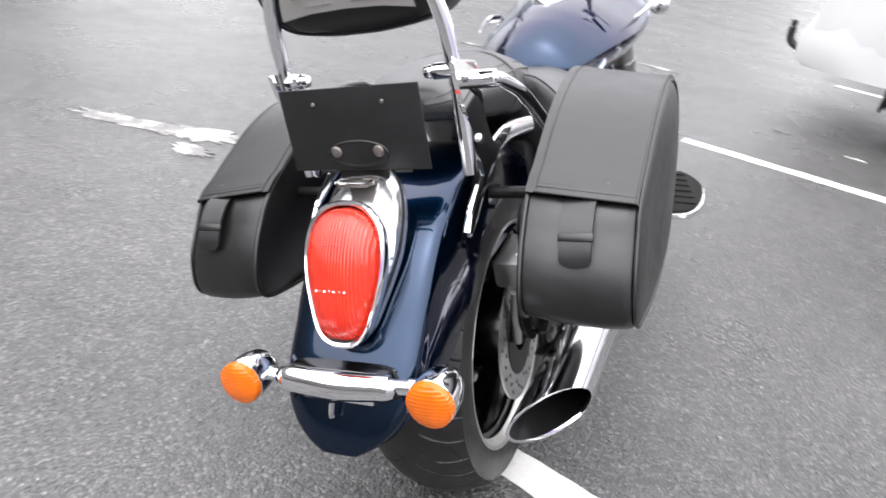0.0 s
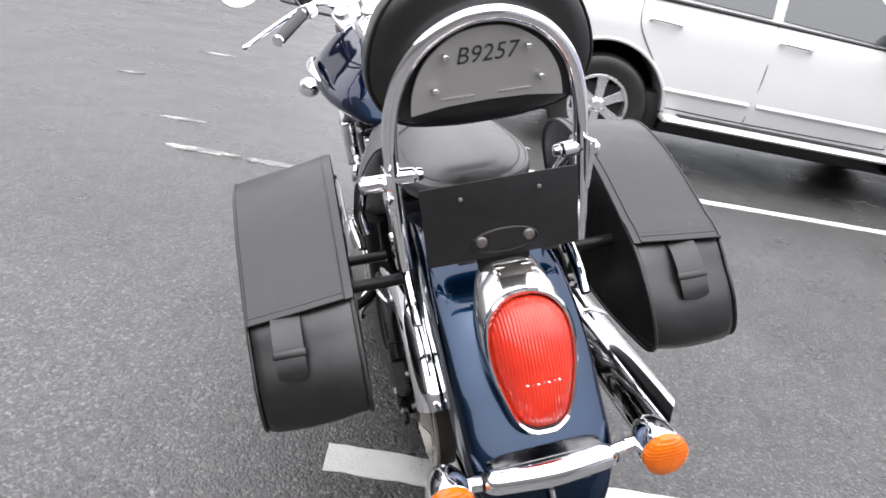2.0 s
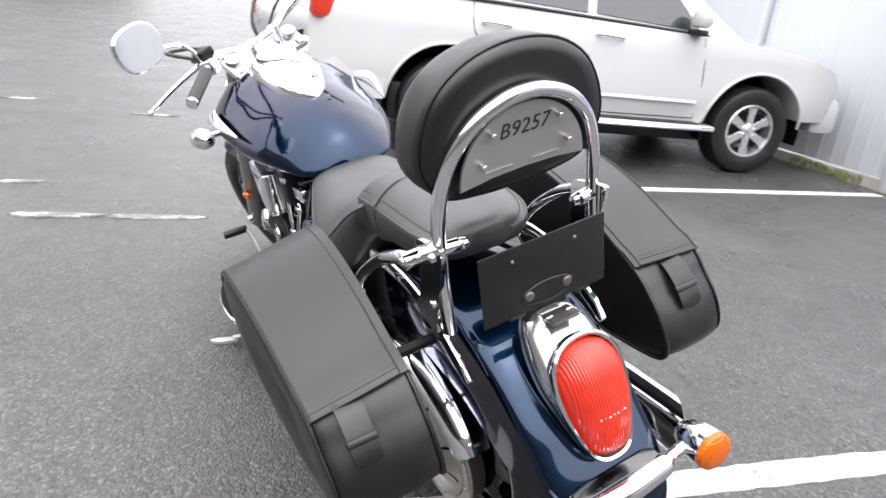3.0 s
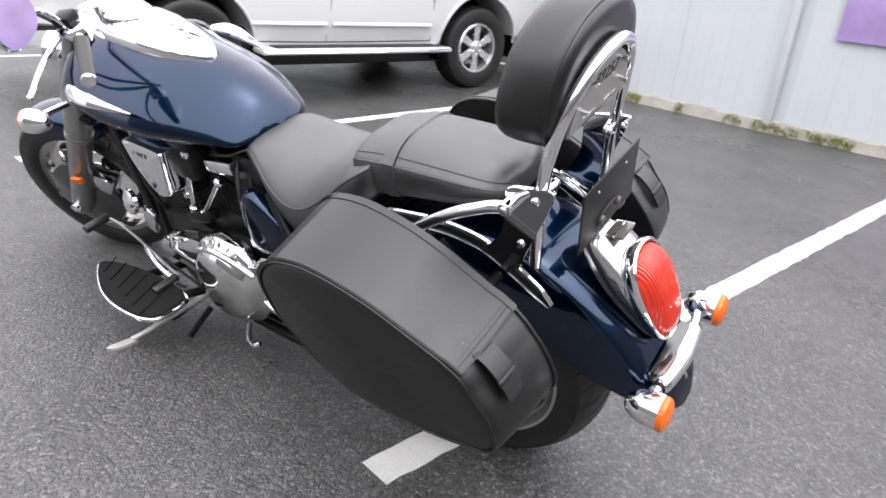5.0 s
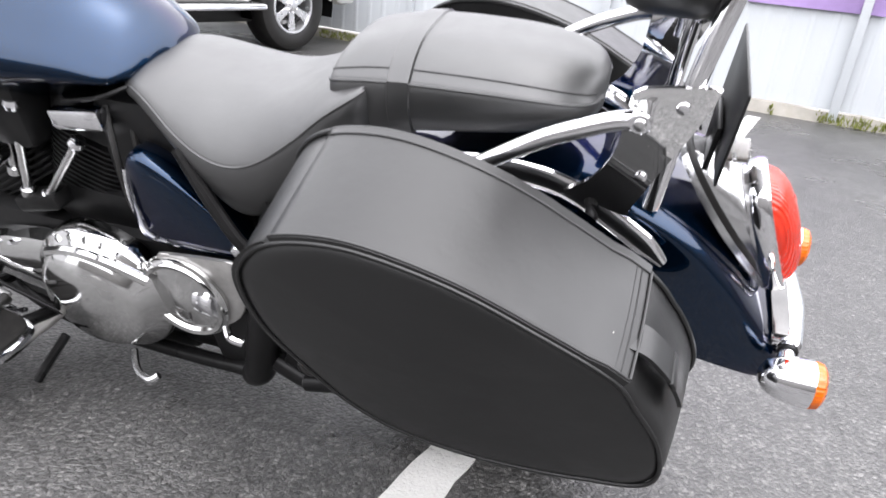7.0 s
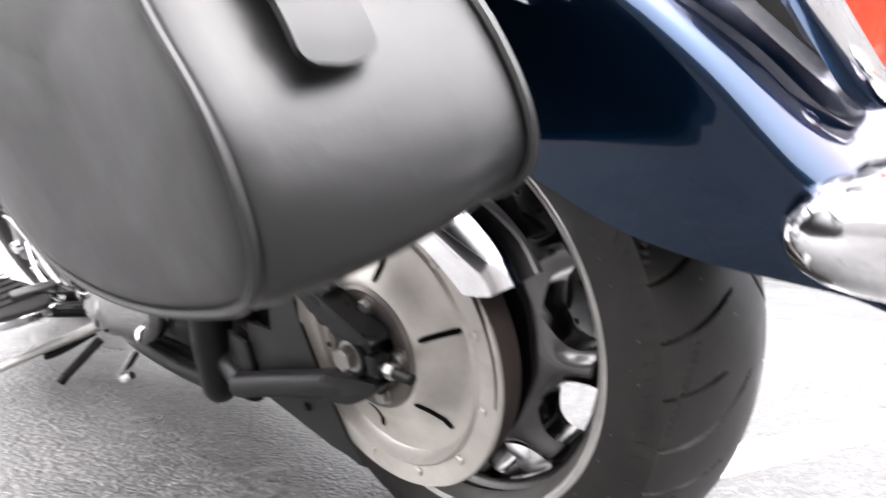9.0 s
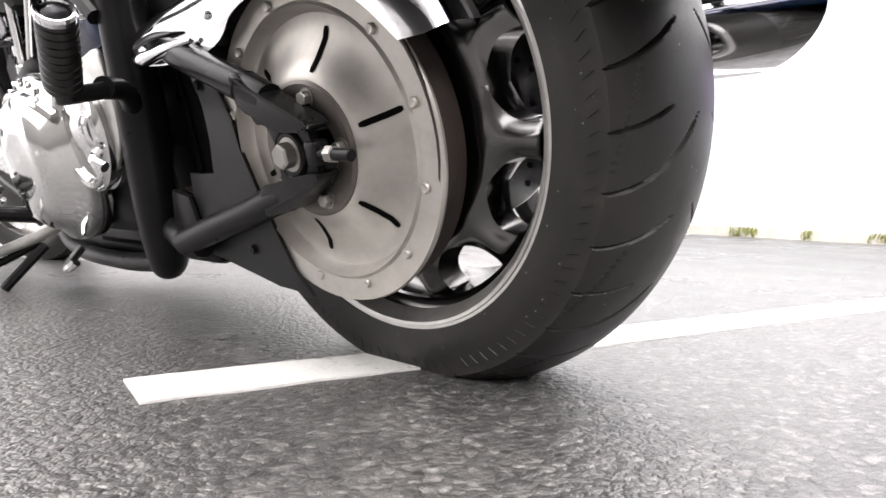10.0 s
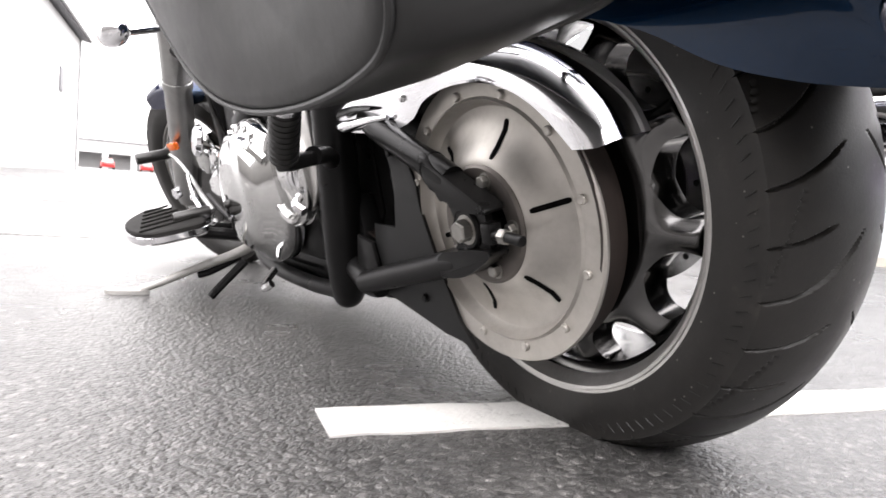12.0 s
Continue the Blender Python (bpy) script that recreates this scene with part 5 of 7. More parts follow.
def build_plate_holder():
    p = part("plate_holder", slab([(-0.1225, -0.066), (0.1225, -0.066), (0.1225, 0.066), (-0.1225, 0.066)], -0.002, 0.002, 0.0012, "xz"), PLASTIC, BIKE, "empty black number plate holder")
    m = pose(-0.001, -0.321, 0.835, 3.5, 0, 0)
    p.matrix_basis = m

    def put(name, bm, mat):
        return part(name, bm, mat, p)
    put("oval_recess", tube([(0.052 * math.cos(a) + 0.002, -0.003, -0.038 + 0.02 * math.sin(a)) for a in np.linspace(0, 2 * math.pi, 20, endpoint=False)], 0.0025, 6, 2, True), PLASTIC)
    put("mount_pad", slab(oval(0.002, -0.038, 0.05, 0.018, 24), -0.0045, -0.0015, 0.001, "xz"), PLASTIC)
    for x in (-0.036, 0.04):
        put("mount_bolt", dome_bolt((x, -0.004, -0.034), (0, -1, 0), 0.0095, 0.006), HUB_GREY)
    for x in (-0.062, 0.06):
        put("plate_screw", dome_bolt((x, -0.002, 0.042), (0, -1, 0), 0.0034, 0.003), ZINC)
    for x in (-0.06, 0.075):
        put("rubber_clip", rbox((0.03, 0.006, 0.006), (x, -0.001, -0.067), 0.002), RUBBER)
    put("plate_bracket", slab([(-0.04, -0.1), (0.04, -0.1), (0.05, -0.02), (-0.05, -0.02)], 0.004, 0.012, 0.002, "xz"), BLACK)


def build_sissy_bar():
    sb = empty("sissy_bar", None, BIKE)
    hoop = [(-0.152, -0.243, 0.74), (-0.153, -0.25, 0.83), (-0.152, -0.258, 0.91), (-0.146, -0.272, 0.99), (-0.126, -0.288, 1.055), (-0.088, -0.302, 1.102), (-0.04, -0.31, 1.127), (0, -0.312, 1.133)]
    pts = hoop + [(-x, y, z) for x, y, z in reversed(hoop[:-1])]
    part("hoop", tube(pts, [0.012] * 3 + [0.0125] * 9 + [0.012] * 3, 16, 6), CHROME, sb, "polished chrome hoop")
    # inner hoop and back plate
    arch = smooth2([(-0.115, 1.0), (-0.108, 1.04), (-0.085, 1.08), (-0.045, 1.108), (0, 1.116), (0.045, 1.108), (0.085, 1.08), (0.108, 1.04), (0.115, 1.0)], 4, False)
    edge = arch + [(0.06, 1.008), (0.0, 1.01), (-0.06, 1.008)]
    plate = part("back_plate", slab(edge, -0.0025, 0.0025, 0.001, "xz"), GREY_PANEL, sb, "grey metal plate with handwritten marks")
    tilt = pose(0, -0.293, 0, 0, 0, 0) @ pose(0, 0, 1.05) @ pose(0, 0, 0, 9, 0, 0) @ pose(0, 0, -1.05)
    plate.matrix_basis = tilt
    for x, z in ((-0.078, 1.037), (0.078, 1.037), (-0.06, 1.083), (0.06, 1.083)):
        part("plate_stud", rod((x, -0.002, z), (x, -0.016, z), 0.0045, seg=8), DULL_CHROME, plate)
    for x in (-0.045, 0.04):
        part("plate_slot", rbox((0.05, 0.002, 0.0022), (x, -0.003, 1.02), 0.0005), DULL_CHROME, plate)
    txt = bpy.data.curves.new("stock_mark", 'FONT')
    txt.body, txt.size, txt.extrude, txt.shear, txt.space_character = "B9257", 0.034, 0.0003, 0.25, 1.05
    txt.align_x = 'CENTER'
    to = new("text_shape", txt)
    dg = bpy.context.evaluated_depsgraph_get()
    me = bpy.data.meshes.new_from_object(to.evaluated_get(dg))
    bpy.data.objects.remove(to)
    me.materials.clear()
    me.materials.append(INK)
    mark = new("handwritten_mark", me)
    mark.parent = plate
    mark.matrix_basis = pose(0.0, -0.0032, 1.068, 90, 0, 0)
    # side brackets
    for s in (-1, 1):
        br = part("side_bracket", slab(smooth2([(-0.19, 0.893), (-0.196, 0.906), (-0.225, 0.914), (-0.283, 0.921), (-0.288, 0.912), (-0.27, 0.86), (-0.242, 0.797), (-0.216, 0.735), (-0.21, 0.726), (-0.17, 0.734), (-0.126, 0.74), (-0.128, 0.748), (-0.16, 0.775), (-0.182, 0.815), (-0.188, 0.86)], 4), 0.157 * s, 0.165 * s, 0.0025), MIRROR, sb, "mirror-polished side bracket")
        for y, z in ((-0.252, 0.893), (-0.221, 0.79)):
            part("bracket_bolt", dome_bolt((0.165 * s, y, z), (s, 0, 0), 0.0085, 0.006), CHROME, br)
        part("clamp", rod((0.118 * s, -0.262, 0.905), (0.157 * s, -0.256, 0.905), 0.0125), CHROME, br)
        part("clamp_knob", lathe([(0, 0.014), (0.009, 0.012), (0.011, 0.004), (0.009, 0)], (0.118 * s, -0.262, 0.905), (-s, 0, 0), 12), CHROME, br)
        part("support_tube", tube([(0.186 * s, -0.207, 0.879), (0.19 * s, -0.18, 0.876), (0.194 * s, -0.145, 0.863), (0.198 * s, -0.088, 0.836), (0.202 * s, -0.007, 0.782), (0.206 * s, 0.05, 0.732), (0.2 * s, 0.09, 0.68)], 0.0125, 16), CHROME, sb, "curved chrome saddlebag support tube")
        part("support_end", rod((0.163 * s, -0.207, 0.881), (0.2 * s, -0.207, 0.881), 0.0145, seg=20), CHROME, sb)
        part("support_bolt", dome_bolt((0.2 * s, -0.207, 0.881), (s, 0, 0), 0.0085, 0.005), DULL_CHROME, sb)
    # backrest pad
    ring0 = smooth2([(-0.13, 0.985), (-0.166, 1.028), (-0.168, 1.085), (-0.138, 1.15), (-0.08, 1.192), (0, 1.207), (0.08, 1.192), (0.138, 1.15), (0.168, 1.085), (0.166, 1.028), (0.13, 0.985), (0.06, 0.972), (0, 0.97), (-0.06, 0.972)], 4)

    def padring(scale, depth):
        return [(u * scale, -0.272 + depth - 0.16 * (v - 1.06) * 0.9, 1.09 + (v - 1.09) * scale) for u, v in ring0]
    bm = loft(bmesh.new(), [padring(0.8, -0.01), padring(0.93, -0.008), padring(0.985, 0.004), padring(1.0, 0.022), padring(1.0, 0.06), padring(0.985, 0.082), padring(0.94, 0.098), padring(0.8, 0.108), padring(0.5, 0.113), padring(0.15, 0.115)])
    pad = part("backrest_pad", bm, LEATHER, BIKE, "thick black vinyl backrest cushion", sharp=60)
    part("pad_welt", tube([Vector(p) for p in padring(0.985, 0.002)], 0.0025, 6, 1, True), LEATHER, pad)


def stations(rows, per=4):
    """Smooths rows of numbers along their first column's order."""
    a = [spline([(r[i], r[i + 1] if i + 1 < len(r) else 0, 0) for r in rows], per) for i in range(0, len(rows[0]), 2)]
    out = []
    for k in range(len(a[0])):
        row = []
        for q in a:
            row += [q[k].x, q[k].y]
        out.append(row[:len(rows[0])])
    return out


def build_tank():
    # stations: y, half width, top, bottom, half width and height of the crease
    rows = [(0.598, 0.03, 0.785, 0.756, 0.028, 0.775), (0.606, 0.075, 0.802, 0.75, 0.068, 0.778), (0.625, 0.115, 0.83, 0.743, 0.104, 0.783), (0.65, 0.14, 0.855, 0.737, 0.125, 0.79), (0.7, 0.166, 0.887, 0.724, 0.14, 0.817),
            (0.75, 0.188, 0.908, 0.713, 0.149, 0.839), (0.8, 0.207, 0.925, 0.704, 0.157, 0.857), (0.88, 0.231, 0.945, 0.695, 0.166, 0.877), (0.96, 0.245, 0.96, 0.69, 0.171, 0.893), (1.04, 0.254, 0.976, 0.688, 0.173, 0.911), (1.12, 0.255, 0.988, 0.695, 0.171, 0.934),
            (1.2, 0.238, 0.99, 0.715, 0.165, 0.945), (1.27, 0.19, 0.975, 0.75, 0.14, 0.938), (1.32, 0.12, 0.945, 0.8, 0.1, 0.915), (1.345, 0.04, 0.91, 0.85, 0.034, 0.892)]

    def section(y, w, zt, zb, xc, zc):
        """Domed top down to a crease, a full shoulder outside it, then a side that tucks in below."""
        half = [(xc * k / 14, zc + (zt - zc) * (1 - (k / 14) ** 2.0)) for k in range(15)]
        half += [(xc + (w - xc) * u, zc + (zb - zc) * f) for f, u in ((0.07, 0.26), (0.14, 0.5), (0.22, 0.74), (0.3, 0.91), (0.37, 0.985))]
        half += [(w * u, zc + (zb - zc) * f) for f, u in ((0.43, 0.985), (0.5, 0.95), (0.58, 0.89), (0.67, 0.81), (0.78, 0.7), (0.89, 0.58), (1.0, 0.47))] + [(w * 0.2, zb - 0.003)]
        return [(x, y, z) for x, z in half] + [(-x, y, z) for x, z in reversed(half[1:])]
    bm = loft(bmesh.new(), [section(*r) for r in stations(rows)])
    t = part("fuel_tank", bm, BLUE, BIKE, "dark blue metallic teardrop fuel tank", sharp=18)
    # chrome console with gauge and filler cap
    prof = smooth2([(0.0, 0.806), (0.035, 0.835), (0.066, 0.9), (0.088, 0.98), (0.1, 1.08), (0.1, 1.16), (0.085, 1.22), (0.045, 1.25), (0, 1.255), (-0.045, 1.25), (-0.085, 1.22), (-0.1, 1.16), (-0.1, 1.08), (-0.088, 0.98), (-0.066, 0.9), (-0.035, 0.835)], 4)

    def top(x, y):
        z = float(np.interp(y, [0.8, 0.92, 1.04, 1.15, 1.26], [0.926, 0.953, 0.976, 0.99, 0.975]))
        return z - 0.9 * x * x

    def cr(scale, lift):
        return [(u * scale, 1.05 + (v - 1.05) * scale, top(u * scale, 1.05 + (v - 1.05) * scale) + lift) for u, v in prof]
    part("console", loft(bmesh.new(), [cr(1.0, -0.01), cr(1.0, 0.008), cr(0.96, 0.016), cr(0.8, 0.021), cr(0.4, 0.025)]), CHROME, t, "chrome tank console", sharp=50)
    part("speedometer", lathe([(0.066, 0), (0.066, 0.012), (0.06, 0.018), (0.056, 0.014)], (0, 1.147, 1.006), (0, -0.16, 1), 36), CHROME, t)
    part("dial_face", lathe([(0.056, 0.013), (0.0, 0.014)], (0, 1.147, 1.006), (0, -0.16, 1), 32), material("white_dial", (0.7, 0.7, 0.68), 0.3, 0, 0.8, 0.05), t, "pale speedometer dial under glass")
    # black rings painted as the dark gaps round the gauge and filler cap
    part("gauge_gap_shade", lathe([(0.066, 0.004), (0.069, 0.004), (0.069, 0.001), (0.066, 0.001)], (0, 1.147, 1.006), (0, -0.16, 1), 36), BLACK, t)
    part("cap_gap_shade", lathe([(0.036, 0.003), (0.038, 0.003), (0.038, 0.0), (0.036, 0.0)], (0, 0.985, 0.98), (0, -0.2, 1), 28), BLACK, t)
    part("filler_cap", lathe([(0.036, 0), (0.036, 0.008), (0.03, 0.013), (0.0, 0.015)], (0, 0.985, 0.98), (0, -0.2, 1), 28), CHROME, t)
    for s in (-1, 1):
        part("tank_emblem", tube([(0.248 * s, 1.14, 0.884), (0.262 * s, 1.09, 0.884), (0.263 * s, 1.03, 0.877), (0.252 * s, 0.96, 0.867), (0.237 * s, 0.882, 0.856)], [0.012, 0.021, 0.019, 0.011, 0.002], 12, flat=0.45), CHROME, t, "pointed chrome tank emblem")
    part("tank_seam", tube([(0.118, 0.628, 0.752), (0.07, 0.602, 0.758), (0, 0.593, 0.764), (-0.07, 0.602, 0.758), (-0.118, 0.628, 0.752), (-0.135, 0.67, 0.738), (-0.122, 0.76, 0.712)], 0.004, 6), BLACK, t)


def build_seats():
    def saddle(y, w, zt, zs, zb):
        """Crowned top to the seam, then a steep skirt."""
        half = [(w * k / 12, zs + (zt - zs) * (1 - (k / 12) ** 3.0)) for k in range(13)]
        half += [(w + 0.003, zs - 0.005)] + [(w + 0.006 + 0.006 * math.sin(math.pi * f) - 0.024 * f * f, zs + (zb - zs) * f) for f in (0.25, 0.5, 0.75, 0.92, 1.0)] + [(w * 0.75, zb - 0.006), (w * 0.4, zb - 0.006)]
        return [(x, y, z) for x, z in half] + [(-x, y, z) for x, z in reversed(half[1:])]
    rows = [(0.642, 0.06, 0.768, 0.755, 0.73, 0), (0.628, 0.098, 0.777, 0.76, 0.722, 0), (0.6, 0.114, 0.784, 0.762, 0.71, 0), (0.56, 0.133, 0.785, 0.748, 0.688, 0), (0.515, 0.154, 0.779, 0.724, 0.66, 0), (0.47, 0.171, 0.771, 0.706, 0.622, 0), (0.425, 0.181, 0.766, 0.695, 0.59, 0),
            (0.38, 0.184, 0.768, 0.697, 0.584, 0), (0.335, 0.181, 0.779, 0.716, 0.606, 0), (0.28, 0.169, 0.802, 0.756, 0.65, 0), (0.235, 0.154, 0.826, 0.795, 0.7, 0), (0.19, 0.136, 0.842, 0.825, 0.745, 0), (0.172, 0.11, 0.846, 0.835, 0.76, 0)]
    sec = [saddle(y, w, zt, zs, zb) for y, w, zt, zs, zb, _ in stations(rows)]
    s = part("rider_seat", loft(bmesh.new(), sec), SEAT, BIKE, "wide black vinyl rider's saddle", sharp=60)

    def pad(y, w, zt, zs, zb):
        """Flat cushioned top, rounded shoulder with the seam under it, full side tucked in below."""
        half = [(w * k / 12, zs + (zt - zs) * (1 - (k / 12) ** 3.2)) for k in range(13)]
        half += [(w + 0.004 + 0.008 * math.sin(math.pi * f) - 0.01 * f * f, zs + (zb - zs) * f) for f in (0.06, 0.2, 0.4, 0.6, 0.8, 0.93, 1.0)] + [(w * 0.85, zb - 0.007), (w * 0.4, zb - 0.009)]
        return [(x, y, z) for x, z in half] + [(-x, y, z) for x, z in reversed(half[1:])]
    rows = [(0.25, 0.07, 0.835, 0.822, 0.785, 0), (0.243, 0.098, 0.85, 0.83, 0.768, 0), (0.224, 0.111, 0.866, 0.838, 0.754, 0), (0.17, 0.115, 0.882, 0.847, 0.756, 0), (0.1, 0.116, 0.891, 0.851, 0.77, 0), (0.0, 0.116, 0.892, 0.853, 0.785, 0), (-0.065, 0.112, 0.887, 0.851, 0.797, 0),
            (-0.112, 0.099, 0.878, 0.845, 0.808, 0), (-0.138, 0.076, 0.867, 0.839, 0.812, 0), (-0.15, 0.04, 0.855, 0.836, 0.818, 0)]
    sm = stations(rows)
    rings = [pad(*r[:5]) for r in sm]
    p = part("pillion_seat", loft(bmesh.new(), rings), SEAT, BIKE, "black vinyl pillion pad with a strap across", sharp=60)
    n = len(rings[0])
    body = next(r for r in sm if r[0] <= 0.132)
    strap = bmesh.new()
    band = []
    for y, k in ((0.146, 0.0), (0.144, 0.0028), (0.112, 0.0028), (0.11, 0.0)):
        base = pad(y, *[float(np.interp(-y, [-r[0] for r in sm], [r[i] for r in sm])) for i in (1, 2, 3, 4)])
        band.append([(x + math.copysign(k, x) if abs(x) > 1e-6 else x, yy, z + (k if z > body[3] - 0.01 else -k)) for x, yy, z in base])
    loft(strap, band)
    part("strap", strap, SEAT, p, "grab strap")
    for idx in (13, n - 13):
        part("seat_welt", tube([Vector(r[idx]) for r in rings[1:]], 0.0026, 6, 1), SEAT, p)
    for idx in (11, n - 11):
        part("seat_stitch", tube([Vector(r[idx]) + Vector((0, 0, 0.0006)) for r in rings[3:-3]], 0.0011, 5, 1), LEATHER, p)
    m = len(sec[0])
    for idx in (13, m - 13):
        part("seat_welt", tube([Vector(r[idx]) for r in sec[4:-2]], 0.0024, 6, 1), SEAT, s)


def bag_profile():
    """Side outline of a saddlebag (y, z), from the flap's hem round by the front and under to the hem again."""
    return smooth2([(-0.238, 0.69), (-0.14, 0.742), (-0.05, 0.782), (0.05, 0.808), (0.12, 0.808), (0.175, 0.79), (0.208, 0.752), (0.21, 0.71), (0.188, 0.655), (0.14, 0.597), (0.085, 0.543), (0.02, 0.507), (-0.07, 0.488), (-0.17, 0.486), (-0.255, 0.497),
                    (-0.302, 0.513), (-0.317, 0.545), (-0.305, 0.598), (-0.274, 0.645)], 5)


def build_saddlebag(s):
    o = bag_profile()
    n = len(o)
    xo, xi = (0.428 if s < 0 else 0.416) * s, 0.245 * s
    cy, cz = -0.06, 0.64

    def ring(f, scale=1.0, push=0.0):
        """f from 0 at the outer face to 1 at the inner one; the inner outline stands higher."""
        out = []
        for y, z in o:
            up = 0.03 * f * max(0, min(1, (z - 0.5) / 0.25))
            fy = 0.015 * f * max(0, (y - 0.0) / 0.2)
            bulge = 0.003 * math.sin(math.pi * f)
            fy -= 0.022 * f * max(0, min(1, (-y - 0.2) / 0.08)) * max(0, min(1, (0.72 - z) / 0.06))
            k = scale + (bulge / 0.25 if z < 0.72 else 0)
            up += 0.03 * f * f * max(0, min(1, (0.6 - z) / 0.12))
            splay = s * (0.024 if s < 0 else 0.01) * (1 - f) * max(0, min(1, (y + 0.24) / 0.43))
            out.append((xo + (xi - xo) * f + push * s + splay, cy + (y - cy) * k + fy, cz + (z - cz) * k + up))
        return out
    bm = loft(bmesh.new(), [ring(0, 0.2, 0.004), ring(0, 0.6, 0.004), ring(0, 0.88, 0.002), ring(0, 0.935, 0.0), ring(0.022, 0.972), ring(0.06, 0.992), ring(0.12, 1.0), ring(0.3, 1.0), ring(0.5, 1.0), ring(0.7, 1.0), ring(0.95, 1.0), ring(0.99, 0.985), ring(1.0, 0.9), ring(1.0, 0.4)])
    bag = part("saddlebag", bm, LEATHER, BIKE, "rounded black vinyl saddlebag with a strapped flap", sharp=50)
    # flap: a second skin over the top, hem to front
    m = 44
    top = list(range(0, m))
    bm = bmesh.new()
    rings = []
    for f in (0.012, 0.016, 0.03, 0.08, 0.3, 0.5, 0.7, 0.92, 1.0, 1.02):
        fr = ring(max(0, min(1, f)), 1.0)
        row = []
        for i in top:
            p = Vector(fr[i])
            nx = Vector(fr[(i + 1) % n]) - Vector(fr[i - 1])
            nr = Vector((0, -nx.z, nx.y)).normalized() * -1
            if nr.z < 0 and i < 24:
                nr = -nr
            lift = 0.005 if 0.014 <= f <= 1 else -0.003
            if i < 2:
                lift += 0.004
            q = p + nr * lift
            row.append(q)
        a, b = row[0], row[1]
        row = [a + (a - b).normalized() * 0.012] + row
        rings.append(row)
    loft(bm, rings, False)
    bmesh.ops.solidify(bm, geom=bm.faces[:], thickness=0.004)
    flap = part("flap", bm, LEATHER, bag, "smooth black flap with stitched hem", sharp=50)
    for row_a, row_b in ((rings[2], rings[3]), (rings[-3], rings[-4])):
        edge = [Vector(p).lerp(Vector(q), 0.02) + Vector((0, 0, 0.0005)) for p, q in zip(row_a, row_b)]
        part("edge_welt", tube(edge, 0.0017, 8, 1), LEATHER, flap, "raised stitched edge")
    hem = [Vector(row[0]) + Vector((0, 0, 0.002)) for row in rings[2:-2]]
    part("hem_welt", tube(hem, 0.002, 8, 2), LEATHER, flap)
    for k in (0.014, 0.022):
        line = []
        for row in rings[2:-2]:
            a, b, c = Vector(row[0]), Vector(row[1]), Vector(row[3])
            d = (c - a).normalized()
            line.append(a + d * k + Vector((0, -d.z, d.y)) * (-0.0012 if d.y < 0 else 0.0012))
        part("hem_stitch", tube(line, 0.0011, 6, 2), LEATHER, flap)
    part("piping", tube([Vector(p) + Vector((0.003 * s, 0, 0)) for p in ring(0.03, 0.982)], 0.003, 8, 1, True), LEATHER, bag, "raised piping")
    part("piping", tube([Vector(p) for p in ring(0.985, 1.006)], 0.0042, 8, 1, True), LEATHER, bag, "raised piping")
    # strap down the rear face
    xc, hw = xo + (xi - xo) * (0.37 if s < 0 else 0.5), 0.024
    path = spline([(0, -0.235, 0.7), (0, -0.265, 0.692), (0, -0.29, 0.67), (0, -0.304, 0.65), (0, -0.313, 0.633), (0, -0.318, 0.617)], 5)
    bm = bmesh.new()
    rings = []
    for i, p in enumerate(path):
        k = i / (len(path) - 1)
        w = hw if k < 0.86 else hw * math.sqrt(max(0.02, 1 - ((k - 0.86) / 0.14) ** 2))
        d = (path[min(i + 1, len(path) - 1)] - path[max(i - 1, 0)]).normalized()
        nn = Vector((0, d.z, -d.y))
        rings.append([Vector((xc - w, p.y, p.z)) + nn * 0.0, Vector((xc + w, p.y, p.z)), Vector((xc + w, p.y, p.z)) + nn * 0.005, Vector((xc - w, p.y, p.z)) + nn * 0.005])
    loft(bm, rings)
    part("strap", bm, LEATHER, bag, "closing strap")
    part("strap_keeper", rbox((0.054, 0.008, 0.014), (xc, -0.3035, 0.658), 0.005, (-33, 0, 0)), LEATHER, bag)
    part("flap_snap", lathe([(0.003, 0), (0.003, 0.0015), (0.0, 0.002)], (xo + 0.05 * -s, -0.225, 0.714), (0, 0.4, 1), 8), ZINC, flap)
    part("bag_standoff", rod((0.15 * s, -0.16, 0.68), (0.25 * s, -0.16, 0.68), 0.011), BLACK, bag)
    part("bag_standoff", rod((0.16 * s, 0.12, 0.6), (0.25 * s, 0.12, 0.6), 0.011), BLACK, bag)
    return bag


build_rear_wheel()
build_swingarm()
build_rear_fender()
build_tail_lamp()
build_indicators()
build_plate_holder()
build_sissy_bar()
build_tank()
build_seats()
for side in (-1, 1):
    build_saddlebag(side)


# ---- engine, exhaust, controls ----
def fins(bm, base, axis, n, step, a, b, thick):
    """A stack of rounded cooling fins along an axis that lies in the plane x = const."""
    ax = Vector(axis).normalized()
    side = Vector((0, ax.z, -ax.y))
    for k in range(n):
        c = Vector(base) + ax * step * k
        ring = []
        for u, v in oval(0, 0, a, b, 24, 0.6):
            ring.append((u, v))
        loft(bm, [[c + Vector((u, 0, 0)) + side * v + ax * h for u, v in ring] for h in (0, thick)])
    return bm


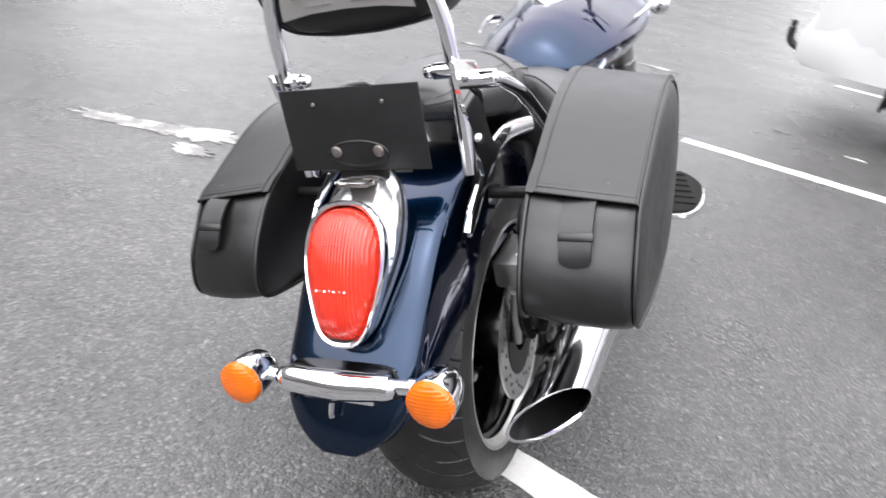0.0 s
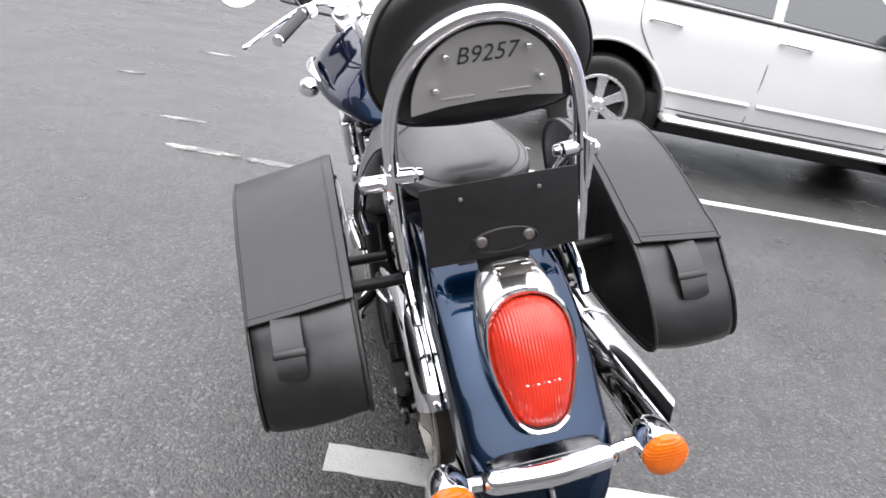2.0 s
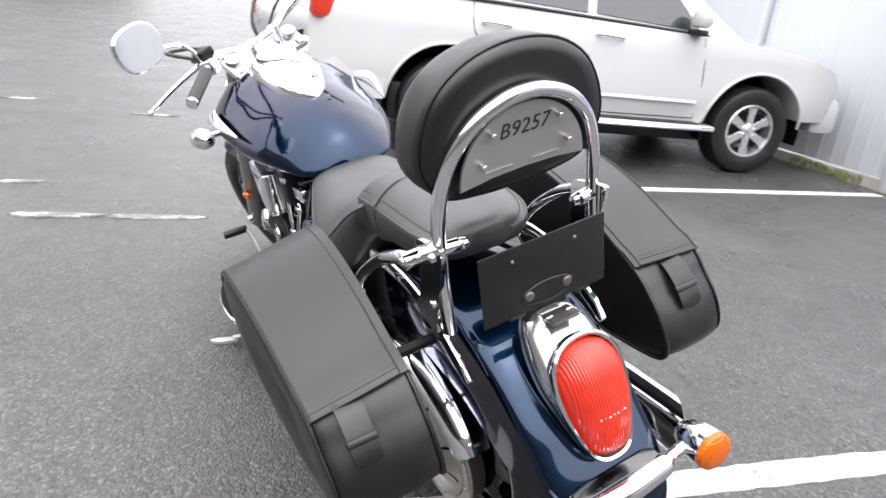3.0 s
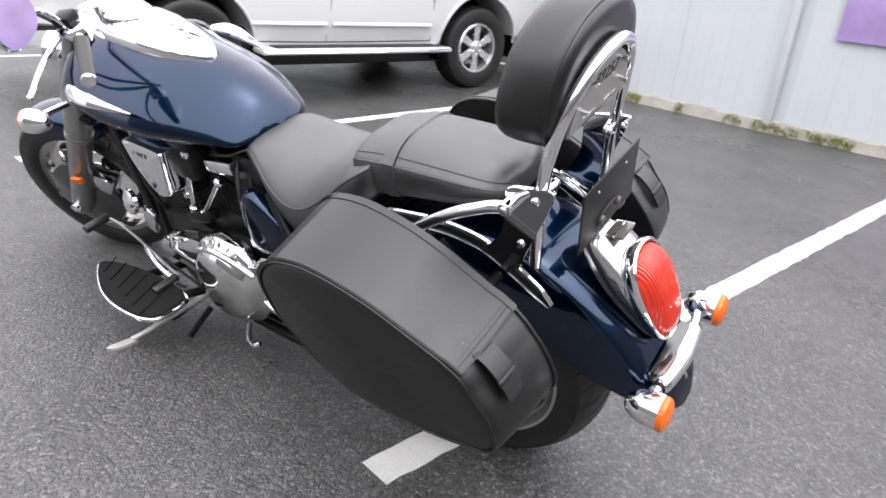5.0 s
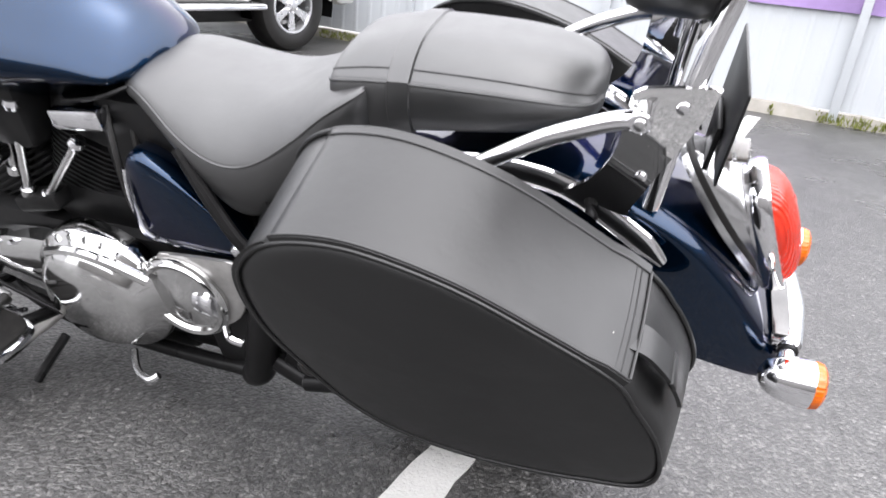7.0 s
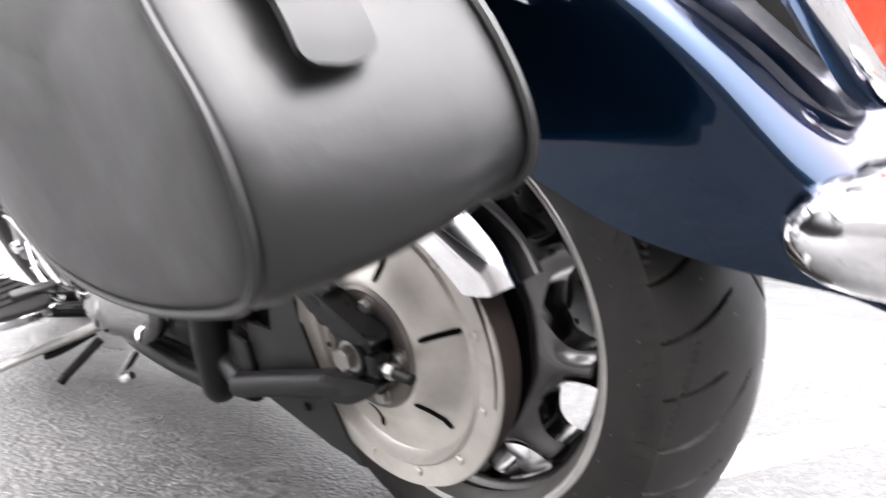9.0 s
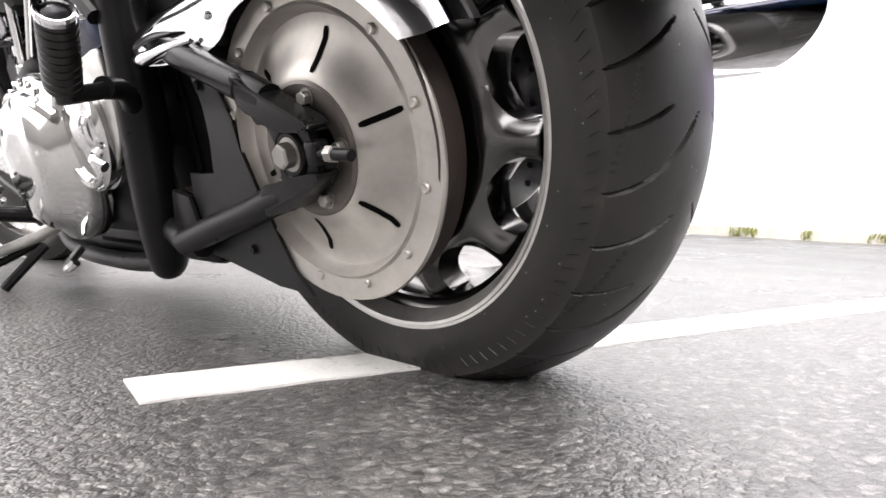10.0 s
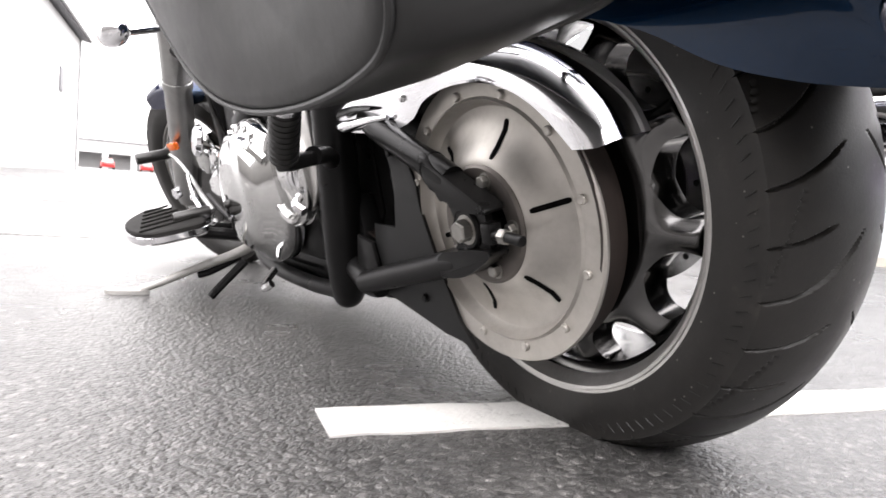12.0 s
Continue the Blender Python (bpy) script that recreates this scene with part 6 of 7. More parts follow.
def build_engine():
    e = empty("engine", None, BIKE)
    part("crankcase", rbox((0.3, 0.52, 0.28), (0, 0.83, 0.31), 0.05), ENGINE_BLACK, e)
    part("gearbox", rbox((0.27, 0.26, 0.26), (0, 0.56, 0.36), 0.05), ENGINE_BLACK, e)
    part("front_case", rbox((0.2, 0.26, 0.3), (0, 1.08, 0.42), 0.04), ENGINE_BLACK, e)
    part("belly_pan", rbox((0.22, 0.5, 0.07), (-0.01, 0.62, 0.165), 0.02), ENGINE_BLACK, e)
    part("case_top", rbox((0.24, 0.3, 0.1), (0, 0.74, 0.47), 0.03), ENGINE_BLACK, e)
    part("sump", rbox((0.24, 0.42, 0.08), (0, 0.84, 0.145), 0.025), ENGINE_BLACK, e)
    for name, foot, ax in (("rear_cylinder", (0, 0.825, 0.455), (0, -0.36, 0.93)), ("front_cylinder", (0, 0.97, 0.455), (0, 0.5, 0.86))):
        A = Vector(ax).normalized()
        core = part(name, rod(Vector(foot), Vector(foot) + A * 0.2, 0.085, seg=28), ENGINE_BLACK, e)
        fin = part("cooling_fin", fins(bmesh.new(), Vector(foot) + A * 0.015, ax, 1, 0.0125, 0.112, 0.105, 0.005), ENGINE_BLACK, core)
        for k in range(1, 14):
            again("cooling_fin", fin, core, Matrix.Translation(A * 0.0125 * k))
        head = bmesh.new()
        side = Vector((0, A.z, -A.y))
        c = Vector(foot) + A * 0.195
        loft(head, [[c + Vector((u, 0, 0)) + side * v + A * h for u, v in oval(0, 0, 0.115 * k, 0.1 * k, 28, 0.6)] for h, k in ((0, 0.96), (0.012, 1.0), (0.035, 1.0), (0.055, 0.9), (0.065, 0.6))])
        part("rocker_cover", head, ENGINE_BLACK, core)
    part("rocker_box_trim", rbox((0.03, 0.115, 0.04), (-0.128, 0.727, 0.688), 0.008, (-8, 0, 0)), CHROME, e, "chrome rocker box trim")
    part("front_rocker_trim", rbox((0.03, 0.1, 0.05), (-0.11, 1.1, 0.66), 0.01, (25, 0, 0)), CHROME, e)
    # pushrod tubes
    for p, q in (((-0.14, 0.858, 0.7), (-0.142, 0.907, 0.512)), ((-0.14, 0.742, 0.64), (-0.142, 0.855, 0.508)), ((-0.125, 0.9, 0.71), (-0.13, 0.935, 0.55))):
        r = part("pushrod_tube", rod(p, q, 0.0085), DULL_CHROME, e)
        part("pushrod_collar", lathe([(0.0, -0.012), (0.013, -0.01), (0.016, 0.0), (0.013, 0.01), (0.0, 0.012)], p, Vector(p) - Vector(q), 14), CHROME, r)
        part("pushrod_foot", rod(Vector(q), Vector(q) + (Vector(q) - Vector(p)).normalized() * 0.02, 0.014), DULL_CHROME, r)
    part("lifter_block", rbox((0.05, 0.11, 0.035), (-0.135, 0.885, 0.485), 0.008, (-15, 0, 0)), ENGINE_BLACK, e)
    # air cleaner: shield-shaped chrome cover standing off a black box
    o = smooth2([(1.068, 0.722), (0.98, 0.722), (0.905, 0.716), (0.9, 0.70), (0.913, 0.64), (0.924, 0.575), (0.955, 0.556), (0.985, 0.56), (1.02, 0.592), (1.052, 0.64), (1.07, 0.69)], 4)

    def sh(scale, x):
        return [(x, 0.985 + (y - 0.985) * scale, 0.66 + (z - 0.66) * scale) for y, z in o]
    ac = part("air_cleaner", loft(bmesh.new(), [sh(0.9, -0.13), sh(1.0, -0.135), sh(1.02, -0.17), sh(1.0, -0.188), sh(0.96, -0.195), sh(0.7, -0.199), sh(0.3, -0.201)]), CHROME, e, "shield-shaped chrome air cleaner cover", sharp=40)
    part("air_box", rbox((0.1, 0.12, 0.13), (-0.1, 0.9, 0.67), 0.02), PLASTIC, e)
    for k, y in enumerate((1.02, 1.0, 0.985, 0.967)):
        part("badge_digit", rbox((0.003, 0.004 if k == 0 else 0.011, 0.016), (-0.199, y, 0.69), 0.001, (8, 0, 0)), BLACK, ac)
    # left covers
    dome = lathe([(0.152, 0.0), (0.152, 0.03), (0.146, 0.042), (0.125, 0.056), (0.118, 0.07), (0.1, 0.085), (0.06, 0.094), (0, 0.097)], (-0.158, 0.748, 0.33), (-1, 0, 0), 56)
    d = part("alternator_cover", dome, ALLOY, e, "domed polished alloy engine cover", sharp=40)
    for k in range(9):
        a = math.radians(20 + 40 * k)
        part("cover_bolt", hexbolt((-0.188, 0.748 + 0.142 * math.cos(a), 0.33 + 0.142 * math.sin(a)), (-1, 0, 0), 0.006, 0.012), CHROME, d)
    part("cover_ridge", tube([(-0.215, 0.83, 0.425), (-0.22, 0.76, 0.447), (-0.217, 0.68, 0.435), (-0.205, 0.62, 0.4)], 0.011, 8), ALLOY, d)
    for k in range(5):
        a = math.radians(66 + 14 * k)
        rib = part("cover_rib", rbox((0.02, 0.004, 0.016), (0, 0, 0), 0.0015), ALLOY, d)
        rib.matrix_basis = Matrix.Translation((-0.2, 0.748 + 0.138 * math.cos(a), 0.33 + 0.138 * math.sin(a))) @ Matrix.Rotation(a - math.pi / 2, 4, 'X')
    rc = part("pulley_cover", lathe([(0.095, 0.0), (0.095, 0.008), (0.0905, 0.01), (0.0905, 0.015), (0.094, 0.017), (0.094, 0.025), (0.089, 0.028), (0.086, 0.034), (0.078, 0.032), (0.074, 0.025), (0.06, 0.028), (0.03, 0.032), (0.018, 0.038), (0, 0.039)], (-0.172, 0.552, 0.368), (-1, 0, 0), 56), ALLOY, e, "round polished alloy pulley cover", sharp=40)
    part("cover_bracket", slab(smooth2([(0.6, 0.45), (0.55, 0.468), (0.47, 0.478), (0.425, 0.48), (0.42, 0.44), (0.43, 0.36), (0.5, 0.3), (0.6, 0.33)], 4), -0.188, -0.18, 0.003), RIM_LIP, e)
    part("cover_latch", tube([(-0.215, 0.455, 0.34), (-0.23, 0.44, 0.33), (-0.225, 0.42, 0.318)], 0.008, 8), CHROME, e)
    long = bmesh.new()
    loft(long, [[(x, y, z) for x, z in ((-0.15, zc + h), (-0.185, zc + h * 0.95), (-0.205, zc + h * 0.4), (-0.205, zc - h * 0.4), (-0.185, zc - h * 0.95), (-0.15, zc - h))] for y, zc, h in ((0.8, 0.34, 0.085), (0.9, 0.34, 0.08), (0.97, 0.34, 0.07), (1.04, 0.338, 0.052), (1.07, 0.335, 0.03))])
    part("shift_cover", long, ALLOY, e, sharp=50)
    for y in (0.95, 1.0, 1.04):
        part("cover_bolt", hexbolt((-0.19, y, 0.405 - (y - 0.93) * 0.25), (-1, 0, 0.4), 0.006, 0.012), CHROME, e)
    part("drain_lever", tube([(-0.2, 0.73, 0.165), (-0.235, 0.7, 0.15), (-0.25, 0.66, 0.15), (-0.24, 0.64, 0.16)], 0.008, 8), DULL_CHROME, e)
    part("right_cover", lathe([(0.15, 0.0), (0.15, 0.03), (0.13, 0.05), (0.08, 0.07), (0, 0.075)], (0.15, 0.74, 0.34), (1, 0, 0), 40), ALLOY, e)
    part("horn", lathe([(0.04, 0.0), (0.044, 0.005), (0.04, 0.016), (0.028, 0.022), (0, 0.024)], (-0.163, 1.225, 0.443), (-1, 0.12, 0.25), 28), CHROME, e, "round chrome horn cover")
    part("horn_bracket", rbox((0.02, 0.06, 0.09), (-0.15, 1.18, 0.38), 0.01, (20, 0, 0)), DULL_CHROME, e)
    # wiring and hoses in the vee
    for pts in ([(-0.12, 1.12, 0.72), (-0.14, 1.14, 0.62), (-0.13, 1.16, 0.5), (-0.1, 1.15, 0.4)], [(-0.1, 0.64, 0.7), (-0.13, 0.62, 0.6), (-0.12, 0.6, 0.5)], [(-0.11, 0.68, 0.71), (-0.15, 0.65, 0.63), (-0.16, 0.64, 0.54), (-0.12, 0.66, 0.46)]):
        part("cable", tube(pts, 0.006, 8), RUBBER, e)
    part("filler_block", rbox((0.23, 0.3, 0.34), (0, 0.57, 0.56), 0.03), ENGINE_BLACK, e)
    part("radiator", rbox((0.2, 0.05, 0.34), (0, 1.29, 0.5), 0.012, (-8, 0, 0)), BLACK, e)
    return e


def build_side_covers():
    for s in (-1, 1):
        o = smooth2([(0.618, 0.648), (0.6, 0.664), (0.565, 0.655), (0.5, 0.612), (0.44, 0.556), (0.415, 0.515), (0.42, 0.482), (0.47, 0.472), (0.56, 0.47), (0.625, 0.478), (0.636, 0.52), (0.63, 0.6)], 4)

        def ring(k, x):
            return [(x * s, 0.545 + (y - 0.545) * k, 0.55 + (z - 0.55) * k) for y, z in o]
        c = part("side_cover", loft(bmesh.new(), [ring(0.95, 0.12), ring(1.0, 0.125), ring(1.0, 0.15), ring(0.985, 0.162), ring(0.95, 0.1705), ring(0.9, 0.175), ring(0.6, 0.179), ring(0.2, 0.18)]), BLUE, BIKE, "dark blue side cover panel", sharp=50)
        part("cover_edge", tube([(0.168 * s, y, z) for y, z in ((0.622, 0.63), (0.63, 0.56), (0.618, 0.49), (0.57, 0.476))], 0.005, 8), CHROME, c)
        part("frame_rail", tube([(0.165 * s, 0.5, 0.69), (0.185 * s, 0.455, 0.635), (0.2 * s, 0.4, 0.56), (0.2 * s, 0.36, 0.515)], 0.012, 10), BLACK, BIKE)
        part("rail_bolt", dome_bolt((0.2 * s, 0.4, 0.53), (s, 0, 0), 0.012, 0.01), CHROME, BIKE)
        peg = part("passenger_peg", rod((0.312 * s, 0.224, 0.425), (0.322 * s, 0.15, 0.495), 0.0195, seg=24), RUBBER, BIKE, "folded passenger footpeg with ribbed rubber")
        rib = bmesh.new()
        for k in range(9):
            c = Vector((0.312 * s, 0.224, 0.425)).lerp(Vector((0.322 * s, 0.15, 0.495)), 0.08 + 0.1 * k)
            lathe([(0.019, -0.0026), (0.0208, -0.0016), (0.0208, 0.0016), (0.019, 0.0026)], c, (0.01 * s, -0.074, 0.07), 24, rib)
        part("rubber_rib", rib, RUBBER, peg, kind="stuff")
        part("peg_cap", lathe([(0.0202, -0.006), (0.0212, 0.0), (0.0195, 0.004), (0.0165, 0.003), (0.016, -0.002), (0.0, -0.001)], (0.3225 * s, 0.1485, 0.496), (0.01 * s, -0.074, 0.07), 28), CHROME, peg, "chrome end ring")
        part("peg_clevis", rbox((0.055, 0.03, 0.02), (0.29 * s, 0.236, 0.417), 0.005, (0, 0, -20 * s)), BLACK, peg)
        part("peg_arm", tube([(0.265 * s, 0.235, 0.42), (0.23 * s, 0.27, 0.415), (0.19 * s, 0.35, 0.4), (0.165 * s, 0.42, 0.39)], [0.014, 0.013, 0.014, 0.018], 12), BLACK, peg)
        part("peg_bracket", slab([(0.3, 0.2), (0.34, 0.19), (0.38, 0.22), (0.36, 0.27), (0.31, 0.26)], 0.156 * s, 0.168 * s, 0.006), BLACK, BIKE)


def build_exhaust():
    ex = empty("exhaust", None, BIKE)
    r, cx = 0.053, 0.277
    bm = bmesh.new()
    rings = []
    n = 40
    for y, z, k in ((0.55, 0.335, 0.7), (0.5, 0.337, 0.86), (0.42, 0.34, 1.0), (0.1, 0.347, 1.0), (-0.1, 0.35, 1.0)):
        rings.append([(cx + r * k * math.cos(a), y, z + r * k * math.sin(a)) for a in (2 * math.pi * q / n for q in range(n))])
    for k in (1.0, 0.97, 0.9):
        rings.append([(cx + r * k * math.cos(a), -0.325 + r * (1.35 * math.cos(a) - 0.5 * math.sin(a)) + (0.004 if k < 0.95 else 0), 0.353 + r * k * math.sin(a)) for a in (2 * math.pi * q / n for q in range(n))])
    loft(bm, rings, True, (True, False))
    mu = part("silencer", bm, CHROME, ex, "long chrome silencer with a slash-cut tip", sharp=40)
    inner = bmesh.new()
    loft(inner, [[(cx + r * 0.9 * math.cos(a), y + (r * (1.35 * math.cos(a) - 0.5 * math.sin(a)) if y < -0.2 else 0), z + r * 0.9 * math.sin(a)) for a in (2 * math.pi * q / n for q in range(n))] for y, z in ((-0.321, 0.353), (-0.1, 0.35))], True, (False, True))
    part("tip_bore", inner, BLACK, mu, "sooty inside of the tip")
    part("silencer_strap", lathe([(0.056, -0.012), (0.058, -0.008), (0.058, 0.008), (0.056, 0.012)], (cx, 0.05, 0.348), (0, 1, 0), 32), DULL_CHROME, mu)
    part("rear_header", tube([(0.1, 0.72, 0.62), (0.2, 0.68, 0.58), (0.24, 0.66, 0.48), (0.26, 0.62, 0.38), (cx, 0.53, 0.335)], 0.026, 14), CHROME, ex)
    part("front_header", tube([(0.1, 1.1, 0.62), (0.2, 1.16, 0.56), (0.24, 1.12, 0.4), (0.25, 0.95, 0.28), (0.26, 0.75, 0.28), (cx, 0.54, 0.33)], 0.026, 14), CHROME, ex)
    part("heat_shield", tube([(0.235, 1.1, 0.4), (0.278, 0.95, 0.29), (0.285, 0.75, 0.29)], 0.03, 14, flat=0.8), CHROME, ex)
    part("silencer_hanger", slab([(0.05, 0.38), (0.12, 0.4), (0.16, 0.47), (0.08, 0.5), (0.02, 0.44)], 0.19, 0.2, 0.004), BLACK, ex)


def build_footboards():
    for s in (-1, 1):
        o = smooth2([(0.325, 1.275), (0.37, 1.22), (0.408, 1.14), (0.424, 1.06), (0.424, 0.97), (0.41, 0.91), (0.38, 0.875), (0.3, 0.87), (0.27, 0.9), (0.262, 1.0), (0.27, 1.12), (0.295, 1.23)], 4)
        tilt = pose(0, 0, 0.268) @ pose(0, 1.05, 0, 2, 0, 0) @ pose(0, -1.05, 0)

        def ring(k, z):
            return [tilt @ Vector(((0.345 + (u - 0.345) * k) * s, 1.06 + (v - 1.06) * k, z)) for u, v in o]
        fb = part("footboard", loft(bmesh.new(), [ring(0.96, -0.012), ring(1.0, -0.006), ring(1.0, 0.006), ring(0.96, 0.008)]), CHROME, BIKE, "rubber-topped footboard with chrome edge", sharp=40)
        part("rubber_pad", loft(bmesh.new(), [ring(0.95, 0.006), ring(0.95, 0.014), ring(0.92, 0.017)]), PAD, fb)
        rib = bmesh.new()
        for k in range(6):
            v = 0.93 + 0.055 * k
            p, q = tilt @ Vector((0.285 * s, v + 0.03, 0.019)), tilt @ Vector(((0.41 - 0.012 * k) * s, v, 0.019))
            tube([p, q], 0.0026, 6, 1, False, rib)
        part("pad_rib", rib, PAD, fb, kind="stuff")
        part("board_bracket", tube([(0.3 * s, 0.95, 0.255), (0.24 * s, 0.93, 0.235), (0.14 * s, 0.92, 0.2)], 0.014, 10), BLACK, fb)
        part("board_bracket", tube([(0.3 * s, 1.14, 0.255), (0.24 * s, 1.13, 0.235), (0.12 * s, 1.12, 0.2)], 0.014, 10), BLACK, fb)
    sl = part("shift_lever", tube([(-0.25, 1.25, 0.424), (-0.24, 1.2, 0.405), (-0.238, 1.1, 0.36), (-0.236, 1.04, 0.315), (-0.236, 0.97, 0.287)], [0.0048, 0.0048, 0.005, 0.006, 0.0055], 10), FORK, BIKE, "heel and toe shift lever")
    for y, z in ((1.253, 0.424), (0.97, 0.288)):
        part("lever_rubber", lathe([(0, 0), (0.012, 0.0), (0.0145, 0.006), (0.0145, 0.078), (0.012, 0.084), (0, 0.084)], (-0.244, y, z), (-1, 0, 0), 16), RUBBER, sl)
    part("heel_lever", tube([(-0.25, 1.08, 0.372), (-0.254, 1.05, 0.322), (-0.252, 1.0, 0.286), (-0.25, 0.955, 0.262), (-0.248, 0.925, 0.27)], [0.0045, 0.0065, 0.0075, 0.0065, 0.005], 10), CHROME, sl, "polished heel lever")
    part("linkage_clevis", rbox((0.016, 0.03, 0.018), (-0.238, 1.01, 0.279), 0.004, (24, 0, 0)), CHROME, sl)
    for y, z in ((1.048, 0.318), (0.998, 0.286)):
        part("linkage_bolt", hexbolt((-0.256, y, z), (-1, 0, 0), 0.0075, 0.007), CHROME, sl)
    part("shift_rod", rod((-0.222, 1.05, 0.318), (-0.222, 0.86, 0.255), 0.0045), BLACK, sl)
    bl = part("brake_pedal", tube([(0.24, 1.28, 0.39), (0.24, 1.2, 0.34), (0.235, 1.1, 0.28)], 0.009, 10), DULL_CHROME, BIKE)
    part("pedal_pad", rbox((0.07, 0.05, 0.016), (0.28, 1.3, 0.4), 0.006, (30, 0, 0)), RUBBER, bl)
    # side stand down on the left
    stand = part("side_stand", tube([(-0.15, 0.93, 0.2), (-0.2, 0.95, 0.18), (-0.3, 0.985, 0.162), (-0.39, 1.02, 0.143), (-0.425, 1.035, 0.14)], [0.013, 0.012, 0.0095, 0.0085, 0.0085], 12), STAND, BIKE, "bare metal side stand resting on the ground")
    o = smooth2([(-0.412, 1.024), (-0.44, 1.019), (-0.47, 1.02), (-0.492, 1.03), (-0.5, 1.044), (-0.488, 1.05), (-0.455, 1.05), (-0.415, 1.045)], 4)
    gz = math.tan(radians(16.7))
    part("stand_foot", loft(bmesh.new(), [[(u, v, -u * gz + h) for u, v in o] for h in (0.0, 0.01)]), STAND, stand)
    part("stand_spring", tube([(-0.2, 0.97, 0.165), (-0.27, 0.99, 0.145), (-0.3, 1.0, 0.142)], 0.009, 10), BLACK, stand)
    part("stand_stop", tube([(-0.21, 0.9, 0.165), (-0.28, 0.92, 0.115), (-0.3, 0.925, 0.1)], 0.01, 8), BLACK, stand)


# ---- front end, turned to the left lock ----
FY, FZ, RAKE = 1.72, 0.31, radians(32)
UP = Vector((0, -math.sin(RAKE), math.cos(RAKE)))
FWD = Vector((0, math.cos(RAKE), math.sin(RAKE)))
PIV = Vector((0, FY, FZ)) - FWD * 0.045
STEER = Matrix.Translation(PIV) @ Matrix.Rotation(radians(19), 4, UP) @ Matrix.Translation(-PIV)
BARS = Matrix.Translation(PIV) @ Matrix.Rotation(radians(30), 4, UP) @ Matrix.Translation(-PIV)
UNSTEER = BARS.inverted()


def straight(p):
    """Where a point of the turned front end lies with the bars straight."""
    return UNSTEER @ Vector(p)


def build_front_end():
    fw = empty("front_wheel", STEER @ pose(0, FY, FZ), BIKE)
    part("tyre", tread_tyre(0.322, 0.225, 0.085, 0.8, 0.005, 12, 480), TYRE, fw, "black front tyre", sharp=40)
    part("rim", lathe([(0.222, -0.045), (0.234, -0.05), (0.234, -0.042), (0.214, -0.036), (0.2, 0), (0.214, 0.036), (0.234, 0.042), (0.234, 0.05), (0.222, 0.045)], (0, 0, 0), (1, 0, 0), 72), RIM_LIP, fw)
    cast_spokes(fw, 7, 0.04, 0.2, DARK_ALLOY, 0.018, 0.014)
    part("hub", lathe([(0, -0.07), (0.045, -0.07), (0.05, 0), (0.045, 0.07), (0, 0.07)], (0, 0, 0), (1, 0, 0), 32), ALLOY, fw)
    brake_disc(fw, -0.078, 0.149)
    ff = empty("front_fork", STEER, BIKE)
    refl, blink = (STEER.inverted() @ Vector(p) for p in ((-0.15, 1.572, 0.436), (-0.287, 1.38, 0.752)))
    for s in (-1, 1):
        a = Vector((0.118 * s, FY, FZ))
        part("fork_slider", lathe([(0, -0.05), (0.03, -0.05), (0.036, -0.03), (0.04, 0.0), (0.04, 0.36), (0.044, 0.37), (0.044, 0.39), (0.036, 0.4), (0.0, 0.4)], a, UP, 24), FORK, ff, "dull alloy fork leg")
        part("fork_cover", lathe([(0.0, 0.39), (0.042, 0.39), (0.042, 0.72), (0.03, 0.74), (0.026, 0.86), (0.0, 0.862)], a, UP, 24), FORK, ff)
        part("axle_cap", lathe([(0, 0.05), (0.018, 0.05), (0.02, 0.03), (0.02, 0)], a, (s, 0, 0), 16), CHROME, ff)
        part("fork_reflector", rbox((0.016, 0.046, 0.024), (0, 0, 0), 0.004), AMBER_LENS, ff, "small amber side reflector").matrix_basis = Matrix.Translation((s * 0.168, refl.y - 0.012, refl.z))
        # indicators on stalks
        ip = Vector((s * -blink.x, blink.y, blink.z))
        ind = part("front_indicator", lathe([(0, 0.075), (0.012, 0.073), (0.026, 0.06), (0.036, 0.03), (0.038, 0.0), (0.035, -0.012), (0.02, -0.018), (0, -0.019)], ip, (0, -1, 0), 28), CHROME, ff, "chrome bullet indicator")
        part("amber_lens", lathe([(0.036, 0.008), (0.034, 0.016), (0.02, 0.022), (0, 0.023)], ip, (0, 1, 0), 28), AMBER_LENS, ind)
        part("indicator_stalk", rod(a + UP * (ip - a).dot(UP) + Vector((0.03 * s, 0, 0)), ip, 0.011), CHROME, ind)
    for t, w in ((0.5, 0.034), (0.72, 0.04), (0.83, 0.03)):
        c = Vector((0, FY, FZ)) + UP * t - FWD * 0.02
        tr = part("triple_clamp", rbox((0.3, 0.1, w), (0, 0, 0), 0.012), CHROME if t > 0.8 else BLACK, ff)
        tr.matrix_basis = Matrix.Translation(c) @ pose(0, 0, 0, math.degrees(RAKE), 0, 0)
    # mudguard
    bm = bmesh.new()
    rings = []
    for k in range(31):
        a = radians(64 + 62 * k / 30)
        d = Vector((0, math.cos(a), math.sin(a)))
        w = 0.078 * (1 - 0.35 * max(0, abs(k / 15 - 1) - 0.75) / 0.25)
        row = []
        for q in range(-9, 10):
            th = q / 9 * math.pi / 2
            row.append(Vector((0, FY, FZ)) + Vector((w * math.sin(th), 0, 0)) + d * (0.31 + 0.036 * math.cos(th)))
        skirt = 0.055 * math.sin(math.pi * k / 30) ** 0.7
        row = [row[0] - d * skirt, row[0] - d * skirt * 0.5] + row + [row[-1] - d * skirt * 0.5, row[-1] - d * skirt]
        rings.append(row)
    loft(bm, rings, False)
    bmesh.ops.solidify(bm, geom=bm.faces[:], thickness=0.003)
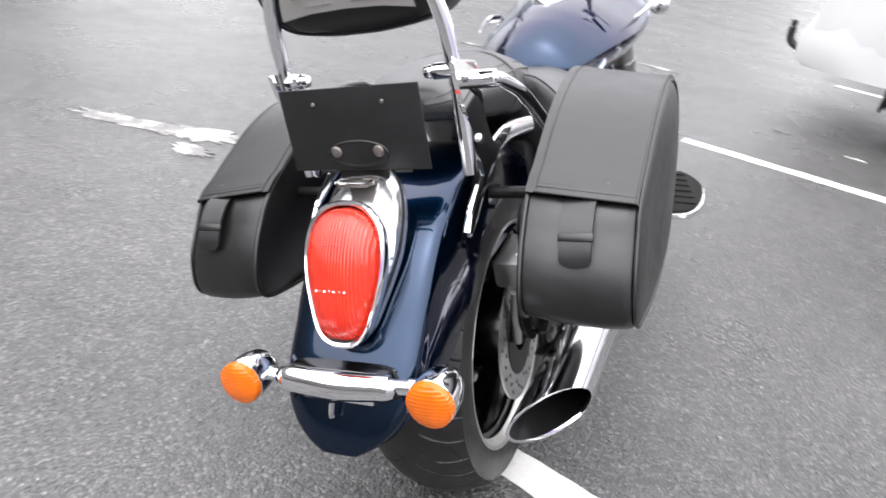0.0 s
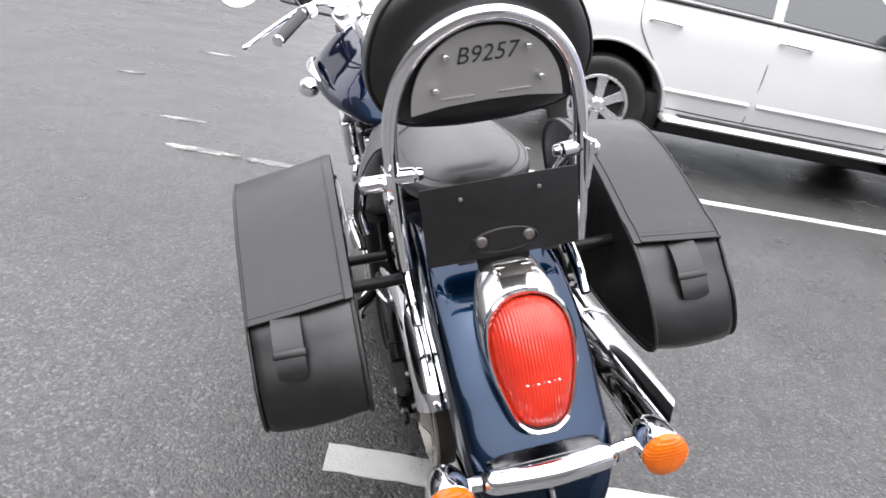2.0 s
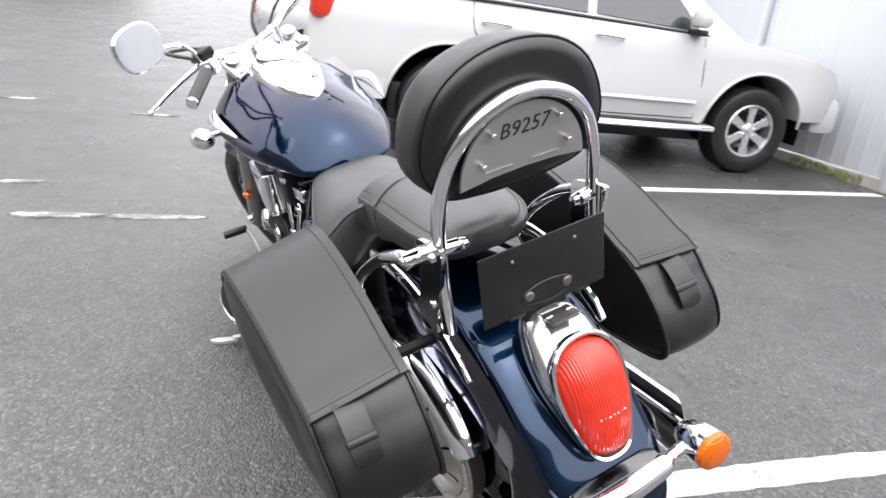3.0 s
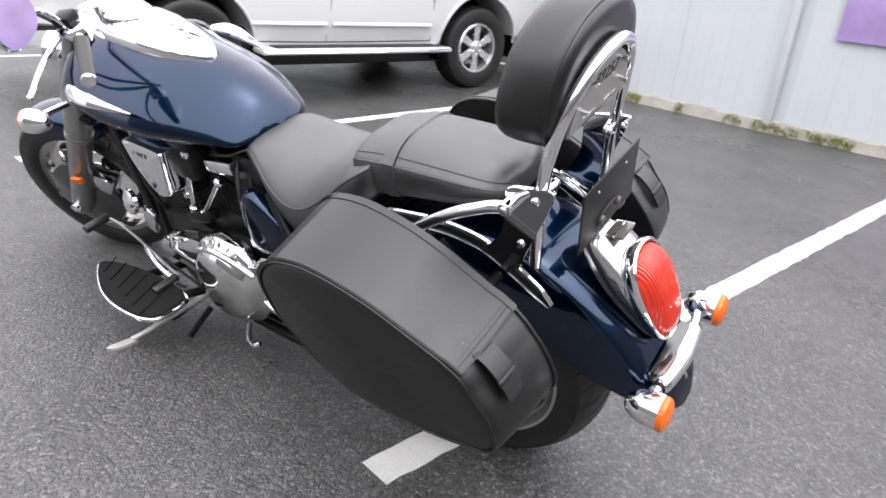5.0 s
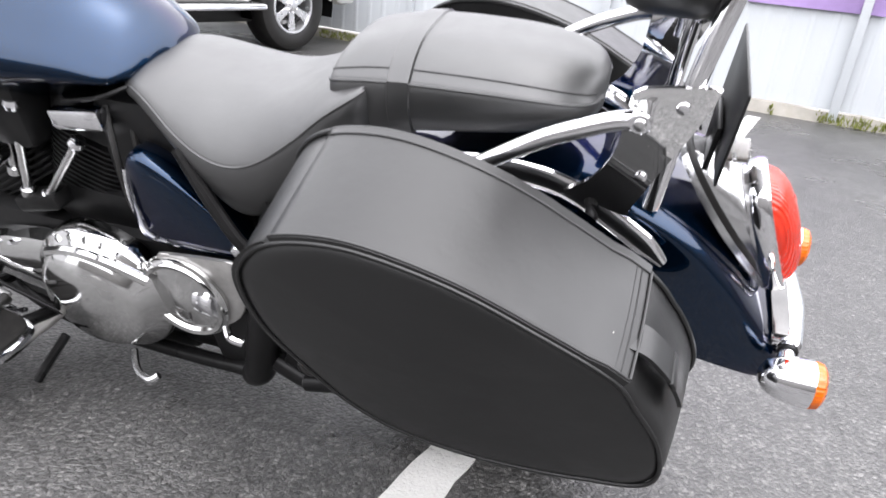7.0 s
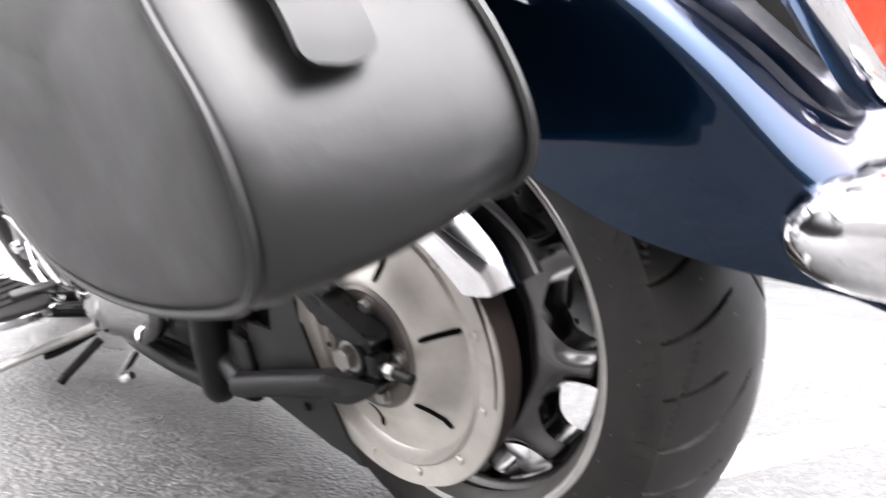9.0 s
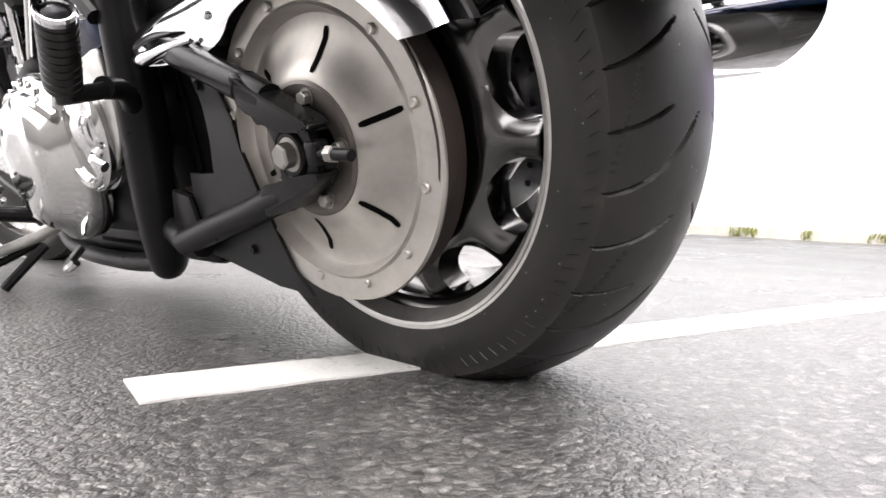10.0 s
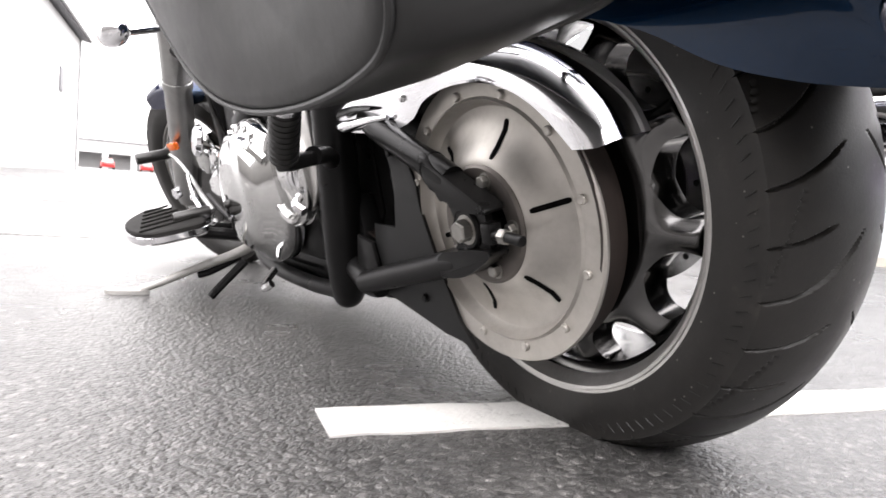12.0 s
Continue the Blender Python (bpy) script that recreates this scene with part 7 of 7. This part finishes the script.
    part("front_mudguard", bm, BLUE, ff, "dark blue front mudguard", sharp=60)
    # caliper on the left disc
    part("front_caliper", rbox((0.07, 0.11, 0.08), (-0.085, FY - 0.13, FZ + 0.09), 0.018, (30, 0, 0)), ALLOY, ff)
    # headlamp
    hc = Vector((0, FY, FZ)) + UP * 0.6 + FWD * 0.06
    hl = part("headlamp", lathe([(0, -0.11), (0.04, -0.105), (0.075, -0.08), (0.094, -0.03), (0.1, 0.02), (0.102, 0.05), (0.096, 0.056)], hc, (0, 1, 0.02), 40), CHROME, ff, "round chrome headlamp")
    part("headlamp_glass", lathe([(0.096, 0.052), (0.08, 0.064), (0.04, 0.074), (0, 0.077)], hc, (0, 1, 0.02), 36), CLEAR, hl)
    # bars and controls
    hb = empty("handlebar", BARS, BIKE)
    grip = straight((-0.331, 0.822, 1.0))
    lev = straight((-0.437, 0.904, 0.982))
    mir = straight((-0.415, 0.88, 1.158))
    gx = -grip.x
    inner = Vector((gx - 0.13, grip.y + 0.075, grip.z + 0.018))
    top = Vector((0, FY, FZ)) + UP * 0.9 - FWD * 0.03
    bar = [(gx - 0.01, grip.y + 0.005, grip.z), inner, (gx - 0.2, inner.y + 0.05, inner.z + 0.008), (0.13, top.y + 0.0, top.z + 0.03), (0.05, top.y, top.z + 0.01), (0, top.y, top.z + 0.01)]
    pts = [(-x, y, z) for x, y, z in bar] + [(x, y, z) for x, y, z in reversed(bar[:-1])]
    part("bar", tube(pts, 0.0125, 14), CHROME, hb, "swept chrome handlebar")
    for s in (-1, 1):
        part("riser", tube([(0.05 * s, top.y + 0.01, top.z - 0.06), (0.05 * s, top.y, top.z + 0.02)], 0.018, 12, 1), CHROME, hb)
        g0, g1 = Vector((s * gx, grip.y, grip.z)), Vector((s * inner.x, inner.y, inner.z))
        g = part("grip", rod(g0, g1, 0.0175, seg=20), RUBBER, hb, "black rubber grip")
        part("grip_end", rod(g0 + (g0 - g1).normalized() * 0.012, g0, 0.018, seg=18), CHROME, g)
        part("switch_pod", rbox((0.05, 0.045, 0.045), (s * (inner.x - 0.03), inner.y + 0.018, inner.z), 0.01, (0, 0, -s * 30)), CHROME, hb)
        root = Vector((s * (inner.x - 0.035), inner.y + 0.065, inner.z + 0.006))
        lv = part("lever", tube([root, root.lerp(Vector((s * -lev.x, lev.y, lev.z)), 0.5) + Vector((0, 0.012, 0)), Vector((s * -lev.x, lev.y, lev.z))], [0.009, 0.0065, 0.0055], 10), CHROME, hb, "polished hand lever")
        part("lever_ball", lathe([(0, -0.009), (0.006, -0.006), (0.008, 0), (0.006, 0.006), (0, 0.009)], (s * -lev.x, lev.y, lev.z), (1, 0, 0), 12), CHROME, lv)
        mc = Vector((s * -mir.x, mir.y, mir.z))
        mi = part("mirror", loft(bmesh.new(), [[mc + Vector((u * k, d, v * k)) for u, v in oval(0, 0, 0.072, 0.06, 36, 0.8)] for k, d in ((0.3, 0.034), (0.7, 0.026), (0.95, 0.01), (1.0, -0.004), (0.96, -0.008))]), CHROME, hb, "oval chrome rear-view mirror")
        part("mirror_glass", loft(bmesh.new(), [[mc + Vector((u, d, v)) for u, v in oval(0, 0, 0.067, 0.055, 36, 0.8)] for d in (-0.0125, -0.007)]), MIRROR, mi)
        part("mirror_stem", tube([(s * (inner.x - 0.03), inner.y + 0.04, inner.z + 0.02), (s * (inner.x - 0.01), inner.y + 0.06, inner.z + 0.08), mc + Vector((-0.05 * s, 0.03, -0.03)), mc + Vector((0, 0.03, 0))], 0.006, 10), CHROME, mi)
        part("bar_cable", tube([(s * (inner.x - 0.06), inner.y + 0.06, inner.z), (s * 0.25, top.y + 0.16, top.z + 0.1), (s * 0.1, top.y + 0.16, top.z + 0.02), (s * 0.06, top.y + 0.08, top.z - 0.16)], 0.006, 8), RUBBER, hb)
        part("bar_cable", tube([(s * (inner.x - 0.07), inner.y + 0.03, inner.z), (s * 0.22, top.y + 0.1, top.z + 0.05), (s * 0.08, top.y + 0.11, top.z - 0.06), (s * 0.05, top.y + 0.05, top.z - 0.22)], 0.005, 8), RUBBER, hb)
    part("master_cylinder", rbox((0.07, 0.05, 0.035), (inner.x - 0.05, inner.y + 0.05, inner.z + 0.035), 0.008), CHROME, hb)
    part("clutch_cover", rbox((0.05, 0.05, 0.03), (-inner.x + 0.05, inner.y + 0.05, inner.z + 0.03), 0.008), BLACK, hb)
    part("steering_head", rod(Vector((0, FY, FZ)) + UP * 0.5 - FWD * 0.05, Vector((0, FY, FZ)) + UP * 0.84 - FWD * 0.05, 0.035), BLACK, BIKE)


build_engine()
build_side_covers()
build_exhaust()
build_footboards()
build_front_end()
